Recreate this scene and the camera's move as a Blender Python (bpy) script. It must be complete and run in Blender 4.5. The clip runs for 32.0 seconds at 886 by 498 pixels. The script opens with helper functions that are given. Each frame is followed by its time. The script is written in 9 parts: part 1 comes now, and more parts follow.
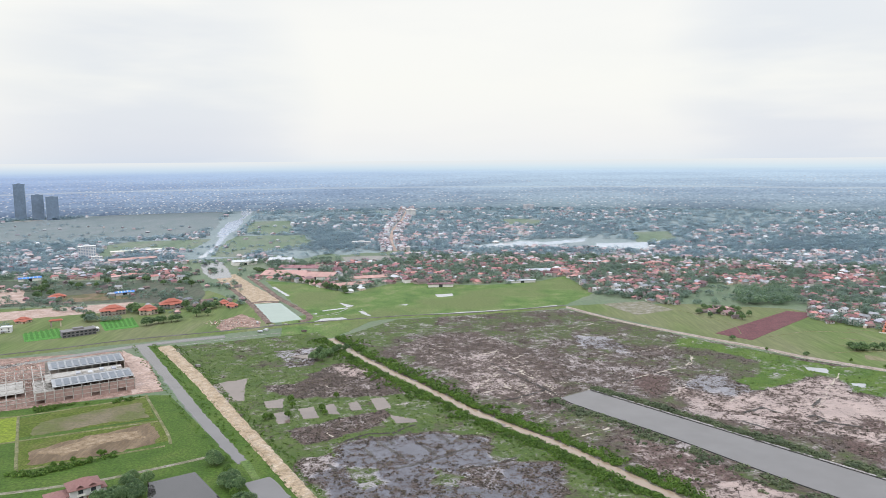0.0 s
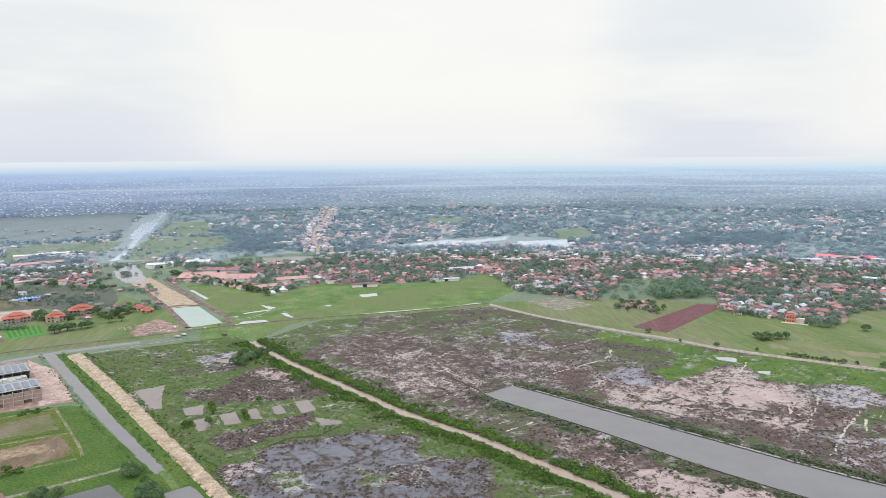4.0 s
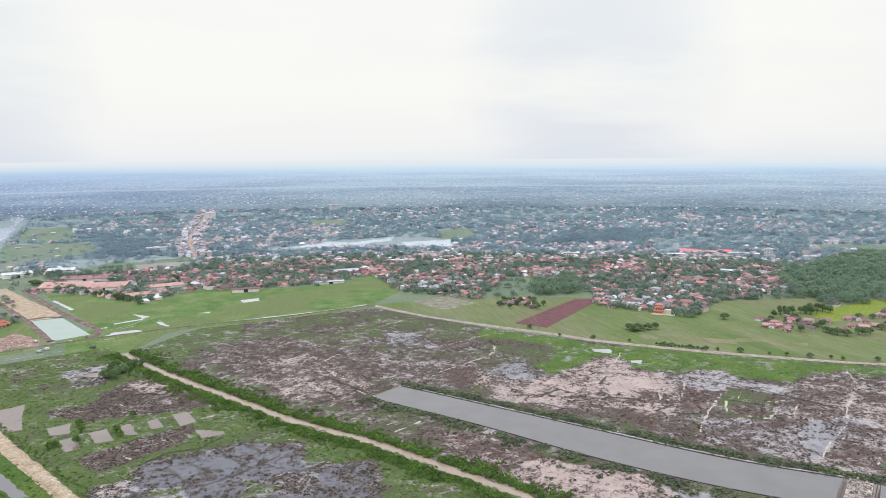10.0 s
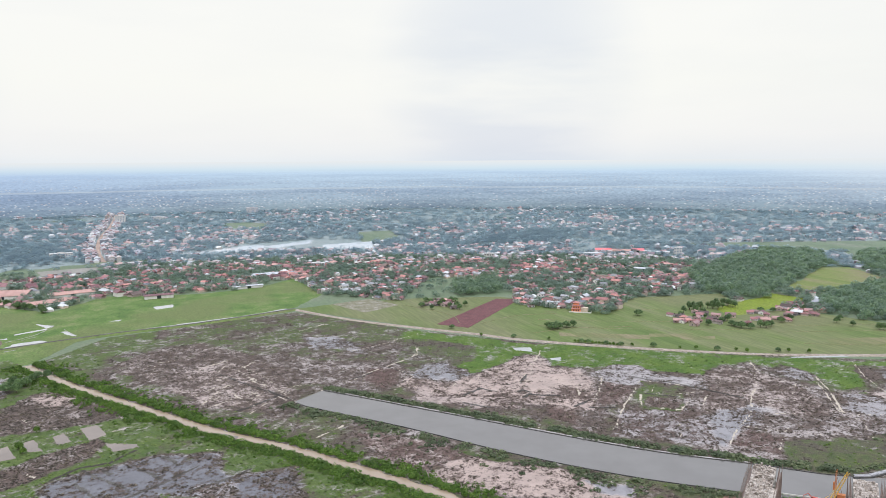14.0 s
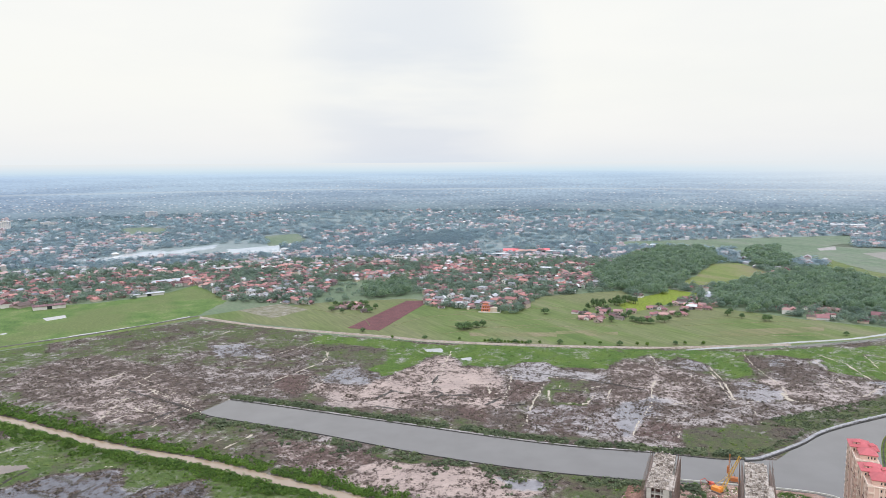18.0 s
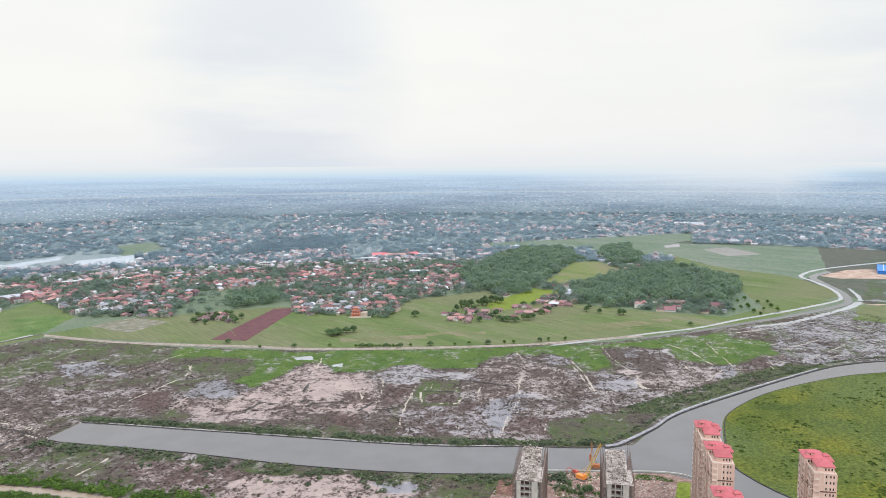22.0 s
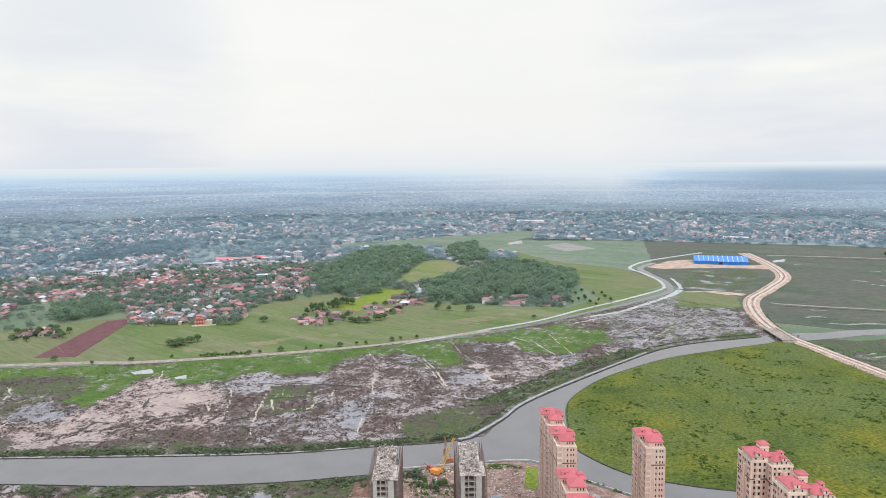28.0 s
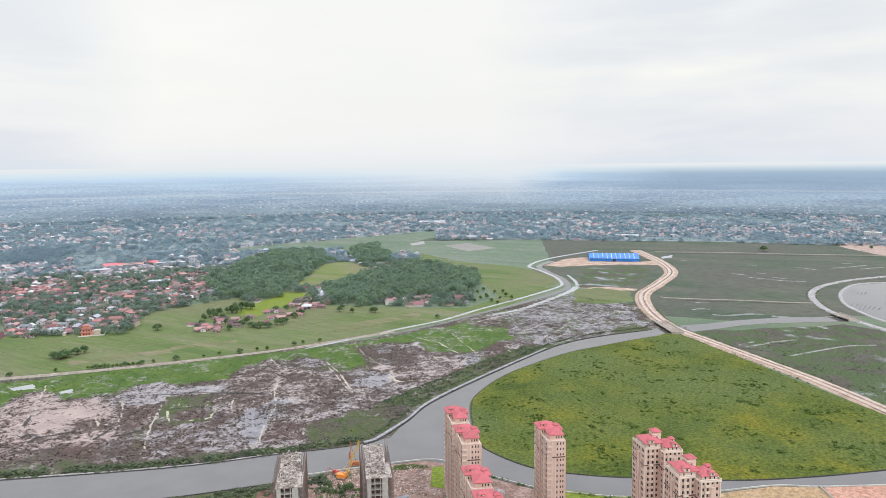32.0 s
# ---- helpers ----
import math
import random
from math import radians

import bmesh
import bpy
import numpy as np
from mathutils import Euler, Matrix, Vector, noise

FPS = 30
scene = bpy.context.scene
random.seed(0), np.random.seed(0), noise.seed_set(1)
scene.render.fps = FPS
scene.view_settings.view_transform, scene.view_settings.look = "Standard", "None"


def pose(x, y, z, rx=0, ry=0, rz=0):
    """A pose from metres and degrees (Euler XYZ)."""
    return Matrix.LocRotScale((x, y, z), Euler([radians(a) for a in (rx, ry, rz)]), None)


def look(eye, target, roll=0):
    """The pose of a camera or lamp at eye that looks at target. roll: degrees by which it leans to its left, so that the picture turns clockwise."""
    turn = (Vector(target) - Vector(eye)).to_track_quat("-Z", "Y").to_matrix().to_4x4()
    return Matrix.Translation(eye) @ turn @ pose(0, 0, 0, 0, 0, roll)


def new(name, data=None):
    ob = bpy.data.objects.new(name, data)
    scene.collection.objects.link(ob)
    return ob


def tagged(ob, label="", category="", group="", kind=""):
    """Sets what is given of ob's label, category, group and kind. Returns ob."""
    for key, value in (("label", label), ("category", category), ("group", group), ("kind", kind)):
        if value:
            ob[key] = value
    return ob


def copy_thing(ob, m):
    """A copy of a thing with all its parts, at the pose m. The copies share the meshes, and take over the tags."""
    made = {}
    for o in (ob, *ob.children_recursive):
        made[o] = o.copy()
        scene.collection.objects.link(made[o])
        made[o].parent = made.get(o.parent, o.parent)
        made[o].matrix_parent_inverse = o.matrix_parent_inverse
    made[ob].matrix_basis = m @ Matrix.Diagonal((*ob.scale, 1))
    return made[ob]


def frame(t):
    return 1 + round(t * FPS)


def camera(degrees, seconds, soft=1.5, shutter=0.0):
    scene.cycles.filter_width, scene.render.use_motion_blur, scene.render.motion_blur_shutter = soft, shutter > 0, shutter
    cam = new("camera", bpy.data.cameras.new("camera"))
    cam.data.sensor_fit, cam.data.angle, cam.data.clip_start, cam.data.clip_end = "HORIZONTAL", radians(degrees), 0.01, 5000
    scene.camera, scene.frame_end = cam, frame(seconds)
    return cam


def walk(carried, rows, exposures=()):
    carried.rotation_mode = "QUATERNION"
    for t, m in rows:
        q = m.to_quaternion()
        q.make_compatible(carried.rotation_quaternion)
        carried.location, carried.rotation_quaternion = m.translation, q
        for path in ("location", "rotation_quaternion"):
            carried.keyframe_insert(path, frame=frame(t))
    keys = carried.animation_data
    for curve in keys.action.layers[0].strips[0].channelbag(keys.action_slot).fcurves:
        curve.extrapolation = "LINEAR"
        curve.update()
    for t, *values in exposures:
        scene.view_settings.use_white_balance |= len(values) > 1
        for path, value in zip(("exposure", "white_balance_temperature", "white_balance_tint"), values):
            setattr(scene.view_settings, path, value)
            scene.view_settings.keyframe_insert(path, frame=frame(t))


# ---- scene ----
# ---------- camera and walk ----------
cam = camera(63.44, 32.0, soft=0.45)
PATH = [
    (0, pose(0, 0, 200, 82.968, 0.456, -0.340)),
    (0.5, pose(0, 0, 200, 82.947, 0.450, -1.099)),
    (1, pose(0, 0, 200, 82.923, 0.457, -1.868)),
    (1.5, pose(0, 0, 200, 82.904, 0.460, -2.637)),
    (2, pose(0, 0, 200, 82.893, 0.472, -3.401)),
    (2.5, pose(0, 0, 200, 82.864, 0.481, -4.169)),
    (3, pose(0, 0, 200, 82.855, 0.467, -4.927)),
    (3.5, pose(0, 0, 200, 82.856, 0.440, -5.689)),
    (5.5, pose(0, 0, 200, 82.860, 0.433, -8.776)),
    (6, pose(0, 0, 200, 82.861, 0.415, -9.536)),
    (6.5, pose(0, 0, 200, 82.859, 0.411, -10.300)),
    (7, pose(0, 0, 200, 82.868, 0.402, -11.068)),
    (7.5, pose(0, 0, 200, 82.874, 0.406, -11.854)),
    (8, pose(0, 0, 200, 82.883, 0.410, -12.623)),
    (8.5, pose(0, 0, 200, 82.870, 0.411, -13.388)),
    (9, pose(0, 0, 200, 82.871, 0.410, -14.189)),
    (9.5, pose(0, 0, 200, 82.864, 0.407, -14.970)),
    (10, pose(0, 0, 200, 82.880, 0.416, -15.738)),
    (10.5, pose(0, 0, 200, 82.889, 0.419, -16.525)),
    (11, pose(0, 0, 200, 82.897, 0.410, -17.295)),
    (11.5, pose(0, 0, 200, 82.904, 0.409, -18.080)),
    (12, pose(0, 0, 200, 82.918, 0.390, -18.874)),
    (12.5, pose(0, 0, 200, 82.931, 0.378, -19.657)),
    (13, pose(0, 0, 200, 82.946, 0.358, -20.454)),
    (13.5, pose(0, 0, 200, 82.965, 0.340, -21.229)),
    (14, pose(0, 0, 200, 82.976, 0.341, -22.050)),
    (14.5, pose(0, 0, 200, 83.001, 0.344, -22.850)),
    (16.5, pose(0, 0, 200, 83.029, 0.341, -26.345)),
    (17, pose(0, 0, 200, 83.056, 0.345, -27.257)),
    (17.5, pose(0, 0, 200, 83.082, 0.341, -28.197)),
    (18, pose(0, 0, 200, 83.113, 0.336, -29.305)),
    (18.5, pose(0, 0, 200, 83.127, 0.349, -30.663)),
    (19, pose(0, 0, 200, 83.143, 0.370, -32.140)),
    (19.5, pose(0, 0, 200, 83.176, 0.399, -33.617)),
    (20, pose(0, 0, 200, 83.197, 0.411, -35.054)),
    (20.5, pose(0, 0, 200, 83.242, 0.421, -36.427)),
    (21, pose(0, 0, 200, 83.283, 0.429, -37.729)),
    (21.5, pose(0, 0, 200, 83.339, 0.449, -38.854)),
    (22, pose(0, 0, 200, 83.372, 0.460, -39.847)),
    (22.5, pose(0, 0, 200, 83.402, 0.468, -40.847)),
    (23, pose(0, 0, 200, 83.427, 0.481, -41.845)),
    (23.5, pose(0, 0, 200, 83.442, 0.477, -42.809)),
    (24, pose(0, 0, 200, 83.457, 0.473, -43.818)),
    (24.5, pose(0, 0, 200, 83.452, 0.494, -44.806)),
    (25, pose(0, 0, 200, 83.421, 0.501, -45.792)),
    (25.5, pose(0, 0, 200, 83.412, 0.516, -46.804)),
    (27.5, pose(0, 0, 200, 83.342, 0.546, -50.888)),
    (28, pose(0, 0, 200, 83.316, 0.571, -51.897)),
    (28.5, pose(0, 0, 200, 83.311, 0.585, -52.938)),
    (29, pose(0, 0, 200, 83.302, 0.593, -53.939)),
    (29.5, pose(0, 0, 200, 83.299, 0.587, -54.932)),
    (30, pose(0, 0, 200, 83.291, 0.575, -55.873)),
    (30.5, pose(0, 0, 200, 83.290, 0.571, -56.814)),
    (31, pose(0, 0, 200, 83.294, 0.576, -57.793)),
    (31.5, pose(0, 0, 200, 83.306, 0.577, -58.754)),
    (32, pose(0, 0, 200, 83.324, 0.583, -59.728)),
]
walk(cam, PATH)

# ---------- sky, sun ----------
SUN_EL, SUN_AZ = radians(42), radians(206)
world = bpy.data.worlds.new("overcast_sky")
scene.world = world
world.use_nodes = True
wn, wl = world.node_tree.nodes, world.node_tree.links
wn.clear()
w_out = wn.new("ShaderNodeOutputWorld")
w_bg = wn.new("ShaderNodeBackground")
w_sky = wn.new("ShaderNodeTexSky")
w_sky.sky_type = "NISHITA"
w_sky.sun_disc = False
w_sky.sun_elevation, w_sky.sun_rotation = SUN_EL, SUN_AZ
w_sky.dust_density = 4.0
w_scale = wn.new("ShaderNodeVectorMath")
w_scale.operation = "SCALE"
w_scale.inputs["Scale"].default_value = 0.10
wl.new(w_sky.outputs[0], w_scale.inputs[0])
w_co = wn.new("ShaderNodeTexCoord")
w_sep = wn.new("ShaderNodeSeparateXYZ")
wl.new(w_co.outputs["Generated"], w_sep.inputs[0])
# the cloud cover brightens from the horizon to the zenith
w_ramp = wn.new("ShaderNodeValToRGB")
wl.new(w_sep.outputs["Z"], w_ramp.inputs[0])
cr = w_ramp.color_ramp
cr.elements[0].position, cr.elements[0].color = 0.0, (0.87, 0.91, 0.94, 1)
cr.elements[1].position, cr.elements[1].color = 1.0, (2.10, 2.24, 2.52, 1)
for pos, col in ((0.010, (0.915, 0.93, 0.94)), (0.03, (0.955, 0.955, 0.945)), (0.10, (0.985, 0.985, 0.945)), (0.24, (0.99, 0.99, 0.96)), (0.5, (1.52, 1.60, 1.74))):
    el = cr.elements.new(pos)
    el.color = (*col, 1)
# broad banks of greyer cloud, drawn out flat towards the horizon
w_map = wn.new("ShaderNodeMapping")
w_map.inputs["Scale"].default_value = (1.1, 1.1, 6.0)
wl.new(w_co.outputs["Generated"], w_map.inputs[0])
w_noise = wn.new("ShaderNodeTexNoise")
w_noise.inputs["Scale"].default_value = 1.6
w_noise.inputs["Detail"].default_value = 5.0
w_noise.inputs["Roughness"].default_value = 0.5
wl.new(w_map.outputs[0], w_noise.inputs["Vector"])
w_cl = wn.new("ShaderNodeValToRGB")
wl.new(w_noise.outputs["Fac"], w_cl.inputs[0])
w_cl.color_ramp.elements[0].position, w_cl.color_ramp.elements[0].color = 0.36, (0.96, 0.967, 0.98, 1)
w_cl.color_ramp.elements[1].position, w_cl.color_ramp.elements[1].color = 0.56, (1, 1, 1, 1)
w_mul = wn.new("ShaderNodeMixRGB")
w_mul.blend_type, w_mul.inputs[0].default_value = "MULTIPLY", 1.0
wl.new(w_ramp.outputs[0], w_mul.inputs[1])
wl.new(w_cl.outputs[0], w_mul.inputs[2])
# two lavender-grey cloud banks low in the north-east and east
w_soft = wn.new("ShaderNodeTexNoise")
w_soft.inputs["Scale"].default_value = 2.6
w_soft.inputs["Detail"].default_value = 4.0
wl.new(w_map.outputs[0], w_soft.inputs["Vector"])
w_thin = wn.new("ShaderNodeValToRGB")
wl.new(w_soft.outputs["Fac"], w_thin.inputs[0])
w_thin.color_ramp.elements[0].position, w_thin.color_ramp.elements[1].position = 0.30, 0.56
w_last = w_mul.outputs[0]
for centre, wide in (((0.452, 0.885, 0.110), 0.982), ((0.979, 0.172, 0.125), 0.955), ((-0.36, 0.93, 0.065), 0.975)):
    w_dot = wn.new("ShaderNodeVectorMath")
    w_dot.operation, w_dot.inputs[1].default_value = "DOT_PRODUCT", centre
    wl.new(w_co.outputs["Generated"], w_dot.inputs[0])
    w_near = wn.new("ShaderNodeValToRGB")
    w_near.color_ramp.elements[0].position, w_near.color_ramp.elements[1].position = wide, 0.998
    wl.new(w_dot.outputs["Value"], w_near.inputs[0])
    w_both = wn.new("ShaderNodeMath")
    w_both.operation = "MULTIPLY"
    wl.new(w_near.outputs[0], w_both.inputs[0])
    wl.new(w_thin.outputs[0], w_both.inputs[1])
    w_bank = wn.new("ShaderNodeMixRGB")
    w_bank.blend_type = "MULTIPLY"
    wl.new(w_both.outputs[0], w_bank.inputs[0])
    wl.new(w_last, w_bank.inputs[1])
    w_bank.inputs[2].default_value = (0.83, 0.865, 0.94, 1)
    w_last = w_bank.outputs[0]
w_mix = wn.new("ShaderNodeMixRGB")
w_mix.inputs[0].default_value = 0.95
wl.new(w_scale.outputs[0], w_mix.inputs[1])
wl.new(w_last, w_mix.inputs[2])
wl.new(w_mix.outputs[0], w_bg.inputs["Color"])
w_bg.inputs["Strength"].default_value = 1.0
wl.new(w_bg.outputs[0], w_out.inputs[0])

sun = new("sun", bpy.data.lights.new("sun", "SUN"))
sun.data.energy, sun.data.angle, sun.data.color = 1.3, radians(30), (0.99, 0.99, 1.0)
sun.matrix_world = look((0, 0, 0), (-math.sin(SUN_AZ) * math.cos(SUN_EL), -math.cos(SUN_AZ) * math.cos(SUN_EL), -math.sin(SUN_EL)))
scene.view_settings.exposure = 0.0

# ---------- materials ----------
# bluish sheen tint, imitates haze on surfaces seen at a grazing angle
MISTY = (0.78, 0.88, 1.0, 1)


def shader(name, rough=0.9, sheen=0.0, spec=0.3, metal=0.0):
    m = bpy.data.materials.new(name)
    m.use_nodes = True
    b = m.node_tree.nodes["Principled BSDF"]
    b.inputs["Roughness"].default_value = rough
    b.inputs["Sheen Weight"].default_value = sheen
    b.inputs["Sheen Roughness"].default_value = 0.4
    b.inputs["Sheen Tint"].default_value = MISTY
    b.inputs["Specular IOR Level"].default_value = spec
    b.inputs["Metallic"].default_value = metal
    return m, m.node_tree.nodes, m.node_tree.links, b


def node(nodes, kind, **values):
    n = nodes.new(kind)
    for key, value in values.items():
        n.inputs[key].default_value = value
    return n


def noise_at(nodes, links, metres, detail=4.0, rough=0.55, squash=None, twist=0.0):
    """A noise whose blotches are about that many metres wide."""
    geo = nodes.new("ShaderNodeNewGeometry")
    src = geo.outputs["Position"]
    if squash:
        mp = nodes.new("ShaderNodeMapping")
        mp.inputs["Rotation"].default_value = (0, 0, radians(twist))
        mp.inputs["Scale"].default_value = squash
        links.new(src, mp.inputs[0])
        src = mp.outputs[0]
    n = node(nodes, "ShaderNodeTexNoise", Scale=1.0 / metres, Detail=detail, Roughness=rough)
    links.new(src, n.inputs["Vector"])
    return n.outputs["Fac"]


def ramp(nodes, links, src, stops):
    r = nodes.new("ShaderNodeValToRGB")
    e = r.color_ramp.elements
    e[0].position, e[0].color = stops[0][0], (*stops[0][1], 1)
    e[1].position, e[1].color = stops[-1][0], (*stops[-1][1], 1)
    for pos, col in stops[1:-1]:
        e.new(pos).color = (*col, 1)
    links.new(src, r.inputs[0])
    return r.outputs[0]


def blend(nodes, links, fac, a, b, how="MIX"):
    m = nodes.new("ShaderNodeMixRGB")
    m.blend_type = how
    if isinstance(fac, float):
        m.inputs[0].default_value = fac
    else:
        links.new(fac, m.inputs[0])
    for k, v in ((1, a), (2, b)):
        if isinstance(v, tuple):
            m.inputs[k].default_value = (*v, 1)
        else:
            links.new(v, m.inputs[k])
    return m.outputs[0]


def bump(nodes, links, b, src, height, strength=0.6):
    n = node(nodes, "ShaderNodeBump", Strength=strength, Distance=height)
    links.new(src, n.inputs["Height"])
    links.new(n.outputs[0], b.inputs["Normal"])


def earth(name, low, mid, high, big=40.0, small=3.0, sheen=0.25, squash=None, twist=0.0, contrast=0.18, tint=None, rough=0.85, spec=0.22, grainy=1.0, dim=0.70):
    """Grass, soil or stubble: wide drifts of three colours and a fine grain on top."""
    m, n, l, b = shader(name, rough, sheen * 0.4, spec)
    wide = noise_at(n, l, big, 5.0, 0.6, squash, twist)
    fine = noise_at(n, l, small, 5.0, 0.7, squash, twist)
    col = ramp(n, l, wide, [(0.5 - contrast, low), (0.5, mid), (0.5 + contrast, high)])
    if tint:
        far = noise_at(n, l, big * 4.3, 2.0)
        col = blend(n, l, ramp(n, l, far, [(0.45, (0, 0, 0)), (0.6, (1, 1, 1))]), col, tint)
    grain = ramp(n, l, fine, [(0.3, (0.25 * dim, 0.26 * dim, 0.33 * dim)), (0.5, (0.8 * dim, 0.8 * dim, 0.95 * dim)), (0.7, (1.45 * dim, 1.42 * dim, 1.5 * dim))])
    l.new(blend(n, l, 0.8 * grainy, col, grain, "MULTIPLY"), b.inputs["Base Color"])
    bump(n, l, b, fine, 0.4)
    return m


def water(name, colour, other, rough=0.06, big=30.0):
    m, n, l, b = shader(name, rough, 0.0, 0.5)
    l.new(ramp(n, l, noise_at(n, l, big, 3.0), [(0.35, tuple(c * 0.72 for c in colour)), (0.65, tuple(c * 0.72 for c in other))]), b.inputs["Base Color"])
    bump(n, l, b, noise_at(n, l, 1.5, 2.0), 0.03, 0.15)
    return m


def marsh(name, weed, weed2, green, wet, wet2, amount, big=28.0, small=3.0, greenness=0.35, squash=None, twist=0.0, veins=0.0, plots=0.25):
    """Flooded ground: dead weeds and green tufts with sheets and threads of shallow water between them."""
    m, n, l, b = shader(name, 0.9, 0.05, 0.25)
    wide = noise_at(n, l, big, 6.0, 0.66, squash, twist)
    fine = noise_at(n, l, small, 5.0, 0.7)
    grain = noise_at(n, l, 0.9, 3.0, 0.65)
    dry = blend(n, l, ramp(n, l, noise_at(n, l, big * 0.5, 5.0, 0.65), [(0.40, (0, 0, 0)), (0.60, (1, 1, 1))]), weed, weed2)
    tufts = noise_at(n, l, big * 0.8, 5.0, 0.65)
    dry = blend(n, l, ramp(n, l, tufts, [(0.60 - 0.3 * greenness, (0, 0, 0)), (0.72 - 0.3 * greenness, (1, 1, 1))]), dry, green)
    dry = blend(n, l, 0.9, dry, ramp(n, l, fine, [(0.34, (0.36, 0.36, 0.38)), (0.66, (1.2, 1.18, 1.16))]), "MULTIPLY")
    dry = blend(n, l, 0.9, dry, ramp(n, l, grain, [(0.3, (0.2, 0.2, 0.22)), (0.5, (0.75, 0.75, 0.78)), (0.72, (1.5, 1.45, 1.45))]), "MULTIPLY")
    pool = blend(n, l, ramp(n, l, noise_at(n, l, big * 1.7, 3.0), [(0.4, (0, 0, 0)), (0.6, (1, 1, 1))]), wet, wet2)
    pool = blend(n, l, 1.0, pool, ramp(n, l, fine, [(0.35, (0.54, 0.52, 0.52)), (0.6, (0.84, 0.84, 0.88))]), "MULTIPLY")
    # old field plots stand a little higher or lower than their neighbours
    geo = n.new("ShaderNodeNewGeometry")
    warp = node(n, "ShaderNodeTexNoise", Scale=1 / 30.0, Detail=2.0)
    l.new(geo.outputs["Position"], warp.inputs["Vector"])
    push = n.new("ShaderNodeVectorMath")
    push.operation, push.inputs[1].default_value = "MULTIPLY_ADD", (9, 9, 0)
    l.new(warp.outputs["Color"], push.inputs[0])
    l.new(geo.outputs["Position"], push.inputs[2])
    turn = n.new("ShaderNodeMapping")
    turn.inputs["Rotation"].default_value = (0, 0, radians(-34))
    l.new(push.outputs[0], turn.inputs[0])
    plot = node(n, "ShaderNodeTexBrick", Scale=1.0)
    for key, v in (("Brick Width", 27.0), ("Row Height", 12.0), ("Mortar Size", 0.0)):
        plot.inputs[key].default_value = v
    plot.inputs["Color1"].default_value, plot.inputs["Color2"].default_value = (0, 0, 0, 1), (1, 1, 1, 1)
    l.new(turn.outputs[0], plot.inputs["Vector"])

    def total(first, k, second, off=0.0):
        q = n.new("ShaderNodeMath")
        q.operation, q.inputs[1].default_value = "MULTIPLY_ADD", k
        l.new(first, q.inputs[0])
        if second is None:
            q.inputs[2].default_value = off
        else:
            l.new(second, q.inputs[2])
        return q.outputs[0]

    edge = total(wide, 1.0, None)
    edge = total(fine, 0.45, edge)
    edge = total(grain, 0.35, edge)
    edge = total(plot.outputs["Color"], plots * 0.5, edge)
    level = 0.90 + plots * 0.25 + 0.34 * (amount - 0.5)
    mask = ramp(n, l, edge, [(level - 0.012, (1, 1, 1)), (level + 0.012, (0, 0, 0))])
    if veins:
        vein = ramp(n, l, noise_at(n, l, big * 0.9, 6.0, 0.68, squash, twist), [(0.49, (0, 0, 0)), (0.5, (veins, veins, veins)), (0.51, (0, 0, 0))])
        mask = blend(n, l, vein, mask, (1.0, 1.0, 1.0))
        twig = ramp(n, l, noise_at(n, l, big * 0.42, 5.0, 0.66, squash, twist), [(0.484, (0, 0, 0)), (0.5, (veins, veins, veins)), (0.516, (0, 0, 0))])
        twig = blend(n, l, 1.0, twig, ramp(n, l, wide, [(0.44, (0.85, 0.85, 0.85)), (0.56, (0, 0, 0))]), "MULTIPLY")
        mask = blend(n, l, twig, mask, (1.0, 1.0, 1.0))
    l.new(blend(n, l, mask, dry, pool), b.inputs["Base Color"])
    l.new(ramp(n, l, mask, [(0.0, (0.92, 0.92, 0.92)), (1.0, (0.12, 0.12, 0.12))]), b.inputs["Roughness"])
    bump(n, l, b, grain, 0.3, 0.6)
    return m


def plain(name, colour, rough=0.8, spread=0.15, metres=2.0, sheen=0.0, metal=0.0, spec=0.3, per_object=0.0, per_piece=0.0):
    """Paint, concrete, tile: one colour, weathered at two scales."""
    m, n, l, b = shader(name, rough, sheen, spec, metal)
    lo, hi = tuple(c * (1 - spread) for c in colour), tuple(min(1, c * (1 + spread)) for c in colour)
    col = ramp(n, l, noise_at(n, l, metres, 4.0), [(0.3, lo), (0.7, hi)])
    col = blend(n, l, 0.5, col, ramp(n, l, noise_at(n, l, metres * 7, 3.0), [(0.35, (0.75, 0.74, 0.72)), (0.6, (1.08, 1.08, 1.08))]), "MULTIPLY")
    if per_object:
        info = n.new("ShaderNodeObjectInfo")
        v = ramp(n, l, info.outputs["Random"], [(0.0, (1 - per_object,) * 3), (1.0, (1 + per_object,) * 3)])
        col = blend(n, l, 1.0, col, v, "MULTIPLY")
    if per_piece:
        geo = n.new("ShaderNodeNewGeometry")
        info = n.new("ShaderNodeObjectInfo")
        both = n.new("ShaderNodeMath")
        both.operation = "ADD"
        l.new(geo.outputs["Random Per Island"], both.inputs[0])
        l.new(info.outputs["Random"], both.inputs[1])
        wrap = n.new("ShaderNodeMath")
        wrap.operation = "FRACT"
        l.new(both.outputs[0], wrap.inputs[0])
        lo, hi = 1 - per_piece, 1 + per_piece
        v = ramp(n, l, wrap.outputs[0], [(0.0, (lo, lo, lo * 1.1)), (0.5, (1, 1, 1)), (1.0, (hi, hi * 0.98, hi * 0.94))])
        col = blend(n, l, 1.0, col, v, "MULTIPLY")
    l.new(col, b.inputs["Base Color"])
    return m


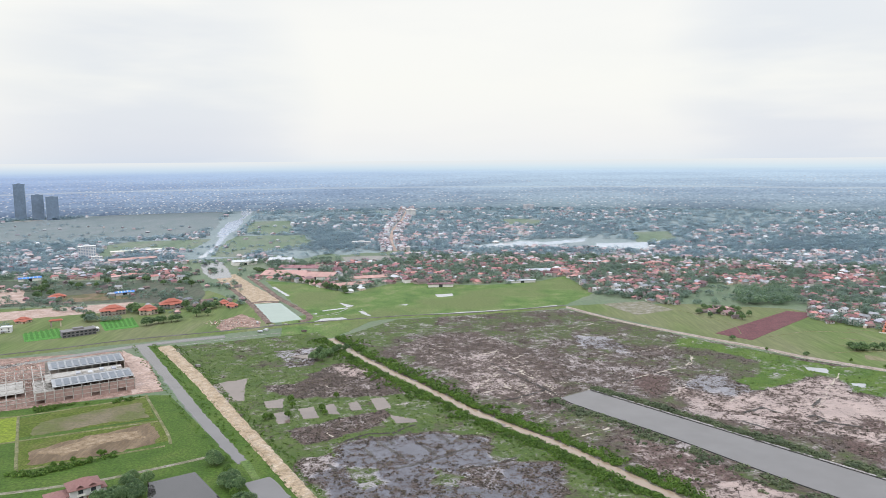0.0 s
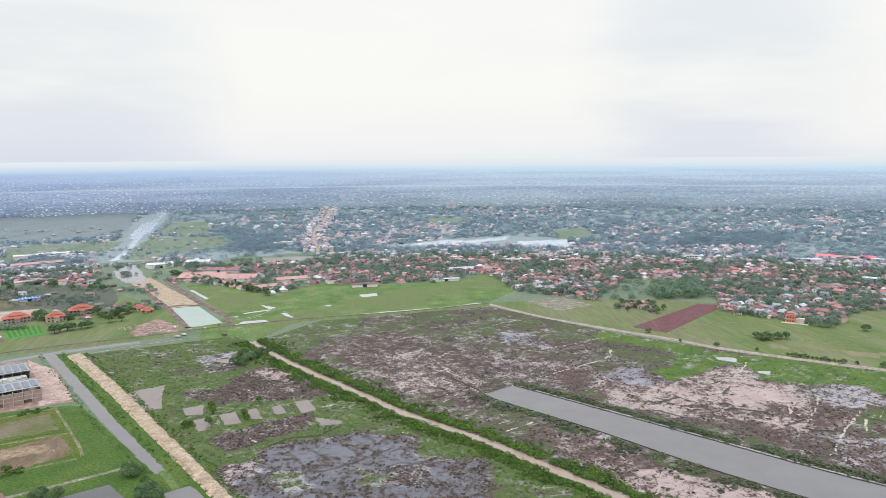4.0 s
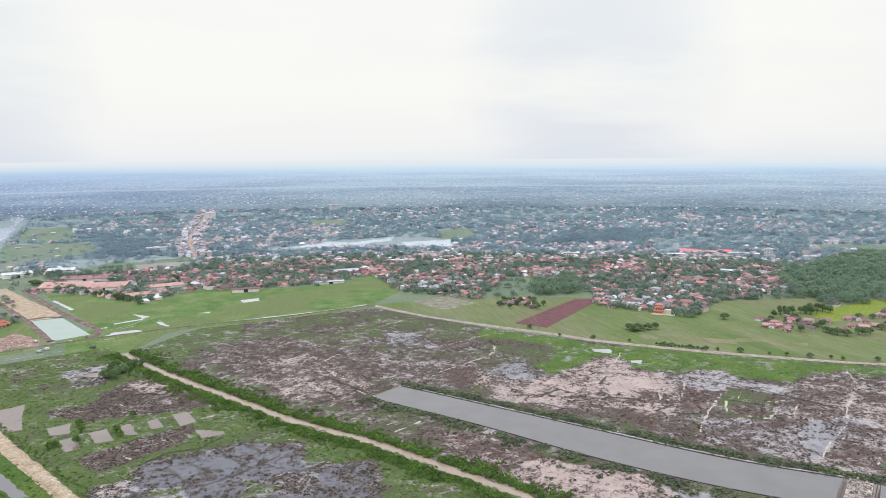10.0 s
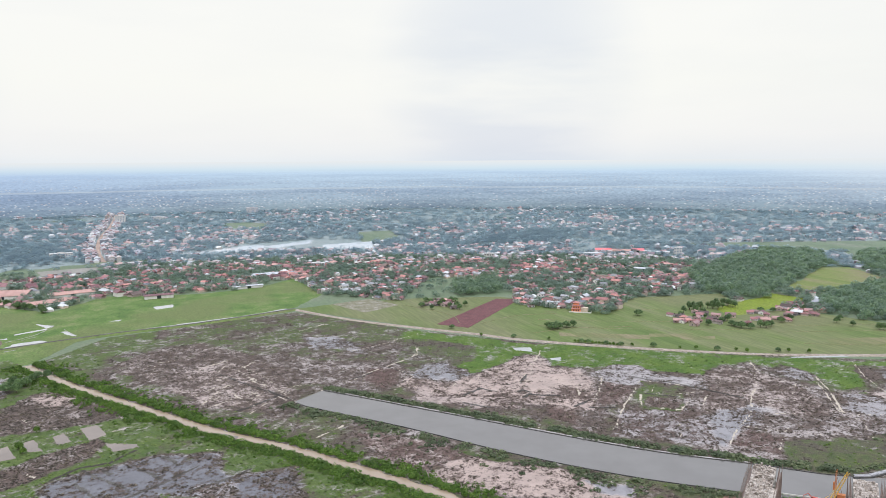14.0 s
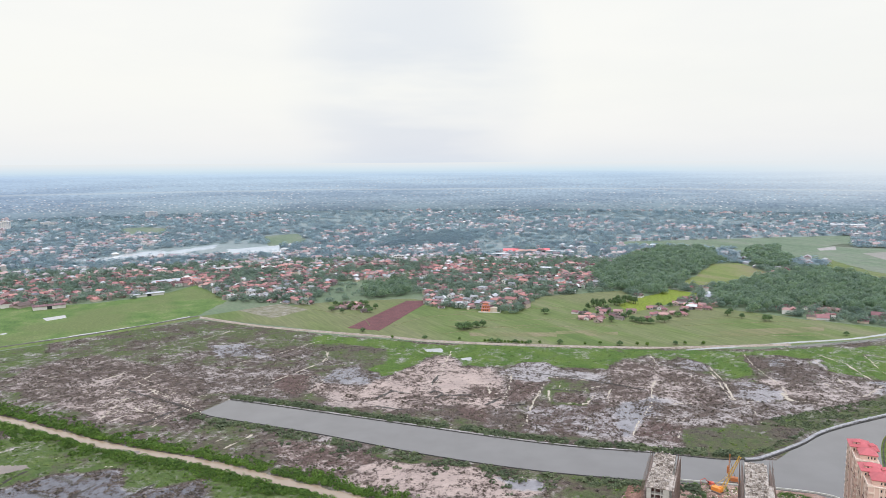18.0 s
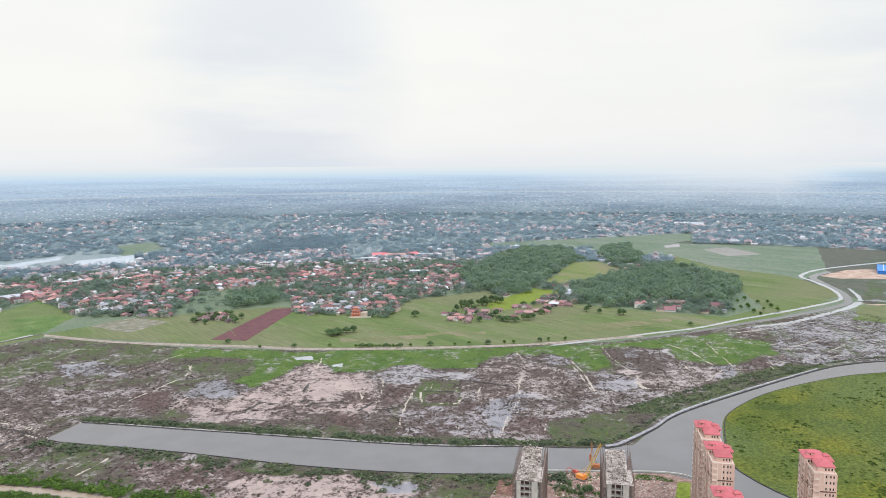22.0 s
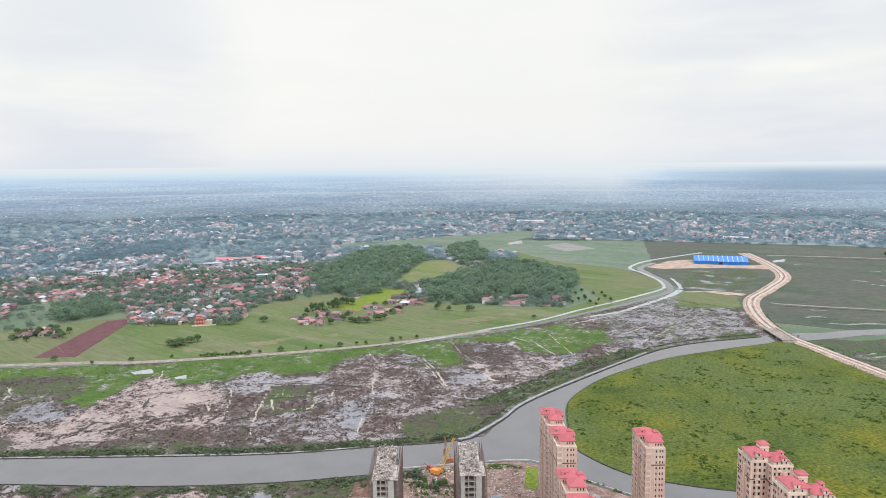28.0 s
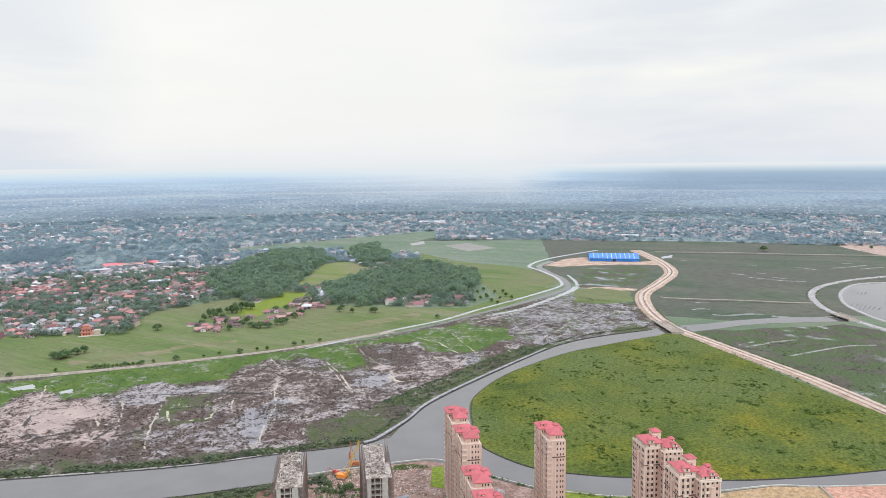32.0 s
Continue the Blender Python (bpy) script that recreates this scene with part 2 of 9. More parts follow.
def islands(name, stops, rough=0.85, sheen=0.2, glow=0.35, coat=0.04):
    """One colour out of several for each loose piece of a joined mesh; leaves let some light through."""
    m, n, l, b = shader(name, rough, sheen, 0.35)
    geo = n.new("ShaderNodeNewGeometry")
    col = ramp(n, l, geo.outputs["Random Per Island"], stops)
    grain = ramp(n, l, noise_at(n, l, 2.0, 3.0), [(0.3, (0.7, 0.7, 0.7)), (0.7, (1.25, 1.25, 1.25))])
    b.inputs["Coat Weight"].default_value, b.inputs["Coat Roughness"].default_value = coat, 0.4
    col = blend(n, l, 0.8, col, grain, "MULTIPLY")
    stand = ramp(n, l, noise_at(n, l, 17.0, 3.0, 0.6), [(0.34, (0.66, 0.70, 0.76)), (0.5, (1.0, 1.0, 1.0)), (0.66, (1.32, 1.27, 1.18))])
    col = blend(n, l, 0.85, col, stand, "MULTIPLY")
    l.new(col, b.inputs["Base Color"])
    through_leaf = n.new("ShaderNodeBsdfTranslucent")
    l.new(col, through_leaf.inputs["Color"])
    mix = n.new("ShaderNodeMixShader")
    mix.inputs[0].default_value = glow
    l.new(b.outputs[0], mix.inputs[1])
    l.new(through_leaf.outputs[0], mix.inputs[2])
    l.new(mix.outputs[0], n["Material Output"].inputs[0])
    return m


M = {}
M["ground"] = earth("meadow_and_scrub", (0.065, 0.105, 0.045), (0.09, 0.132, 0.055), (0.125, 0.145, 0.08), 120, 5, 0.15, rough=0.7, spec=0.4, grainy=0.7, dim=0.92)
M["grass"] = earth("wet_grass", (0.050, 0.104, 0.012), (0.072, 0.133, 0.016), (0.104, 0.156, 0.026), 35, 2.0, 0.0, dim=0.72)
M["paddy"] = earth("paddy_green", (0.078, 0.120, 0.030), (0.112, 0.148, 0.044), (0.165, 0.165, 0.085), 48, 3.5, 0.0, (1, 0.10, 1), 35, contrast=0.17, tint=(0.135, 0.145, 0.062), grainy=0.55, dim=0.95)
M["meadow"] = earth("lush_meadow", (0.068, 0.128, 0.026), (0.102, 0.168, 0.036), (0.160, 0.195, 0.065), 30, 2.5, 0.0, tint=(0.125, 0.155, 0.048), contrast=0.14, dim=0.95)
M["bright"] = earth("young_rice", (0.15, 0.21, 0.02), (0.18, 0.235, 0.022), (0.20, 0.235, 0.04), 30, 3, 0.0, dim=0.85)
M["island"] = earth("rank_meadow", (0.068, 0.100, 0.016), (0.116, 0.143, 0.020), (0.178, 0.174, 0.018), 46, 2.4, 0.0, tint=(0.118, 0.152, 0.038), contrast=0.17, spec=0.12, grainy=1.1, dim=0.80)
M["dull"] = earth("dull_wet_pasture", (0.060, 0.088, 0.044), (0.090, 0.106, 0.060), (0.124, 0.118, 0.078), 60, 5.0, 0.1, (1, 0.3, 1), 20, contrast=0.13, tint=(0.098, 0.099, 0.066), grainy=0.9, dim=0.74)
M["marshfield"] = marsh("brown_green_wet_pasture", (0.085, 0.078, 0.052), (0.115, 0.098, 0.07), (0.078, 0.118, 0.034), (0.30, 0.30, 0.31), (0.22, 0.22, 0.24), 0.10, 42, 2.6, 0.58, (1, 0.3, 1), 20, plots=0.3)
# distance haze is put into this pasture's base colours
M["farfield"] = earth("hazed_far_pasture", (0.108, 0.138, 0.122), (0.128, 0.154, 0.140), (0.158, 0.172, 0.160), 50, 5, 0.4, (1, 0.4, 1), 30, grainy=0.6, dim=0.9)
M["creekgrass"] = earth("creekside_pasture", (0.092, 0.136, 0.070), (0.120, 0.162, 0.090), (0.155, 0.172, 0.118), 60, 5, 0.2, (1, 0.3, 1), 10, contrast=0.14, grainy=0.7, dim=0.95)
M["stubble"] = earth("pale_rice_stubble", (0.118, 0.135, 0.05), (0.15, 0.15, 0.066), (0.20, 0.172, 0.10), 20, 3, 0.0, (1, 0.15, 1), 35, contrast=0.14, grainy=0.5, dim=0.95)
M["rimgrass"] = earth("wet_field_rim", (0.075, 0.115, 0.016), (0.105, 0.135, 0.026), (0.14, 0.145, 0.045), 18, 2, 0.0, spec=0.1, dim=0.85)
M["clods"] = earth("dry_paddy_clods", (0.19, 0.135, 0.075), (0.27, 0.20, 0.12), (0.36, 0.28, 0.18), 5, 1.2, 0.0, spec=0.1, grainy=0.8, dim=0.85)
# far plain and fallow: colours lifted and greyed to imitate haze
M["farplain"] = earth("hazed_far_plain", (0.165, 0.205, 0.191), (0.195, 0.235, 0.217), (0.225, 0.250, 0.235), 90, 6, 0.3, (1, 0.5, 1), 30, grainy=0.6, dim=0.9)
M["farfallow"] = earth("hazed_far_fallow", (0.18, 0.165, 0.125), (0.21, 0.19, 0.15), (0.245, 0.22, 0.18), 50, 4, 0.5, (1, 0.4, 1), 30, grainy=0.6, dim=0.9)
M["hillgrass"] = earth("mown_hill_grass", (0.105, 0.145, 0.035), (0.145, 0.175, 0.05), (0.20, 0.165, 0.10), 60, 4, 0.0, (1, 0.16, 1), 60, contrast=0.14, grainy=0.5, dim=0.9)
M["turf"] = earth("sports_turf", (0.06, 0.22, 0.025), (0.08, 0.27, 0.03), (0.10, 0.31, 0.04), 6, 1, 0.1)
M["red"] = earth("ploughed_red_soil", (0.13, 0.045, 0.045), (0.165, 0.06, 0.058), (0.19, 0.075, 0.07), 12, 2, 0.1)
M["sand"] = earth("pale_sandy_fill", (0.32, 0.235, 0.135), (0.45, 0.345, 0.215), (0.56, 0.465, 0.33), 7, 1.6, 0.0, grainy=0.9, dim=0.72)
M["ochre"] = earth("ochre_fill", (0.44, 0.30, 0.14), (0.50, 0.34, 0.17), (0.53, 0.37, 0.20), 18, 3, 0.05)
M["salmonfill"] = earth("salmon_fill", (0.56, 0.30, 0.19), (0.62, 0.34, 0.22), (0.64, 0.37, 0.25), 18, 3, 0.05)
M["pinksoil"] = earth("pinkish_laterite_fill", (0.33, 0.235, 0.17), (0.43, 0.315, 0.24), (0.52, 0.41, 0.33), 14, 2.5, 0.0, grainy=0.8, dim=0.8)
M["track"] = earth("dirt_track", (0.30, 0.24, 0.17), (0.40, 0.33, 0.245), (0.46, 0.40, 0.32), 7, 1.5, 0.05)
M["lane"] = earth("pale_beaten_lane", (0.42, 0.34, 0.26), (0.52, 0.43, 0.34), (0.60, 0.52, 0.43), 6, 1.5, 0.0, grainy=0.6, dim=0.85)
M["asphalt"] = earth("muddy_asphalt", (0.085, 0.075, 0.062), (0.12, 0.108, 0.094), (0.17, 0.155, 0.135), 20, 2, 0.0)
M["flooded"] = earth("flooded_olive_paddy", (0.095, 0.105, 0.030), (0.130, 0.115, 0.055), (0.155, 0.130, 0.076), 26, 2.5, 0.0, contrast=0.10, rough=0.6, spec=0.15, grainy=0.6, dim=0.9)
M["mudfield"] = earth("wet_brown_paddy_mud", (0.110, 0.075, 0.040), (0.145, 0.100, 0.056), (0.20, 0.145, 0.085), 13, 1.6, 0.0, (1, 0.3, 1), 34, contrast=0.13, rough=0.6, spec=0.15, grainy=0.6, dim=0.9)
M["brownfield"] = earth("fallow_brown_field", (0.085, 0.11, 0.03), (0.15, 0.125, 0.05), (0.25, 0.175, 0.10), 26, 2.5, 0.08, contrast=0.13)
M["building_site"] = earth("building_site_soil", (0.20, 0.125, 0.085), (0.33, 0.215, 0.155), (0.46, 0.335, 0.255), 7, 1.5, 0.0, dim=0.78)
M["bund"] = earth("low_mud_bund", (0.14, 0.15, 0.05), (0.20, 0.20, 0.08), (0.30, 0.27, 0.16), 8, 1.5, 0.05)
M["palebund"] = earth("bleached_mud", (0.34, 0.31, 0.27), (0.46, 0.43, 0.38), (0.54, 0.51, 0.46), 6, 1.2, 0.0, dim=0.72)
M["darkbank"] = earth("dark_wet_bank", (0.035, 0.033, 0.03), (0.055, 0.052, 0.045), (0.075, 0.07, 0.055), 6, 1.5, 0.05)
M["yard"] = earth("gravel_yard", (0.15, 0.15, 0.075), (0.25, 0.23, 0.14), (0.37, 0.34, 0.27), 10, 2, 0.1)
M["canal"] = water("canal_water", (0.135, 0.125, 0.122), (0.155, 0.145, 0.142))
M["brownwater"] = water("silty_stream_water", (0.31, 0.225, 0.155), (0.36, 0.27, 0.195), 0.12)
M["greenpond"] = water("turquoise_pond_water", (0.30, 0.39, 0.33), (0.33, 0.42, 0.36), 0.15)
M["palewater"] = water("pale_flood_water", (0.42, 0.42, 0.42), (0.52, 0.52, 0.52), 0.10)
M["darkwater"] = water("fish_pond_water", (0.05, 0.048, 0.046), (0.065, 0.06, 0.06), 0.04)
M["mudwater"] = water("pinkish_mud_pool", (0.165, 0.125, 0.105), (0.215, 0.165, 0.14), 0.14)
BROWN, RUST = (0.085, 0.062, 0.05), (0.13, 0.085, 0.062)
M["plots"] = marsh("weedy_plots", BROWN, RUST, (0.09, 0.125, 0.035), (0.32, 0.27, 0.25), (0.24, 0.23, 0.25), 0.26, 26, 3.0, 0.55, plots=0.4)


# ---------- mesh helpers ----------
def obj(name, bm, mat, parent=None, label="", smooth=False):
    me = bpy.data.meshes.new(name)
    bm.to_mesh(me)
    bm.free()
    for m in (mat if isinstance(mat, (list, tuple)) else [mat]):
        me.materials.append(m)
    if smooth:
        me.polygons.foreach_set("use_smooth", [True] * len(me.polygons))
    ob = new(name, me)
    if parent:
        ob.parent = parent
    if label:
        ob["label"] = label
    return ob


def part(name, bm, material, parent, label=""):
    return obj(name, bm, material, parent, label)


def curve_through(pts, closed=False, step=6.0):
    """Points along a smooth curve through a few given ones."""
    out, k = [], len(pts)
    rng = range(k if closed else k - 1)
    for i in rng:
        p0, p1, p2, p3 = (Vector(pts[(i + j) % k] if closed else pts[min(max(i + j, 0), k - 1)]) for j in (-1, 0, 1, 2))
        n = max(1, int((p2 - p1).length / step))
        for s in range(n):
            t = s / n
            out.append(0.5 * (2 * p1 + (p2 - p0) * t + (2 * p0 - 5 * p1 + 4 * p2 - p3) * t * t + (3 * p1 - p0 - 3 * p2 + p3) * t ** 3))
    if not closed:
        out.append(Vector(pts[-1]))
    return out


def ragged(pts, amount, step, seed=0.0):
    """An outline cut into short steps and pushed to and fro by noise."""
    out, k = [], len(pts)
    for i in range(k):
        a, b = Vector(pts[i]), Vector(pts[(i + 1) % k])
        n = max(1, int((b - a).length / step))
        side = (b - a).normalized().orthogonal() if (b - a).length > 0 else Vector((0, 0))
        for s in range(n):
            q = a.lerp(b, s / n)
            w = noise.noise((q.x / (step * 3), q.y / (step * 3), seed)) + 0.6 * noise.noise((q.x / step, q.y / step, seed + 9))
            out.append(q + side * amount * w)
    return out


def patch(name, pts, z, mat, label="", thick=0.3, rough=0.0, step=8.0, smooth=False, slope=0.4):
    """A flat piece of ground or water with a sloping rim."""
    if smooth:
        pts = curve_through(pts, True, step)
    if rough:
        pts = ragged(pts, rough, step, len(pts))
    bm = bmesh.new()
    top = [bm.verts.new((p[0], p[1], z)) for p in pts]
    f = bm.faces.new(top)
    f.normal_update()
    if f.normal.z < 0:
        f.normal_flip()
    c = sum((Vector((p[0], p[1])) for p in pts), Vector((0, 0))) / len(pts)
    low = []
    for p in pts:
        d = (Vector((p[0], p[1])) - c).normalized() * slope
        low.append(bm.verts.new((p[0] + d.x, p[1] + d.y, z - thick)))
    for i in range(len(pts)):
        j = (i + 1) % len(pts)
        bm.faces.new((top[i], low[i], low[j], top[j]))
    ob = obj(name, bm, mat)
    return tagged(ob, label, name.split("_")[-1].replace("_", " "), kind="structure")


def ribbon(name, pts, width, z, mat, label="", skirt=0.6, smooth=True, step=8.0, wobble=0.0, kind="structure", parent=None, fray=0.0):
    """A strip of road, bank or water along a line, crowned by z, with sloping shoulders. width: one, or one for each end."""
    way = [Vector(pts[0])]
    for q in pts[1:]:
        d = Vector(q) - way[-1]
        if len(way) < 2 or d.normalized().dot((way[-1] - way[-2]).normalized()) > -0.75:
            way.append(Vector(q))
    pts = way
    line = curve_through(pts, False, step) if smooth else [Vector(p) for p in pts]
    w0, w1 = width if isinstance(width, tuple) else (width, width)
    bm, rows, k = bmesh.new(), [], len(line)
    for i, p in enumerate(line):
        d = (line[min(i + 1, k - 1)] - line[max(i - 1, 0)])
        s = Vector((-d.y, d.x)).normalized()
        h = 0.5 * (w0 + (w1 - w0) * i / max(1, k - 1))
        if fray:
            h *= min(1.7, max(0.06, 1 + fray * noise.noise((p.x / 5, p.y / 5, 5.0)) + 0.5 * fray * noise.noise((p.x / 1.9, p.y / 1.9, 2.0))))
        a = h + wobble * noise.noise((p.x / 9, p.y / 9, 3.0))
        c = h + wobble * noise.noise((p.x / 9, p.y / 9, 8.0))
        ring = [(p - s * (a + skirt), 0.0), (p - s * a, z), (p + s * c, z), (p + s * (c + skirt), 0.0)]
        rows.append([bm.verts.new((q.x, q.y, h2)) for q, h2 in ring])
    for r0, r1 in zip(rows, rows[1:]):
        for j in range(3):
            bm.faces.new((r0[j], r1[j], r1[j + 1], r0[j + 1]))
    bmesh.ops.recalc_face_normals(bm, faces=bm.faces)
    if sum(f.normal.z for f in bm.faces) < 0:
        bmesh.ops.reverse_faces(bm, faces=bm.faces)
    ob = obj(name, bm, mat, parent)
    return tagged(ob, label, name.split("_")[-1], kind=kind)


def box(bm, x0, y0, z0, x1, y1, z1):
    v = [bm.verts.new(p) for p in ((x0, y0, z0), (x1, y0, z0), (x1, y1, z0), (x0, y1, z0), (x0, y0, z1), (x1, y0, z1), (x1, y1, z1), (x0, y1, z1))]
    for q in ((3, 2, 1, 0), (4, 5, 6, 7), (0, 1, 5, 4), (1, 2, 6, 5), (2, 3, 7, 6), (3, 0, 4, 7)):
        bm.faces.new([v[i] for i in q])
    return v


def boxes(*dims):
    bm = bmesh.new()
    for d in dims:
        box(bm, *d)
    return bm


def hip(bm, x0, y0, x1, y1, z, rise, over=0.6, ridge=None):
    """A hipped roof with a thin eave board over a rectangle."""
    x0, y0, x1, y1 = x0 - over, y0 - over, x1 + over, y1 + over
    w, d = x1 - x0, y1 - y0
    inset = min(w, d) / 2 if ridge is None else ridge
    if w >= d:
        r = [(x0 + inset, (y0 + y1) / 2), (x1 - inset, (y0 + y1) / 2)]
    else:
        r = [((x0 + x1) / 2, y0 + inset), ((x0 + x1) / 2, y1 - inset)]
    lo = [bm.verts.new((x, y, z - 0.25)) for x, y in ((x0, y0), (x1, y0), (x1, y1), (x0, y1))]
    e = [bm.verts.new((x, y, z)) for x, y in ((x0, y0), (x1, y0), (x1, y1), (x0, y1))]
    t = [bm.verts.new((*q, z + rise)) for q in r]
    bm.faces.new(lo[::-1])
    for i in range(4):
        bm.faces.new((lo[i], lo[(i + 1) % 4], e[(i + 1) % 4], e[i]))
    if w >= d:
        fs = ((e[0], e[1], t[1], t[0]), (e[1], e[2], t[1]), (e[2], e[3], t[0], t[1]), (e[3], e[0], t[0]))
    else:
        fs = ((e[0], e[1], t[0]), (e[1], e[2], t[1], t[0]), (e[2], e[3], t[1]), (e[3], e[0], t[0], t[1]))
    for f in fs:
        bm.faces.new(f)


def inside(x, y, poly):
    k, hit = len(poly), False
    for i in range(k):
        (xa, ya), (xb, yb) = poly[i], poly[(i + 1) % k]
        if (ya > y) != (yb > y) and x < (xb - xa) * (y - ya) / (yb - ya) + xa:
            hit = not hit
    return hit


def at_polar(az, r):
    """az: degrees, to the left of +y."""
    return -math.sin(radians(az)) * r, math.cos(radians(az)) * r

# ---------- the plain ----------
def disc(name, radius, rings, mat):
    bm, last = bmesh.new(), None
    c = bm.verts.new((0, 0, 0))
    for k in range(1, rings + 1):
        r = radius * (k / rings) ** 2
        ring = [bm.verts.new((r * math.cos(a * math.tau / 72), r * math.sin(a * math.tau / 72), 0)) for a in range(72)]
        for a in range(72):
            b = (a + 1) % 72
            if last:
                bm.faces.new((last[a], ring[a], ring[b], last[b]))
            else:
                bm.faces.new((c, ring[a], ring[b]))
        last = ring
    return obj(name, bm, mat)


tagged(disc("ground", 4990, 12, M["ground"]), "flat dull green river plain of meadow and scrub", "ground", kind="structure")

# fields north of the embankment road
M["turfdark"] = earth("dark_sports_turf", (0.05, 0.16, 0.02), (0.06, 0.19, 0.025), (0.07, 0.22, 0.03), 6, 1, 0.0)
patch("meadow", [(-296, 1204), (-222, 1166), (-136, 1076), (-73, 1175), (-17, 1155), (65, 1140), (116, 1149), (171, 1179), (218, 1229), (230, 1058), (173, 976), (53, 933), (-58, 910), (-154, 878), (-194, 973)], 0.06, M["meadow"], "bright green wet meadow between road and village", rough=3)
patch("paddy_field", [(168, 966), (227, 980), (333, 977), (468, 936), (548, 777), (641, 850), (783, 825), (723, 722), (792, 678), (835, 549), (875, 471), (1002, 469), (1116, 419), (919, 430), (799, 455), (704, 480), (611, 525), (519, 570), (435, 638), (362, 706)], 0.06, M["paddy"], "yellowish green rice fields beside the dirt track", rough=2)
patch("red_field", [(317, 805), (456, 923), (486, 906), (345, 773)], 0.3, M["red"], "ploughed rectangle of dark red soil", rough=0.6)
patch("dirt_yard", [(227, 980), (288, 997), (312, 937), (254, 907)], 0.15, M["yard"], "pale fenced levelled yard at the village edge", rough=1)
def far_plain():
    """The grey-green, haze-tinted plain past the villages, from an uneven inner rim out to the haze."""
    bm = bmesh.new()
    rows = []
    for k in range(361):
        az = 45 - k * 150 / 360
        r0 = 1560 + 130 * noise.noise((az / 7.0, 0, 3.0)) + 60 * noise.noise((az / 2.0, 0, 5.0))
        rows.append([bm.verts.new((*at_polar(az, r), 0.035)) for r in (r0, r0 + 400, 2400, 3045)])
    for a, c in zip(rows, rows[1:]):
        for q in range(3):
            bm.faces.new((a[q], a[q + 1], c[q + 1], c[q]))
    tagged(obj("far_plain", bm, M["farplain"]), "far plain of fields and scrub, greyed by painted haze", "plain", kind="structure")


far_plain()
# ---------- the flooded marsh: one sheet of weeds, mud and shallow water ----------
def fbm(x, y, size, octaves=5, seed=0, gain=0.55):
    """Value noise from 0 to 1 for arrays of places; the widest blotches are about that many metres wide."""
    table = np.random.default_rng(seed).random((64, 64))
    out, amp, total = np.zeros_like(x), 1.0, 0.0
    for k in range(octaves):
        u, v = x / size * 2 ** k + 17.3 * k, y / size * 2 ** k + 9.1 * k
        i, j = np.floor(u).astype(int), np.floor(v).astype(int)
        a, b = u - i, v - j
        a, b = a * a * (3 - 2 * a), b * b * (3 - 2 * b)
        i0, i1, j0, j1 = i % 64, (i + 1) % 64, j % 64, (j + 1) % 64
        out += amp * ((table[i0, j0] * (1 - a) + table[i1, j0] * a) * (1 - b) + (table[i0, j1] * (1 - a) + table[i1, j1] * a) * b)
        total += amp
        amp *= gain
    return out / total


def line_distance(x, y, pts, closed=False):
    best = np.full(x.shape, 1e9)
    for (ax, ay), (bx, by) in zip(pts, list(pts[1:]) + ([pts[0]] if closed else [])):
        dx, dy = bx - ax, by - ay
        t = np.clip(((x - ax) * dx + (y - ay) * dy) / (dx * dx + dy * dy + 1e-9), 0, 1)
        best = np.minimum(best, np.hypot(x - ax - t * dx, y - ay - t * dy))
    return best


def within(x, y, pts):
    """Distance to the rim of a plot: above zero inside it, below zero outside."""
    odd = np.zeros(x.shape, bool)
    for (ax, ay), (bx, by) in zip(pts, list(pts[1:]) + [pts[0]]):
        if ay != by:
            odd ^= ((ay > y) != (by > y)) & (x < (bx - ax) * (y - ay) / (by - ay) + ax)
    d = line_distance(x, y, pts, True)
    return np.where(odd, d, -d)


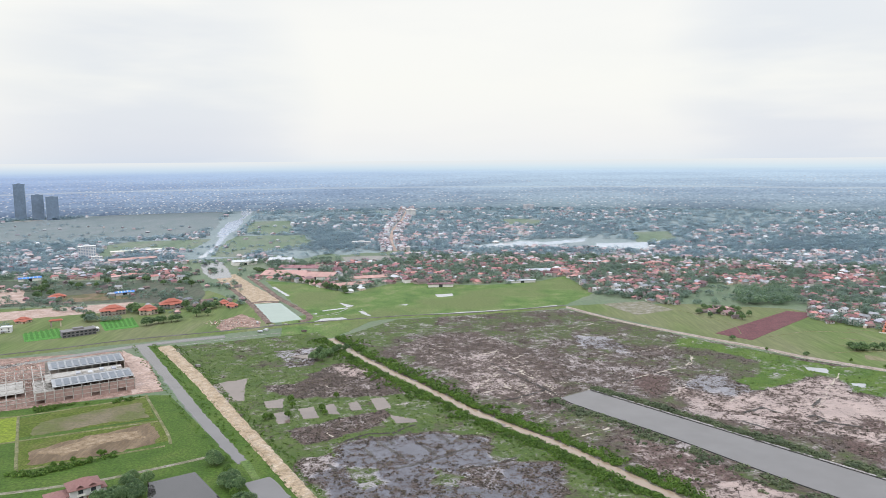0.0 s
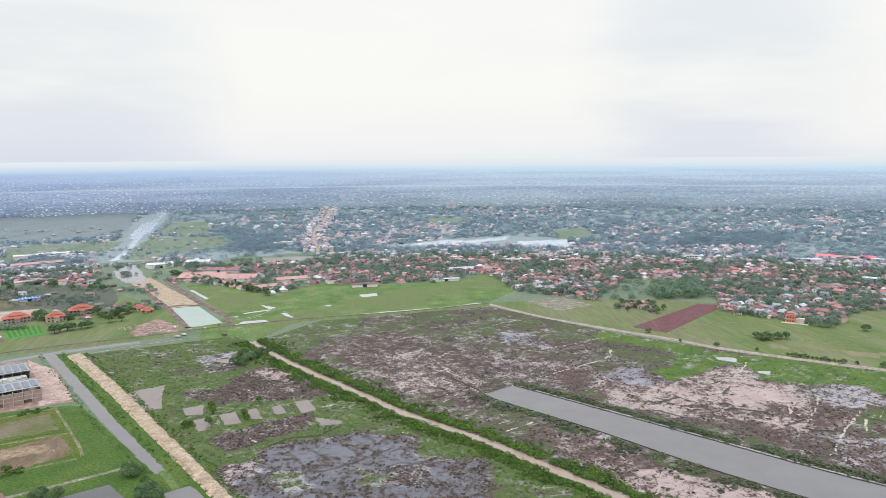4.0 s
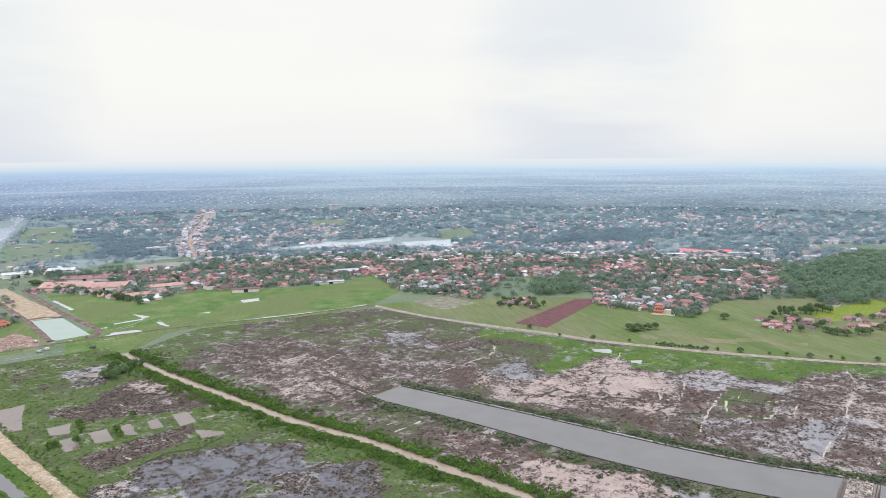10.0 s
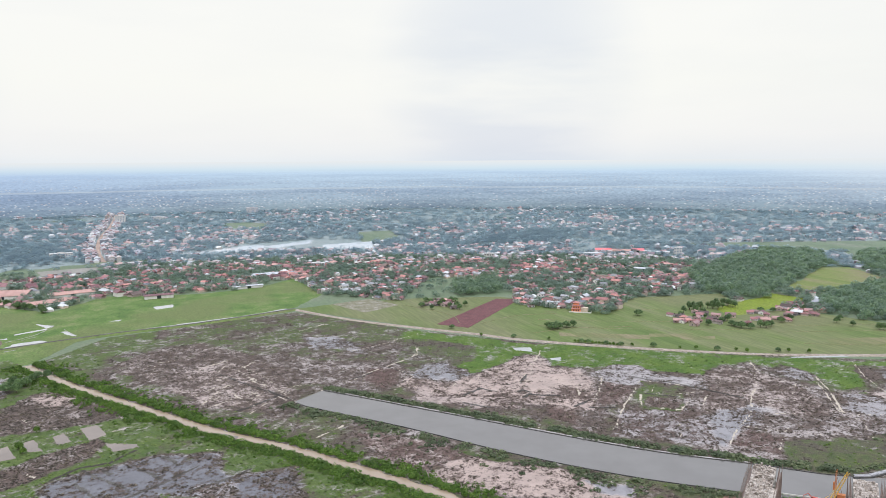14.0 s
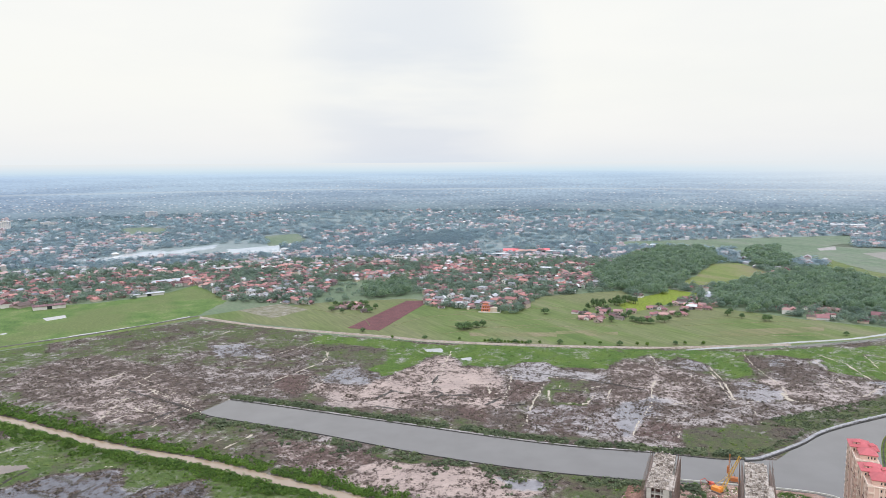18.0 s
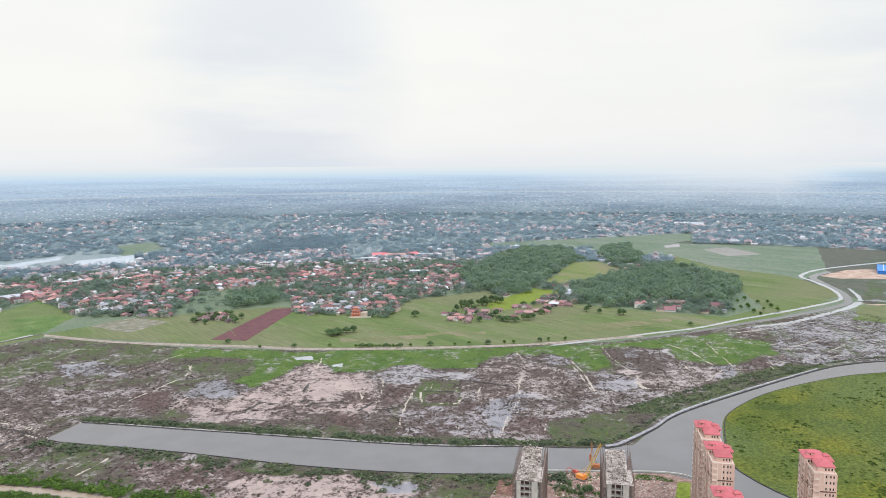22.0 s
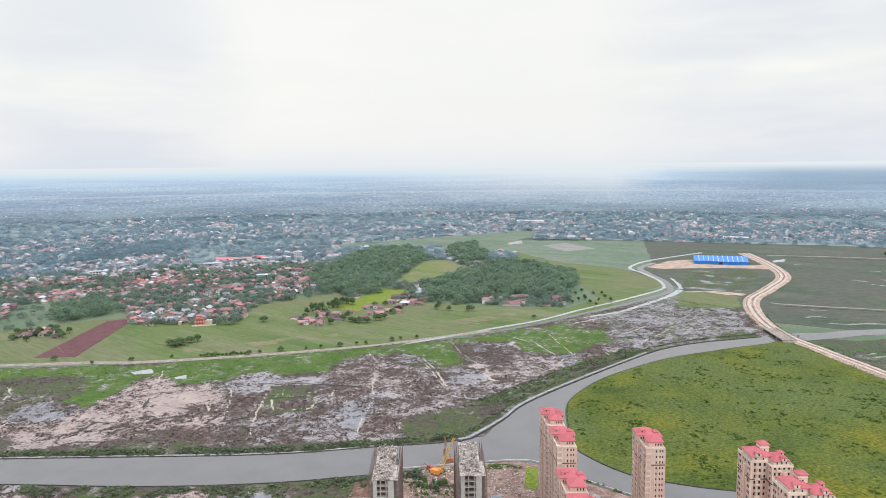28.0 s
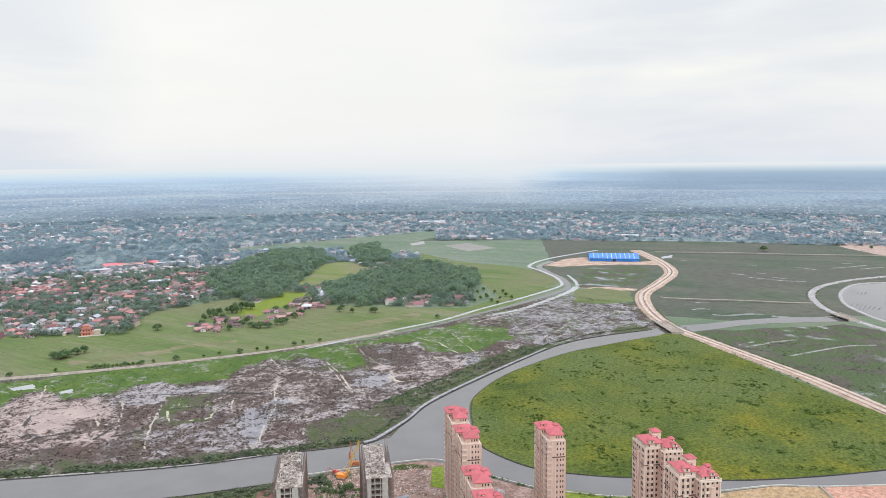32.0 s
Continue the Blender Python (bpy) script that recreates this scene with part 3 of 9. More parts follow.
# plots: rim, share of water, share of green, muddy pink of the water, rust of the weeds, softness of the rim in metres
ZONES = [
    ([(473, 533), (536, 447), (502, 373), (518, 333), (457, 351), (418, 370), (377, 336), (341, 372), (363, 425)], 0.31, 0.05, 0.55, 0.35, 10),
    ([(41, 897), (148, 921), (192, 905), (231, 827), (250, 756), (192, 747), (151, 790), (100, 780), (73, 746), (33, 766)], 0.1, 0.72, 0.5, 0.2, 14),
    ([(33, 761), (72, 732), (118, 744), (147, 702), (189, 681), (217, 661), (217, 593), (156, 613), (118, 632), (85, 673)], 0.27, 0.16, 0.6, 0.3, 9),
    ([(212, 592), (261, 557), (275, 495), (248, 505), (197, 550)], 0.5, 0.02, 0.9, 0.6, 6),
    ([(30, 722), (64, 741), (86, 725), (108, 640), (102, 609), (75, 604), (50, 583), (23, 609)], 0.30, 0.08, 0.8, 0.35, 6),
    ([(151, 790), (175, 784), (198, 731), (202, 710), (184, 718), (159, 759)], 0.46, 0.35, 0.2, 0.2, 5),
    ([(263, 729), (303, 693), (299, 650), (270, 625), (252, 655), (243, 674)], 0.06, 0.85, 0.4, 0.1, 6),
    ([(292, 494), (312, 480), (287, 448), (278, 466)], 0.12, 0.0, 1, 0.85, 4),
    ([(186, 654), (209, 637), (202, 596), (180, 591), (171, 619)], 0.1, 0.02, 0.8, 1, 4),
    ([(234, 652), (266, 640), (254, 595), (226, 601), (219, 611)], 0.48, 0.25, 0.15, 0.2, 5),
    ([(342, 462), (399, 446), (416, 416), (368, 368), (329, 397), (304, 418)], 0.31, 0.04, 0.35, 0.6, 7),
    ([(413, 439), (474, 461), (471, 430), (425, 402), (379, 368), (373, 389), (385, 420)], 0.36, 0.05, 0.3, 0.4, 9),
    ([(399, 393), (419, 371), (390, 347), (371, 369)], 0.12, 0.03, 0.6, 0.8, 3),
    ([(850, 410), (984, 371), (999, 289), (867, 215), (804, 263), (773, 339)], 0.37, 0.60, 0.15, 0.0, 9),
    ([(165, 466), (230, 391), (321, 320), (294, 293), (142, 403)], 0.08, 0.7, 0.6, 0.6, 6),
    ([(164, 461), (185, 446), (189, 429), (154, 407), (146, 413)], 0.12, 0.12, 0.8, 0.9, 4),
    ([(128, 497), (181, 466), (178, 429), (151, 403), (136, 429)], 0.14, 0.15, 0.8, 0.9, 4),
    ([(154, 407), (187, 428), (226, 397), (261, 348), (254, 335), (233, 332), (148, 393)], 0.58, 0.06, 1, 0.6, 4),
    ([(245, 365), (263, 347), (254, 335), (239, 346)], 0.7, 0.1, 0.1, 0.3, 4),
    ([(-320, 775), (-150, 840), (-122, 790), (-82, 713), (-17, 620), (29, 546), (78, 488), (135, 405), (145, 350), (-40, 350), (-85, 400), (-172, 540)], 0.05, 0.88, 0.5, 0.2, 2),
    ([(-122, 658), (-103, 689), (-76, 689), (-41, 635), (-29, 596), (-82, 590), (-122, 592), (-153, 607), (-160, 626), (-132, 633)], 0.14, 0.18, 0.7, 0.3, 5),
    ([(-110, 522), (-76, 545), (-45, 559), (-39, 543), (-54, 515), (-76, 500), (-98, 490)], 0.2, 0.14, 0.6, 0.45, 4),
    ([(-71, 490), (-41, 504), (3, 514), (35, 497), (36, 463), (82, 454), (72, 394), (-68, 397), (-83, 429), (-90, 449), (-71, 466)], 0.41, 0.2, 0.0, 0.35, 8),
    ([(-47, 489), (-17, 509), (11, 498), (3, 447), (-29, 444)], 0.52, 0.12, 0.0, 0.3, 7),
    ([(-99, 467), (-73, 475), (-69, 449), (-87, 429)], 0.44, 0.15, 0.6, 0.3, 5),
    ([(13, 453), (37, 450), (36, 419), (14, 427)], 0.22, 0.15, 0.3, 0.5, 5),
    ([(-64, 449), (-44, 448), (-37, 428), (-51, 417)], 0.15, 0.8, 0.3, 0.2, 5),
    ([(-8, 447), (13, 435), (9, 423), (-8, 427)], 0.15, 0.8, 0.3, 0.2, 4),
    ([(-104, 694), (-77, 698), (-60, 656), (-88, 636)], 0.42, 0.2, 1.2, 0.3, 4),
    ([(-177, 743), (-137, 753), (-124, 685), (-147, 682)], 0.42, 0.5, 0.2, 0.1, 4),
    ([(-62, 785), (45, 826), (121, 673), (107, 592), (62, 572), (38, 609), (5, 659), (-23, 716)], 0.18, 0.25, 0.75, 0.35, 8),
    ([(2, 668), (27, 715), (63, 735), (103, 630), (89, 600), (63, 579), (40, 609)], 0.33, 0.08, 0.85, 0.35, 5),
    ([(267, 798), (332, 728), (362, 689), (523, 569), (466, 507), (436, 539), (426, 558), (407, 567), (383, 567), (354, 592), (366, 635), (349, 641), (327, 624), (306, 617), (284, 605), (268, 604), (267, 630), (293, 658), (314, 688), (286, 736), (251, 752)], 0.04, 1.15, 0.4, 0, 10),
    ([(251, 752), (285, 734), (315, 692), (292, 641), (268, 629), (252, 654), (217, 656)], 0.05, 0.70, 0.4, 0.1, 9),
    ([(227, 634), (259, 647), (265, 626), (268, 603), (279, 594), (260, 570), (239, 599), (218, 612)], 0.44, 0.12, 0.08, 0.2, 9),
    ([(284, 605), (350, 635), (363, 633), (352, 589), (373, 568), (363, 534), (334, 484), (319, 467), (195, 591), (217, 609), (242, 585)], 0.46, 0.02, 1.0, 0.5, 9),
    ([(298, 543), (313, 563), (329, 578), (349, 565), (350, 538), (331, 525), (324, 540), (303, 530)], 0.66, 0, 1.0, 0.3, 9),
    ([(324, 532), (342, 522), (334, 492), (311, 506)], 0.2, 0.02, 1, 0.7, 5),
    ([(367, 530), (389, 516), (353, 472), (335, 482)], 0.2, 0.02, 0.8, 0.85, 5),
    ([(374, 553), (410, 571), (430, 554), (438, 517), (452, 492), (439, 478), (418, 508), (385, 511), (367, 533)], 0.5, 0.1, 0.3, 0.2, 6),
    ([(380, 499), (406, 517), (427, 490), (404, 459), (385, 442), (360, 464)], 0.05, 0.8, 0.4, 0.3, 3),
    ([(382, 483), (406, 465), (386, 448), (369, 467)], 0.12, 0.1, 0.6, 0.6, 3),
    ([(523, 569), (635, 489), (714, 460), (788, 429), (764, 395), (768, 363), (744, 342), (733, 370), (700, 400), (673, 434), (642, 469), (624, 478), (589, 442), (572, 427), (545, 429), (561, 471), (563, 507), (545, 498), (540, 527), (484, 527)], 0.05, 1.05, 0.35, 0, 9),
    ([(479, 521), (500, 525), (521, 505), (523, 471), (517, 447), (505, 412), (493, 388), (459, 396), (452, 428), (406, 418), (394, 430)], 0.27, 0.04, 0.8, 0.5, 9),
    ([(561, 505), (560, 473), (543, 456), (533, 480)], 0.42, 0.2, 0.2, 0.2, 5),
    ([(626, 463), (662, 435), (619, 373), (607, 391), (581, 407)], 0.14, 0.1, 0.4, 0.35, 4),
    ([(627, 455), (648, 446), (625, 428), (609, 436)], 0.46, 0.1, 0.08, 0.2, 5),
    ([(670, 431), (690, 419), (667, 391), (646, 404)], 0.62, 0.1, 0.25, 0.2, 4),
    ([(641, 361), (667, 348), (634, 328), (609, 339)], 0.5, 0.1, 0.08, 0.2, 6),
    ([(561, 420), (583, 408), (586, 377), (566, 349), (542, 364), (552, 391)], 0.42, 0.03, 0.8, 0.4, 6),
    ([(533, 421), (552, 412), (553, 382), (542, 364), (512, 367), (508, 390)], 0.46, 0.08, 0.2, 0.3, 7),
    ([(606, 376), (618, 366), (606, 337), (579, 338), (588, 356)], 0.42, 0.05, 0.6, 0.4, 6),
    ([(604, 389), (615, 377), (574, 340), (565, 350)], 0.06, 0.8, 0.4, 0.3, 3),
    ([(684, 395), (710, 396), (710, 371), (676, 353), (651, 360)], 0.06, 0.85, 0.4, 0.2, 5),
    ([(702, 367), (727, 344), (688, 314), (652, 328)], 0.1, 0.22, 0.5, 0.6, 7),
    ([(696, 333), (751, 355), (813, 365), (870, 369), (739, 312), (698, 312)], 0.46, 0.2, 0.55, 0.3, 7),
    ([(473, 386), (511, 366), (559, 342), (523, 336), (479, 343), (445, 363)], 0.42, 0.06, 0.5, 0.4, 7),
    ([(467, 340), (484, 345), (530, 341), (587, 334), (663, 323), (739, 312), (697, 294), (628, 315), (546, 322), (492, 316)], 0.02, 0.85, 0.4, 0.1, 5),
    ([(415, 366), (466, 337), (518, 333), (463, 312), (433, 305), (402, 305), (384, 338)], -0.06, 0.76, 0.4, 0.0, 3),
    ([(400, 306), (459, 304), (504, 309), (587, 304), (679, 285), (805, 233), (857, 207), (880, 240), (818, 268), (700, 318), (600, 336), (505, 332), (440, 330)], 0.02, 0.72, 0.4, 0.1, 6),
    ([(-81, 861), (-11, 865), (123, 914), (169, 915), (155, 872), (37, 846), (-21, 805), (-70, 728)], 0.05, 0.75, 0.4, 0.2, 8),
    ([(149, 808), (186, 792), (203, 745), (153, 741)], 0.45, 0.1, 0.08, 0.2, 7),
    ([(399, 394), (413, 377), (388, 352), (374, 371)], 0.10, 0.02, 0.6, 1.0, 4),
    ([(407, 429), (450, 434), (436, 414), (405, 396), (368, 368), (363, 375), (380, 408)], 0.46, 0.04, 0.1, 0.3, 6),
    ([(705, 444), (754, 430), (785, 375), (739, 340), (657, 354), (641, 400)], 0.05, 1.0, 0.4, 0.0, 8),
    ([(879, 403), (1061, 400), (1039, 321), (936, 244), (796, 252), (709, 311), (762, 357)], 0.40, 0.5, 0.2, 0.1, 10),
    ([(622, 396), (645, 347), (567, 323), (528, 336)], 0.46, 0.1, 0.7, 0.3, 8),
    ([(-118, 853), (-78, 910), (5, 918), (-9, 834), (-57, 792), (-59, 725), (-29, 657), (-82, 738)], 0.04, 0.85, 0.4, 0.1, 10),
    ([(42, 930), (147, 935), (252, 861), (301, 808), (254, 775), (174, 837), (94, 871)], 0.05, 0.72, 0.4, 0.2, 8),
]
VEINS = [
    ([(236, 482), (262, 451), (305, 398), (332, 374), (362, 346)], 0.8),
    ([(30, 709), (47, 728), (64, 738)], 0.99),
    ([(25, 633), (44, 651), (61, 654)], 0.87),
    ([(32, 596), (54, 612), (79, 622)], 0.87),
    ([(67, 704), (73, 673), (85, 648), (100, 610)], 1.12),
    ([(76, 715), (86, 722)], 0.74),
    ([(105, 626), (125, 627), (152, 650), (180, 653)], 0.81),
    ([(56, 625), (68, 634), (76, 610), (55, 618)], 0.62),
    ([(164, 628), (187, 643), (205, 654), (228, 669), (246, 683), (258, 711)], 0.99),
    ([(185, 579), (211, 602), (228, 622)], 0.62),
    ([(156, 711), (180, 721), (233, 741), (278, 770)], 0.81),
    ([(154, 834), (188, 860), (220, 828)], 0.99),
    ([(169, 906), (186, 877), (192, 856)], 0.93),
    ([(204, 650), (214, 625)], 0.62),
    ([(303, 554), (339, 603), (373, 648)], 0.74),
    ([(311, 430), (338, 457), (373, 493), (390, 510)], 0.93),
    ([(337, 491), (382, 548)], 0.56),
    ([(330, 506), (346, 533)], 0.99),
    ([(239, 572), (254, 590)], 0.5),
    ([(370, 372), (393, 392), (426, 414), (476, 458)], 0.99),
    ([(344, 397), (381, 440)], 0.56),
    ([(404, 398), (429, 374), (474, 342)], 0.68),
    ([(544, 453), (495, 386)], 1.24),
    ([(432, 383), (389, 349)], 0.56),
    ([(382, 496), (399, 480), (438, 473), (460, 451)], 0.5),
    ([(363, 472), (380, 444), (401, 454)], 0.62),
    ([(333, 488), (360, 522)], 0.5),
    ([(362, 467), (379, 487)], 0.81),
    ([(446, 459), (463, 427)], 0.5),
    ([(549, 379), (537, 363)], 1.36),
    ([(537, 523), (522, 499)], 0.74),
    ([(523, 458), (526, 442)], 0.74),
    ([(-9, 716), (-5, 754), (14, 759)], 0.81),
    ([(27, 641), (45, 685), (62, 729)], 0.68),
    ([(72, 713), (93, 647), (103, 611)], 0.87),
    ([(33, 613), (54, 632), (69, 586)], 0.74),
    ([(-102, 625), (-87, 591)], 0.74),
    ([(25, 510), (35, 500), (34, 489)], 0.5),
    ([(-39, 569), (-26, 574), (-10, 581)], 0.56),
    ([(-16, 531), (1, 542)], 0.56),
    ([(-140, 634), (-127, 646)], 0.74),
    ([(-87, 516), (-77, 502)], 0.87),
    ([(379, 488), (363, 466)], 1.5),
    ([(363, 466), (374, 455), (387, 444)], 0.8),
    ([(389, 446), (403, 456)], 1.5),
    ([(384, 494), (397, 483), (409, 470)], 0.6),
    ([(338, 458), (369, 487), (393, 512), (405, 519), (420, 505), (441, 481)], 0.8),
    ([(334, 490), (367, 529), (378, 547)], 0.8),
    ([(299, 555), (314, 577)], 0.7),
    ([(220, 664), (235, 675), (249, 689), (256, 713)], 1.1),
    ([(235, 675), (257, 654)], 0.8),
    ([(264, 570), (277, 596)], 0.6),
    ([(366, 637), (336, 603)], 1.3),
    ([(203, 601), (229, 627)], 0.7),
    ([(341, 526), (332, 507)], 1.2),
    ([(240, 573), (249, 586)], 1.3),
    ([(395, 491), (406, 502)], 1.0),
    ([(349, 569), (358, 583)], 0.7),
    ([(358, 547), (367, 563)], 0.7),
    ([(634, 488), (595, 442), (572, 401), (540, 364)], 1.0),
    ([(559, 467), (531, 428), (496, 383)], 1.5),
    ([(671, 430), (642, 399), (620, 367)], 0.9),
    ([(692, 441), (685, 409), (648, 358)], 1.4),
    ([(445, 473), (461, 448)], 1.1),
    ([(539, 524), (526, 501)], 1.5),
    ([(689, 405), (710, 401), (708, 359)], 0.8),
    ([(524, 454), (536, 432)], 0.7),
    ([(436, 414), (462, 400)], 0.7),
    ([(497, 382), (528, 370), (560, 343)], 0.8),
    ([(701, 333), (681, 315)], 0.9),
    ([(778, 387), (775, 362)], 0.9),
    ([(549, 379), (540, 363)], 2.2),
    ([(626, 377), (619, 367)], 1.6),
    ([(512, 493), (483, 462), (444, 431)], 0.6),
    ([(525, 459), (489, 429), (483, 417)], 0.6),
    ([(399, 430), (411, 448), (429, 463)], 1.0),
    ([(483, 354), (493, 366), (497, 382)], 0.9),
    ([(788, 429), (805, 389), (823, 405), (793, 427)], 0.9),
    ([(102, 583), (96, 613), (77, 656), (67, 700), (84, 721)], 1.1),
    ([(127, 607), (145, 610), (196, 651)], 0.8),
    ([(101, 578), (92, 604), (77, 588), (62, 572)], 1.0),
    ([(30, 717), (50, 727), (60, 740)], 1.0),
    ([(40, 675), (69, 675), (85, 641)], 0.8),
    ([(27, 607), (54, 652)], 0.9),
    ([(56, 615), (65, 635), (76, 619), (77, 601), (56, 615)], 0.8),
    ([(93, 515), (108, 520)], 0.9),
    ([(101, 500), (125, 516)], 2.2),
    ([(768, 345), (842, 340), (873, 298), (965, 267)], 1.3),
    ([(725, 312), (823, 310), (935, 320)], 1.0),
    ([(762, 300), (878, 278), (886, 231)], 1.2),
    ([(796, 420), (855, 401), (990, 391)], 1.6),
    ([(680, 417), (715, 393), (715, 356)], 1.0),
    ([(728, 415), (655, 339), (677, 324)], 0.9),
    ([(606, 379), (595, 339), (649, 349)], 1.0),
    ([(958, 361), (907, 310), (954, 271)], 1.0),
]
RIDGES = [
    [(240, 545), (261, 557), (269, 542)],
    [(286, 534), (292, 538), (295, 531)],
    [(284, 520), (294, 527)],
    [(293, 523), (303, 517), (315, 512)],
    [(295, 512), (307, 505)],
    [(312, 484), (331, 491)],
    [(321, 477), (340, 468)],
    [(231, 527), (247, 508)],
    [(299, 555), (315, 576)],
    [(-54, 483), (-36, 449)],
    [(-30, 448), (-18, 454), (-3, 462), (19, 481)],
    [(-17, 494), (-3, 469)],
    [(-39, 500), (-33, 491)],
    [(-75, 455), (-68, 445)],
    [(11, 445), (34, 455), (51, 463)],
    [(-69, 494), (-53, 509), (-36, 510), (-20, 526)],
    [(-22, 461), (-51, 503)],
    [(-2, 507), (9, 488)],
    [(204, 650), (216, 622)],
    [(164, 628), (183, 637)],
    [(56, 582), (73, 592), (92, 606)],
    [(403, 530), (426, 504), (453, 445)],
    [(381, 491), (404, 471)],
    [(51, 688), (72, 647), (102, 589)],
]
NORTH = [(-121, 796), (-57, 893), (169, 949), (281, 789), (374, 687), (463, 613), (661, 486), (775, 456), (1041, 391), (994, 241), (894, 191), (832, 233), (763, 274), (583.9, 302.5), (422.2, 289.5), (360.7, 284.0), (323.6, 319.1), (288.6, 303.6), (162.7, 362.3), (137.5, 404.8), (80.0, 488.0), (31.1, 546.3), (-15.0, 619.0), (-80, 713)]
SOUTH = [(-296, 765), (-146, 830), (-120, 786), (-80, 709), (-15.0, 615.8), (31.0, 543.8), (79.7, 485.9), (137.0, 403.4), (145.3, 365), (-61, 365), (-85.1, 408.3), (-113.8, 459.1), (-169.4, 545.5)]
BROOK = [(-125, 797), (-77, 709), (-15.0, 615.8), (31.1, 546.3), (81.7, 485.9), (137.5, 404.8), (154.8, 377.4), (168.1, 344.1)]
BASIN = [(101.4, 585.7), (130.4, 605.7), (214.9, 501.2), (300.5, 396.2), (356.5, 343.9), (387.1, 313.9), (345.8, 291.7), (324.2, 312.0), (272.1, 358.3), (221.1, 418.2), (166.5, 496.0), (110.4, 567.4)]


def lay_of(x, y):
    """Water level against the ground, green, pink and rust of the marsh at those places, and its bunds and ridges."""
    wx = x + 16 * (fbm(x, y, 34, 4, 21) - 0.5) + 7 * (fbm(x, y, 7, 3, 23) - 0.5)
    wy = y + 16 * (fbm(x, y, 34, 4, 22) - 0.5) + 7 * (fbm(x, y, 7, 3, 24) - 0.5)
    wet, grn, pnk, rst = (np.full(x.shape, v) for v in (0.14, 0.5, 0.5, 0.3))
    for pts, w, g, p, q, soft in ZONES:
        a = np.clip(within(wx, wy, pts) / soft + 0.5, 0, 1)
        a = a * a * (3 - 2 * a)
        wet, grn, pnk, rst = wet + (w - wet) * a, grn + (g - grn) * a, pnk + (p - pnk) * a, rst + (q - rst) * a
    # old plots lie a little higher or lower than their neighbours
    c, s = math.cos(radians(34)), math.sin(radians(34))
    u, v = (wx * c + wy * s) / 24.0, (wy * c - wx * s) / 11.0
    step = np.random.default_rng(31).random((97, 89))
    u = u + 0.5 * (np.floor(v).astype(int) % 2)
    plot = step[np.floor(u).astype(int) % 97, np.floor(v).astype(int) % 89]
    land = 0.5 + 0.42 * (fbm(x, y, 24, 3, 25) - 0.5) + 0.62 * (fbm(x, y, 6, 3, 26, 0.85) - 0.5) + 0.06 * (plot - 0.5)
    vein = np.zeros(x.shape)
    for pts, width in VEINS:
        d = line_distance(wx * 0.35 + x * 0.65, wy * 0.35 + y * 0.65, pts)
        vein = np.maximum(vein, np.clip(1.25 - 1.6 * d / width + 2.2 * (fbm(x, y, 9, 3, 27) - 0.5), 0, 1))
    ridge = np.zeros(x.shape)
    for pts in RIDGES:
        d = line_distance(wx * 0.3 + x * 0.7, wy * 0.3 + y * 0.7, pts)
        ridge = np.maximum(ridge, np.clip(2.0 - d / 1.05 + 2.6 * (fbm(x, y, 8, 3, 28) - 0.55), 0, 1))
    lush = grn + 1.1 * (fbm(x, y, 16, 4, 60) - 0.5) + 0.5 * (fbm(x, y, 4, 3, 61) - 0.5)
    return 0.15 + 0.66 * wet - land, grn, pnk, rst, vein, ridge, lush


def marsh_sheet(name, rim, label, pitch=1.6):
    xs = np.arange(min(p[0] for p in rim) - 4, max(p[0] for p in rim) + 4, pitch)
    ys = np.arange(min(p[1] for p in rim) - 4, max(p[1] for p in rim) + 4, pitch)
    gx, gy = np.meshgrid(xs, ys, indexing="ij")
    jit = np.random.default_rng(40)
    gx, gy = gx + jit.uniform(-0.3, 0.3, gx.shape) * pitch, gy + jit.uniform(-0.3, 0.3, gx.shape) * pitch
    side = within(gx, gy, rim)
    keep = side > -3
    ids = np.full(gx.shape, -1)
    ids[keep] = np.arange(keep.sum())
    x, y, side = gx[keep], gy[keep], side[keep]
    level, grn, pnk, rst, vein, ridge, lush = lay_of(x, y)
    z = 0.10 + 0.10 * np.clip(-level * 12, 0, 1) + 0.12 * vein + 0.28 * ridge
    for pts, wide in ((BROOK, 6.0),):
        z = np.where(line_distance(x, y, pts) < wide, 0.03, z)
    z = np.where(within(x, y, BASIN) > -1.5, 0.05, z)
    z = np.where(side < 0.5, -0.15, z)
    quads = np.stack([ids[:-1, :-1], ids[1:, :-1], ids[1:, 1:], ids[:-1, 1:]], -1).reshape(-1, 4)
    quads = quads[(quads >= 0).all(1)]
    me = bpy.data.meshes.new(name)
    me.vertices.add(len(x))
    me.vertices.foreach_set("co", np.stack([x, y, z], -1).astype(np.float32).ravel())
    me.loops.add(quads.size)
    me.loops.foreach_set("vertex_index", quads.astype(np.int32).ravel())
    me.polygons.add(len(quads))
    me.polygons.foreach_set("loop_start", np.arange(0, quads.size, 4, dtype=np.int32))
    me.update(calc_edges=True)
    for key, four in (("lay", (level + 0.5, grn, pnk, rst)), ("way", (vein, ridge, lush * 0.5, vein * 0))):
        at = me.attributes.new(key, "FLOAT_COLOR", "POINT")
        at.data.foreach_set("color", np.stack(four, -1).astype(np.float32).ravel())
    me.materials.append(M["flood"])
    return tagged(new(name, me), label, "marsh", kind="structure")


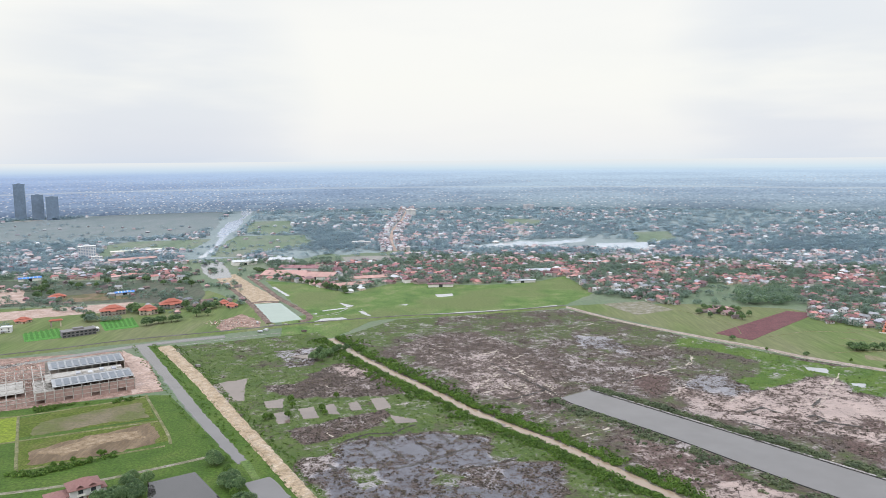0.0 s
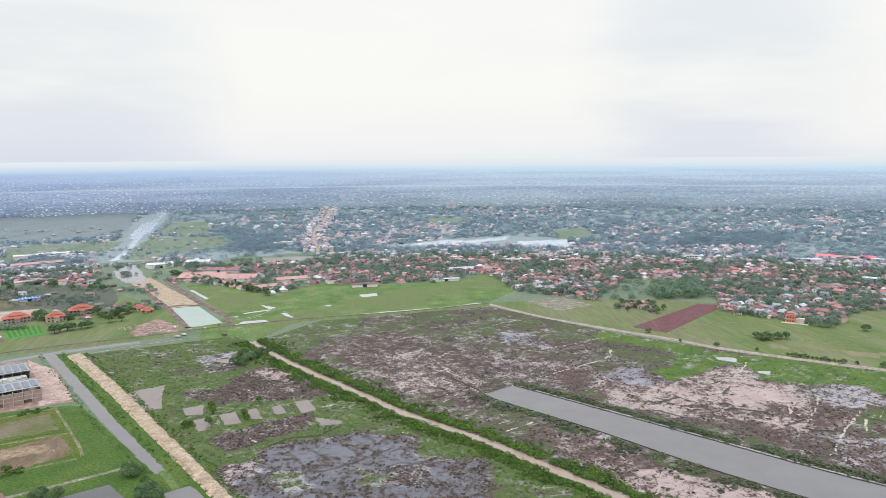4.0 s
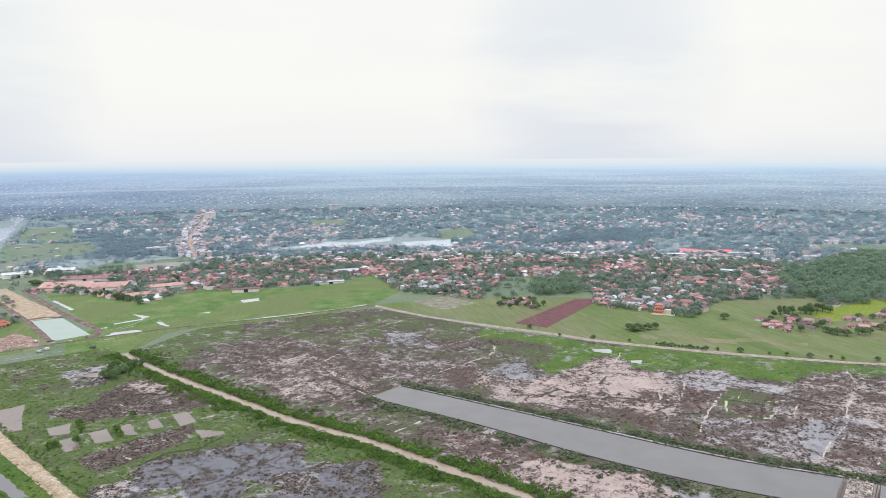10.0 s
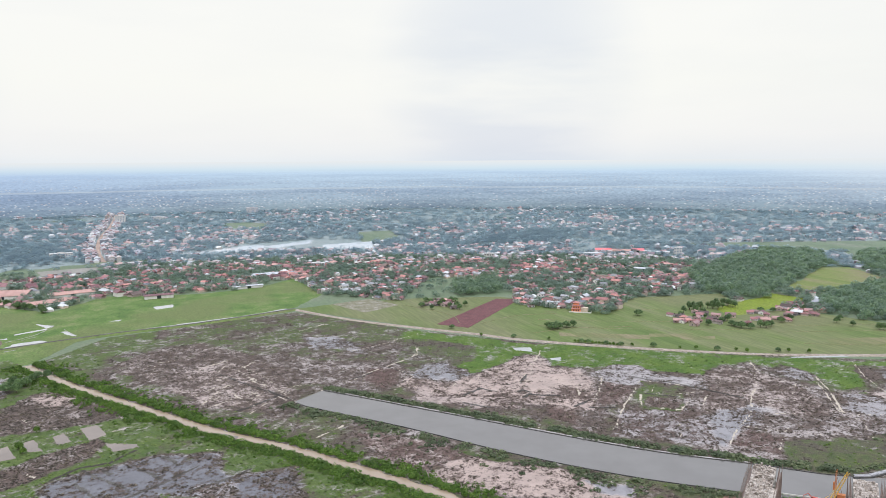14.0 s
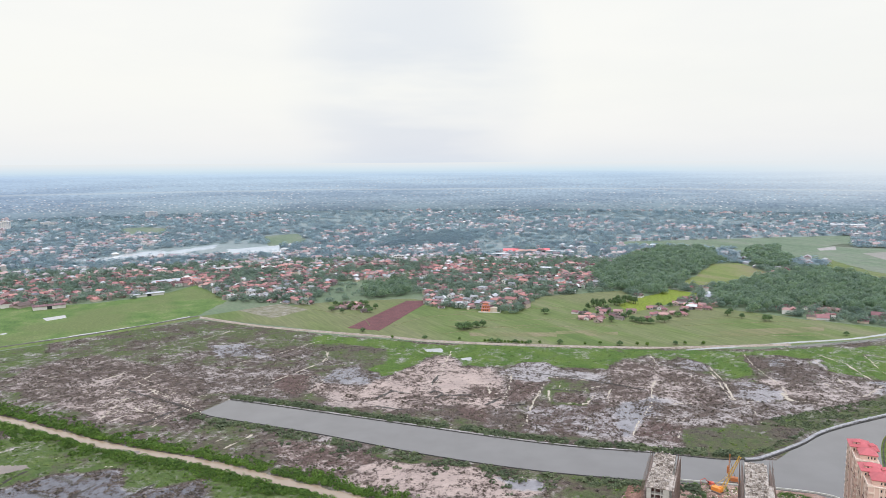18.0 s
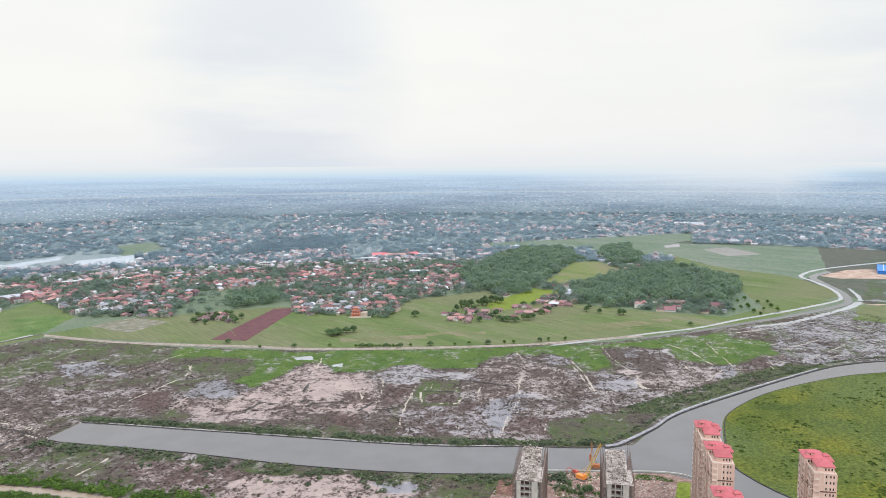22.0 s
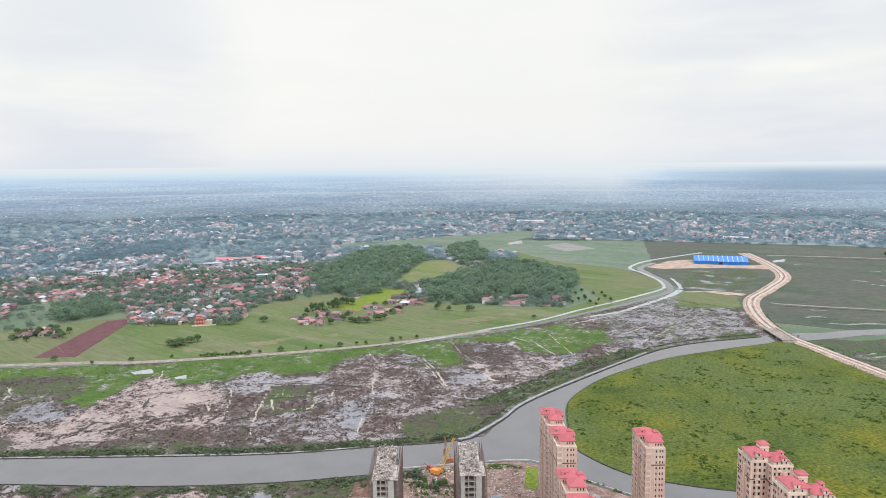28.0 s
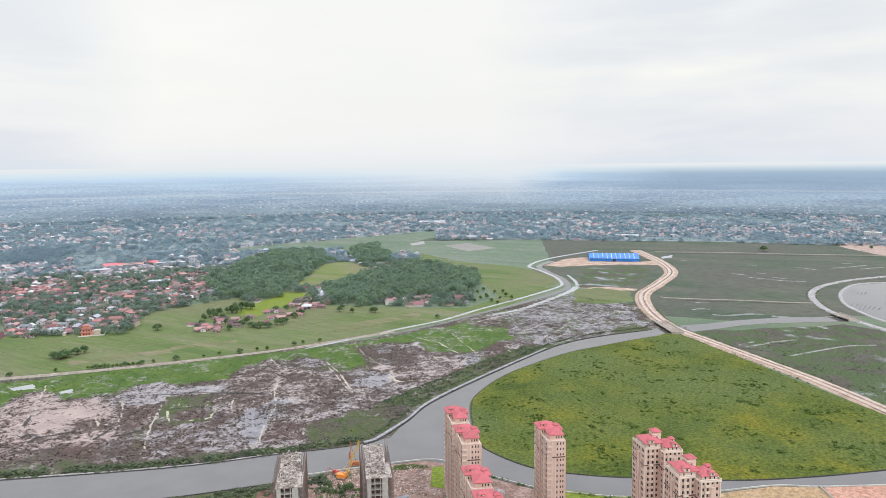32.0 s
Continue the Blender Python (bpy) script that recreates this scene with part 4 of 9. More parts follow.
def flood_material():
    m, n, l, b = shader("marsh_weeds_and_water", 0.9, 0.0, 0.3)

    def maths(how, a, c, d=None):
        q = n.new("ShaderNodeMath")
        q.operation = how
        for k, v in enumerate((a, c, d)):
            if isinstance(v, (int, float)):
                q.inputs[k].default_value = v
            elif v is not None:
                l.new(v, q.inputs[k])
        return q.outputs[0]

    def parts(key):
        at = n.new("ShaderNodeAttribute")
        at.attribute_name = key
        sp = n.new("ShaderNodeSeparateColor")
        l.new(at.outputs["Color"], sp.inputs[0])
        return sp.outputs[0], sp.outputs[1], sp.outputs[2], at.outputs["Alpha"]

    def step(src, at, soft):
        return ramp(n, l, src, [(max(0.0, at - soft), (0, 0, 0)), (min(1.0, at + soft), (1, 1, 1))])

    def band(src, w):
        return ramp(n, l, src, [(0.5 - 2 * w, (0, 0, 0)), (0.5 - w, (0.9, 0.9, 0.9)), (0.5 + w, (0.9, 0.9, 0.9)), (0.5 + 2 * w, (0, 0, 0))])

    level, grn, pnk, rst = parts("lay")
    vein, ridge, lush, _ = parts("way")
    fine = noise_at(n, l, 3.4, 6.0, 0.78)
    grain = noise_at(n, l, 0.8, 4.0, 0.7)
    wide = noise_at(n, l, 22.0, 4.0, 0.6)
    mid = noise_at(n, l, 8.0, 5.0, 0.65)
    depth = maths("ADD", maths("MULTIPLY_ADD", fine, 1.15, -0.575), level)
    depth = maths("ADD", maths("MULTIPLY_ADD", grain, 0.5, -0.25), depth)
    # threads of open water between the clumps
    thread = band(noise_at(n, l, 11.0, 5.0, 0.62), 0.017)
    twig = band(noise_at(n, l, 5.0, 4.0, 0.6), 0.022)
    reach = ramp(n, l, level, [(0.20, (0, 0, 0)), (0.42, (1, 1, 1))])
    pool = blend(n, l, reach, step(depth, 0.5, 0.025), blend(n, l, 1.0, step(depth, 0.5, 0.025), blend(n, l, 0.6, thread, twig, "LIGHTEN"), "LIGHTEN"))
    shallow = ramp(n, l, depth, [(0.44, (0, 0, 0)), (0.50, (1, 1, 1))])
    # dead weeds, grey-brown to rusty
    dry = blend(n, l, step(mid, 0.5, 0.10), (0.112, 0.088, 0.074), (0.070, 0.056, 0.050))
    dry = blend(n, l, maths("MULTIPLY", rst, 0.85), dry, (0.108, 0.066, 0.060))
    dry = blend(n, l, maths("MULTIPLY", shallow, 0.55), dry, (0.055, 0.040, 0.040))
    lawn = step(maths("ADD", maths("MULTIPLY_ADD", fine, 0.35, -0.175), lush), 0.31, 0.10)
    olive = blend(n, l, step(mid, 0.5, 0.12), (0.052, 0.072, 0.026), (0.082, 0.092, 0.038))
    bright = blend(n, l, step(wide, 0.5, 0.12), (0.050, 0.102, 0.012), (0.082, 0.132, 0.020))
    green = blend(n, l, ramp(n, l, maths("MULTIPLY", grn, 0.5), [(0.38, (0, 0, 0)), (0.50, (1, 1, 1))]), olive, bright)
    dry = blend(n, l, lawn, dry, green)
    calm = maths("MULTIPLY_ADD", lawn, -0.4, 0.9)
    dry = blend(n, l, calm, dry, ramp(n, l, fine, [(0.32, (0.30, 0.29, 0.28)), (0.5, (0.85, 0.85, 0.84)), (0.68, (1.30, 1.27, 1.22))]), "MULTIPLY")
    dry = blend(n, l, calm, dry, ramp(n, l, grain, [(0.32, (0.30, 0.29, 0.28)), (0.5, (0.88, 0.88, 0.87)), (0.70, (1.55, 1.5, 1.42))]), "MULTIPLY")
    silt = ramp(n, l, pnk, [(0.0, (0.085, 0.084, 0.10)), (0.08, (0.175, 0.168, 0.182)), (0.16, (0.235, 0.220, 0.232)), (0.6, (0.275, 0.232, 0.216)), (1.0, (0.315, 0.242, 0.212))])
    silt = blend(n, l, 0.8, silt, ramp(n, l, wide, [(0.36, (0.78, 0.78, 0.80)), (0.62, (1.12, 1.12, 1.12))]), "MULTIPLY")
    silt = blend(n, l, 0.5, silt, ramp(n, l, fine, [(0.35, (0.72, 0.70, 0.70)), (0.6, (1.1, 1.1, 1.1))]), "MULTIPLY")
    col = blend(n, l, pool, dry, silt)
    col = blend(n, l, step(maths("ADD", maths("MULTIPLY_ADD", grain, 0.8, -0.4), ridge), 0.55, 0.15), col, (0.034, 0.028, 0.024))
    pale = step(maths("ADD", maths("MULTIPLY_ADD", grain, 0.8, -0.4), vein), 0.55, 0.12)
    col = blend(n, l, pale, col, blend(n, l, 0.8, (0.40, 0.35, 0.29), ramp(n, l, fine, [(0.3, (0.6, 0.58, 0.55)), (0.6, (1.1, 1.1, 1.1))]), "MULTIPLY"))
    l.new(col, b.inputs["Base Color"])
    gloss = maths("MULTIPLY", maths("SUBTRACT", pool, pale), maths("MULTIPLY_ADD", pnk, -0.35, 0.8))
    l.new(maths("MULTIPLY_ADD", gloss, -0.9, 0.92), b.inputs["Roughness"])
    bump(n, l, b, grain, 0.3, 0.5)
    return m


M["flood"] = flood_material()
marsh_sheet("marsh", NORTH, "brown flooded marsh of dead weeds, pink mud and shallow pools")
marsh_sheet("marsh", SOUTH, "rough green and brown marsh round small ponds and drowned plots")
patch("green_field", [(1077, 388), (1113, 362), (1107, 308), (1026, 283), (985, 312), (980, 353)], 0.22, M["paddy"], "level green field beside the haul road", rough=8, step=5)
# island meadow and river
RIVER = [(419.3, 292.5), (455.9, 301.5), (499.0, 306.9), (583.9, 302.5), (714, 287), (763, 274), (801, 255), (832, 233), (864, 210), (894, 191), (922, 159), (956, 134), (982, 107), (1007, 80), (1044, 9), (1019, 6), (959, 93), (934, 119), (898, 143), (871, 165), (853, 182), (825, 200), (790, 221), (754, 240), (720, 258), (677, 272), (609.8, 285.3), (551.1, 284.4), (510.1, 271.7), (447.1, 232.8), (430.4, 209.9), (422.0, 176.9), (426.2, 154.9), (436.3, 124.4), (466.7, 61.0), (498.9, 14.9), (530.1, -22.1), (580.6, -81.9), (543.4, -77.5), (501.5, -21.5), (480.0, 14.0), (438.5, 72.9), (409.4, 113.1), (398.6, 144.7), (392.8, 164.6), (394.4, 196.5), (400.3, 231.1), (396.7, 249.1), (360.7, 284.0), (321.8, 317.4), (324.4, 324.7), (360.2, 343.3), (393.1, 308.9)]
patch("river", RIVER, 0.22, M["canal"], "grey still river bending round the meadow")
patch("island_meadow", [(853, 182), (825, 200), (790, 221), (754, 240), (720, 258), (677, 272), (609.8, 285.3), (551.1, 284.4), (509.2, 273.4), (446.5, 233.8), (430.4, 209.9), (422.0, 176.9), (426.2, 154.9), (436.3, 124.4), (466.7, 61.0), (498.9, 14.9), (530.1, -22.1), (580.6, -81.9), (598.0, -84.0), (648.8, -24.7), (721, 49), (801, 127)], 0.5, M["island"], "rank green meadow inside the river bend", smooth=True, slope=1.2, thick=0.6)
patch("canal_water", [(101.4, 585.7), (130.4, 605.7), (214.9, 501.2), (300.5, 396.2), (356.5, 343.9), (379.4, 321.1), (345.8, 291.7), (324.2, 312.0), (272.1, 358.3), (221.1, 418.2), (166.5, 496.0), (110.4, 567.4)], 0.2, M["canal"], "wide grey straight canal")
# west side
patch("west_grass", [(-409.3, 558.5), (-249.8, 602.7), (-235.0, 602.3), (-136.6, 459.7), (-94.1, 402.8), (-66.5, 358.0), (-284.3, 362.4)], 0.06, M["grass"], "green fields west of the ditch")
patch("fallow_field", [(-333, 548), (-256, 602), (-226, 547), (-311, 508)], 0.12, M["rimgrass"], "olive-green rim of a flooded paddy inside low bunds", rough=1)
patch("fallow_field", [(-308, 502), (-222, 544), (-197, 500), (-249, 466), (-278, 451)], 0.12, M["rimgrass"], "olive-green rim of a muddy paddy inside low bunds", rough=1)
patch("paddy_flood", [(-308, 519), (-312, 539), (-290, 559), (-264, 579), (-251, 582), (-231, 549), (-268, 533), (-302, 512)], 0.15, M["flooded"], "shallow olive-brown flood water of the paddy", rough=3, step=3)
patch("paddy_mud", [(-278, 460), (-288, 484), (-266, 505), (-237, 527), (-225, 536), (-210, 513), (-205, 495), (-234, 475), (-264, 463)], 0.15, M["mudfield"], "wet reddish-brown paddy mud", rough=3, step=3)
patch("paddy_clods", [(-282, 479), (-266, 496), (-252, 514), (-229, 519), (-217, 507), (-244, 496), (-262, 476)], 0.18, M["clods"], "paler dry clods on the paddy mud", rough=4, step=2)
patch("rice_field", [(-375.7, 548.7), (-337.9, 552.7), (-307.8, 501.0), (-336.4, 488.3)], 0.14, M["bright"], "bright young rice", rough=1)
patch("ditch_bank", [(-329, 774), (-293, 773), (-162.2, 551.6), (-75.0, 408.1), (-55.0, 372.4), (-125.2, 373.9), (-134.7, 459.6), (-199.8, 563.1)], 0.045, M["grass"], "rough grass strip between ditch and sand bank")
patch("bank_scrub", [(224.4, 375.0), (266.9, 336.1), (315.6, 310.8), (273.7, 264.7), (190.3, 324.9)], 0.045, M["plots"], "scrubby bank below the canal", rough=3, step=8)
patch("pond", [(-184.8, 431.1), (-160.4, 446.2), (-131.7, 407.9), (-169.3, 390.7)], 0.2, M["darkwater"], "dark fish pond")
patch("site_yard", [(-343, 755), (-300, 713), (-248.5, 620.9), (-268.7, 606.3), (-311, 694)], 0.2, M["pinksoil"], "pale bare soil beside the hall", rough=2, step=5)
patch("site_ground", [(-485, 716), (-342, 751), (-297, 710), (-244.7, 614.9), (-336.2, 573.7), (-381.6, 557.7)], 0.12, M["building_site"], "bare pinkish soil round the unfinished hall", rough=1.5)
patch("west_pasture", [(-666, 975), (-434, 1008), (-365, 1114), (-251, 978), (-204, 872), (-281, 811), (-498, 723)], 0.03, M["paddy"], "olive green pasture round the school", rough=3, step=12)
patch("west_field", [(-811, 1222), (-415, 1214), (-361, 1090), (-338, 983), (-445, 1025), (-655, 982)], 0.06, M["dull"], "dull green fields with shacks and scrub", rough=4, step=12)
patch("west_field", [(-579, 1080), (-494, 1108), (-461, 1051), (-545, 1022)], 0.1, M["brownfield"], "brown fallow strip among the fields", rough=3, step=8)
patch("west_field", [(-740, 1113), (-674, 1149), (-602, 1025), (-668, 1001)], 0.1, M["pinksoil"], "bare pinkish strip among the fields", rough=3, step=8)
patch("rubble_yard", [(-275, 858), (-274, 901), (-263, 935), (-226, 888), (-221, 856), (-247, 857), (-255, 838)], 0.12, M["building_site"], "bare brown yard strewn with rubble", rough=4, step=5)
patch("bare_yard", [(-206, 1494), (-155, 1512), (-102, 1518), (-105, 1443), (-156, 1405), (-190, 1435)], 0.12, M["farfallow"], "bare pale yard at the town edge", rough=4, step=8)
patch("verge", [(-527, 781), (-292, 890), (-233, 856), (-251, 823), (-348, 787), (-485, 716)], 0.06, M["paddy"], "mown olive verge along the road")
patch("verge", [(-201, 892), (-170, 938), (-96, 951), (-24, 945), (-30, 919), (-89, 882), (-109, 830), (-124, 802), (-181, 801)], 0.07, M["meadow"], "green verge between road and marsh", rough=2, step=6)
patch("earthworks", [(-631, 944), (-522, 993), (-445, 1025), (-416, 987), (-462, 949), (-597, 893)], 0.1, M["pinksoil"], "long strip of bare orange earth", rough=2)
patch("sand_yard", [(-394, 1242), (-368, 1277), (-303, 1156), (-233, 1029), (-236, 1012), (-267, 1002), (-322, 1102)], 0.15, M["sand"], "scraped sandy yard beside the settling pond", rough=2)
patch("settling_pond", [(-268, 998), (-228, 1008), (-176, 899), (-211, 879)], 0.3, M["greenpond"], "milky turquoise settling pond")
for a, b, c, d in ([(-497, 838), (-469, 865), (-442, 824), (-475, 802)], [(-433, 900), (-400, 921), (-376, 875), (-406, 853)]):
    a, b, c, d = (Vector(q) for q in (a, b, c, d))
    for k in range(7):
        u, w = (k + 0.2) / 7, (k + 0.75) / 7
        patch("mown_stripe", [a.lerp(b, u), a.lerp(b, w), d.lerp(c, w), d.lerp(c, u)], 0.24, M["turfdark"], "darker mown stripe of the pitch", slope=0.0)
patch("sports_turf", [(-494, 832), (-465, 860), (-436, 814), (-470, 794)], 0.2, M["turf"], "green artificial turf pitch")
patch("sports_turf", [(-433, 895), (-398, 914), (-370, 865), (-403, 846)], 0.2, M["turf"], "green artificial turf pitch")
# far water and fields
M["greypond"] = water("grey_pond_water", (0.20, 0.20, 0.20), (0.25, 0.25, 0.25), 0.10)
# reflected sky is painted into this water's near-white base colour
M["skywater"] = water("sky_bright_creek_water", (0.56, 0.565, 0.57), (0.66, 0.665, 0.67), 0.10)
patch("far_pond", [(-470, 1400), (-440, 1440), (-385, 1300), (-362, 1238), (-392, 1225), (-430, 1290)], 0.2, M["greypond"], "pale pond behind the sandy yard", rough=4, step=6)
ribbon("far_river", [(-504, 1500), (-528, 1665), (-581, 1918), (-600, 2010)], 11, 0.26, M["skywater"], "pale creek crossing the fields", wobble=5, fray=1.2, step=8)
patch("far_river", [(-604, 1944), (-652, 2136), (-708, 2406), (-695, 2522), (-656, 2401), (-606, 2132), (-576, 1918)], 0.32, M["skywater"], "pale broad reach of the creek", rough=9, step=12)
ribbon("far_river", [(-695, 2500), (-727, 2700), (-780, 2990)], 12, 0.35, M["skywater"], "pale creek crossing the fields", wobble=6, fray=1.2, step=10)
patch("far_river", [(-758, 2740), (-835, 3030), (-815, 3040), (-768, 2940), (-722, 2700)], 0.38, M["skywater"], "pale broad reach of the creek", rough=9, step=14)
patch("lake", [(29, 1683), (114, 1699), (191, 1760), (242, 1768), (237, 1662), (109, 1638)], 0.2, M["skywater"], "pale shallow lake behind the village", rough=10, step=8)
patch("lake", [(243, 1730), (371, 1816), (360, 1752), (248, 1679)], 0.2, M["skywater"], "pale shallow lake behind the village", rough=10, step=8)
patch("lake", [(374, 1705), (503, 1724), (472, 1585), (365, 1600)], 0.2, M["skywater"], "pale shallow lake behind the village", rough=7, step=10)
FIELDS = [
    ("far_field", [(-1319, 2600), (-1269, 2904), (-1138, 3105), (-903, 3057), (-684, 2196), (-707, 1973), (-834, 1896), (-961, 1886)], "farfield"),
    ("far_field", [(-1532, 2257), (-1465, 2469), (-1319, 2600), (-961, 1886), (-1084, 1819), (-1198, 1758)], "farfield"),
    ("creek_field", [(-486, 1517), (-542, 1820), (-551, 1948), (-470, 1962), (-368, 1952), (-308, 1727), (-369, 1633), (-418, 1594), (-429, 1509)], "creekgrass"),
    ("creek_field", [(-563, 2041), (-631, 2421), (-514, 2453), (-413, 2031), (-475, 1984)], "creekgrass"),
    ("creek_field", [(-722, 1491), (-814, 1751), (-786, 1829), (-647, 1861), (-599, 1878), (-574, 1664), (-596, 1658), (-718, 1629), (-690, 1479)], "creekgrass"),
    ("creek_field", [(211, 2435), (277, 2455), (344, 2389), (307, 2197), (204, 2261)], "creekgrass"),
    ("creek_field", [(535, 1968), (636, 1980), (593, 1765), (469, 1690)], "creekgrass"),
    ("creek_field", [(1129, 1387), (1884, 1129), (1571, 938), (1207, 898), (1386, 1105)], "creekgrass"),
    ("hill_field", [(916, 826), (1138, 954), (1191, 934), (1123, 811), (1033, 758), (951, 772), (901, 779)], "hillgrass"),
    ("rice_field", [(699, 741), (762, 766), (852, 795), (860, 731), (732, 700), (683, 699)], "bright"),
    ("open_plain", [(1466, 994), (1679, 1025), (1742, 815), (1900, 337), (1989, -145), (1101, -86), (1049, 15), (957, 132), (945, 214), (1147, 421), (1283, 576), (1298, 738)], "dull"),
    ("marsh_field", [(879, 199), (901, 124), (993, 14), (959, -76), (651.2, -55.3), (664.0, -25.1), (816, 129)], "marshfield"),
]
FIELDS.append(("brook_field", [(1441, 1177), (1571, 1078), (1764, 730), (1373, 547), (1070, 530), (931, 507), (1154, 591), (1327, 771), (1394, 957)], "creekgrass"))
FIELDS.append(("brook_field", [(985, 480), (1078, 558), (1181, 748), (1393, 879), (1298, 738), (1276, 573), (1204, 476), (1139, 438), (939, 439)], "paddy"))
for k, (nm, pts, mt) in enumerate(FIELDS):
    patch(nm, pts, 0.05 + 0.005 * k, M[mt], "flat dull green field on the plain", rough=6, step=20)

# ---------- banks, roads ----------
ribbon("embankment_road", [(-497, 717), (-415, 758), (-351, 795), (-254, 834), (-167, 872), (-57, 906), (53, 926), (171, 964)], 3.8, 1.75, M["asphalt"], "dark embankment road", skirt=0.8)
ribbon("embankment", [(-497, 717), (-415, 758), (-351, 795), (-254, 834), (-167, 872), (-57, 906), (53, 926), (171, 964)], 6.4, 1.55, M["paddy"], "grassy slope of the road embankment", skirt=5, wobble=0.8)
ribbon("roadside_water", [(-105, 899), (-76, 907), (-43, 915), (1, 924), (60, 938), (110, 950), (161, 973)], (4, 2.5), 0.6, M["palewater"], "bright strip of water beside the road", skirt=0.5, wobble=1.5, fray=0.8, step=4)
for pts in ([(-163, 875), (-151, 902), (-127, 908), (-119, 900), (-133, 879), (-155, 866)], [(-159, 953), (-128, 972), (-126, 966), (-157, 948)], [(-128, 972), (-122, 986), (-143, 1005), (-139, 996)], [(-104, 947), (-90, 918), (-95, 917), (-109, 944)], [(-60, 985), (-44, 990), (-46, 983)], [(-172, 930), (-163, 936), (-162, 928)]):
    patch("meadow_pool", pts, 0.2, M["palewater"], "bright thread of water in the wet meadow", rough=2.0, step=2.5)
ribbon("road_ditch", [(-464, 667), (-397, 724), (-330, 774), (-288, 795), (-249, 812)], (9, 12), 0.25, M["canal"], "grey ditch along the road")
ribbon("dirt_track", [(171, 964), (225, 872), (285, 800), (341, 738), (378, 693), (467, 618), (564, 549), (611, 525), (704, 483)], 4, 0.9, M["track"], "pale dirt track on a low bank", skirt=2.5)
ribbon("ditch", [(-330, 774), (-252.0, 648.0), (-199.8, 563.1), (-153.3, 490.8), (-132.8, 459.6)], (10, 7.5), 0.2, M["canal"], "grey straight ditch", wobble=1.0, fray=0.35, step=4)
ribbon("ditch", [(-116.8, 433.5), (-97.8, 404.3)], (16, 18), 0.2, M["canal"], "grey straight ditch", wobble=1.0)
ribbon("sand_bank", [(-302, 768), (-226.7, 650.7), (-166.8, 551.8), (-122.1, 478.1), (-80.0, 408.2), (-56.1, 369.4)], (10, 5.5), 0.9, M["sand"], "pale heaped sandy bank", skirt=2.4, wobble=0.7, step=2.5, fray=0.22)
M["spoil"] = earth("brown_dug_spoil", (0.12, 0.085, 0.062), (0.19, 0.135, 0.10), (0.27, 0.20, 0.15), 9, 2, 0.0, dim=0.8)
ribbon("pond_dike", [(-335, 1249), (-275, 1122), (-236, 1041), (-196, 970), (-171, 920), (-169, 894), (-177, 884)], (5, 4), 1.4, M["spoil"], "raw brown earth dike round the settling pond", skirt=2.5, wobble=1.6, fray=0.4, step=4)
ribbon("pond_dike", [(-372, 1191), (-350, 1162), (-274, 1014), (-238, 934), (-213, 877)], 3.5, 1.2, M["spoil"], "raw brown earth dike round the settling pond", skirt=2.5, wobble=1.6, fray=0.4, step=4)
ribbon("pond_dike", [(-272, 1006), (-252, 1018), (-230, 1012)], 4, 0.9, M["spoil"], "raw brown earth dike round the settling pond", skirt=3, wobble=1.0, step=4)
ribbon("dike_ditch", [(-268, 1140), (-226, 1058)], 4, 0.4, M["palewater"], "bright ditch below the dike", wobble=1.0, fray=0.6, step=4)
ribbon("stream", [(-125, 797), (-77, 709), (-15.0, 615.8), (31.1, 546.3), (81.7, 485.9), (137.5, 404.8), (154.8, 377.4), (168.1, 344.1)], (8, 9), 0.2, M["brownwater"], "silty brown stream", wobble=2.2, fray=0.35, step=4)
HAUL = [(1636, 444), (1483, 356), (1338, 297), (1196, 286), (1086, 282), (978, 247), (887, 197), (826, 137), (770, 78), (718, 25), (659.4, -25.0), (600.8, -68.4)]
LOOP = [(1523, -106), (1448, -42), (1371, 14), (1283, 51), (1200, 59), (1110, 43), (1046, 14), (983, -32), (926, -69)]


def beside(pts, off):
    """The same line, shifted to its left by off metres."""
    line, out = curve_through(pts, False, 10.0), []
    for i, p in enumerate(line):
        d = (line[min(i + 1, len(line) - 1)] - line[max(i - 1, 0)]).normalized()
        out.append((p.x - d.y * off, p.y + d.x * off))
    return out


M["haul"] = earth("beaten_laterite_road", (0.30, 0.205, 0.145), (0.41, 0.295, 0.215), (0.50, 0.385, 0.295), 16, 2.2, 0.0, grainy=0.5, dim=0.95)
M["scum"] = earth("grey_scum_and_mud", (0.15, 0.145, 0.11), (0.24, 0.235, 0.205), (0.36, 0.36, 0.34), 6, 1.4, 0.0, grainy=0.6, dim=0.9)
M["rut"] = earth("muddy_brown_rut", (0.13, 0.085, 0.06), (0.19, 0.13, 0.095), (0.28, 0.20, 0.15), 7, 1.5, 0.0, grainy=0.6, dim=0.9)
ribbon("haul_road", HAUL, (22, 12), 1.2, M["haul"], "broad haul road of beaten pinkish earth", skirt=3, wobble=1.2, step=5)
for off, wide, mt in ((1.2, 1.7, "rut"), (-6.2, 0.8, "rut"), (4.6, 2.6, "lane"), (-2.6, 3.4, "lane")):
    ribbon("wheel_lane" if mt == "lane" else "wheel_rut", beside(HAUL, off), (wide * 1.4, wide * 0.7), 1.28 if mt == "lane" else 1.30, M[mt], "pale wheel lane of the haul road" if mt == "lane" else "muddy brown rut along the haul road", skirt=0.3, wobble=0.9, fray=0.35 if mt == "lane" else 0.9, step=6)
ribbon("haul_road", LOOP, 7.5, 0.9, M["palebund"], "pale curving haul road", skirt=1.6, wobble=0.8)
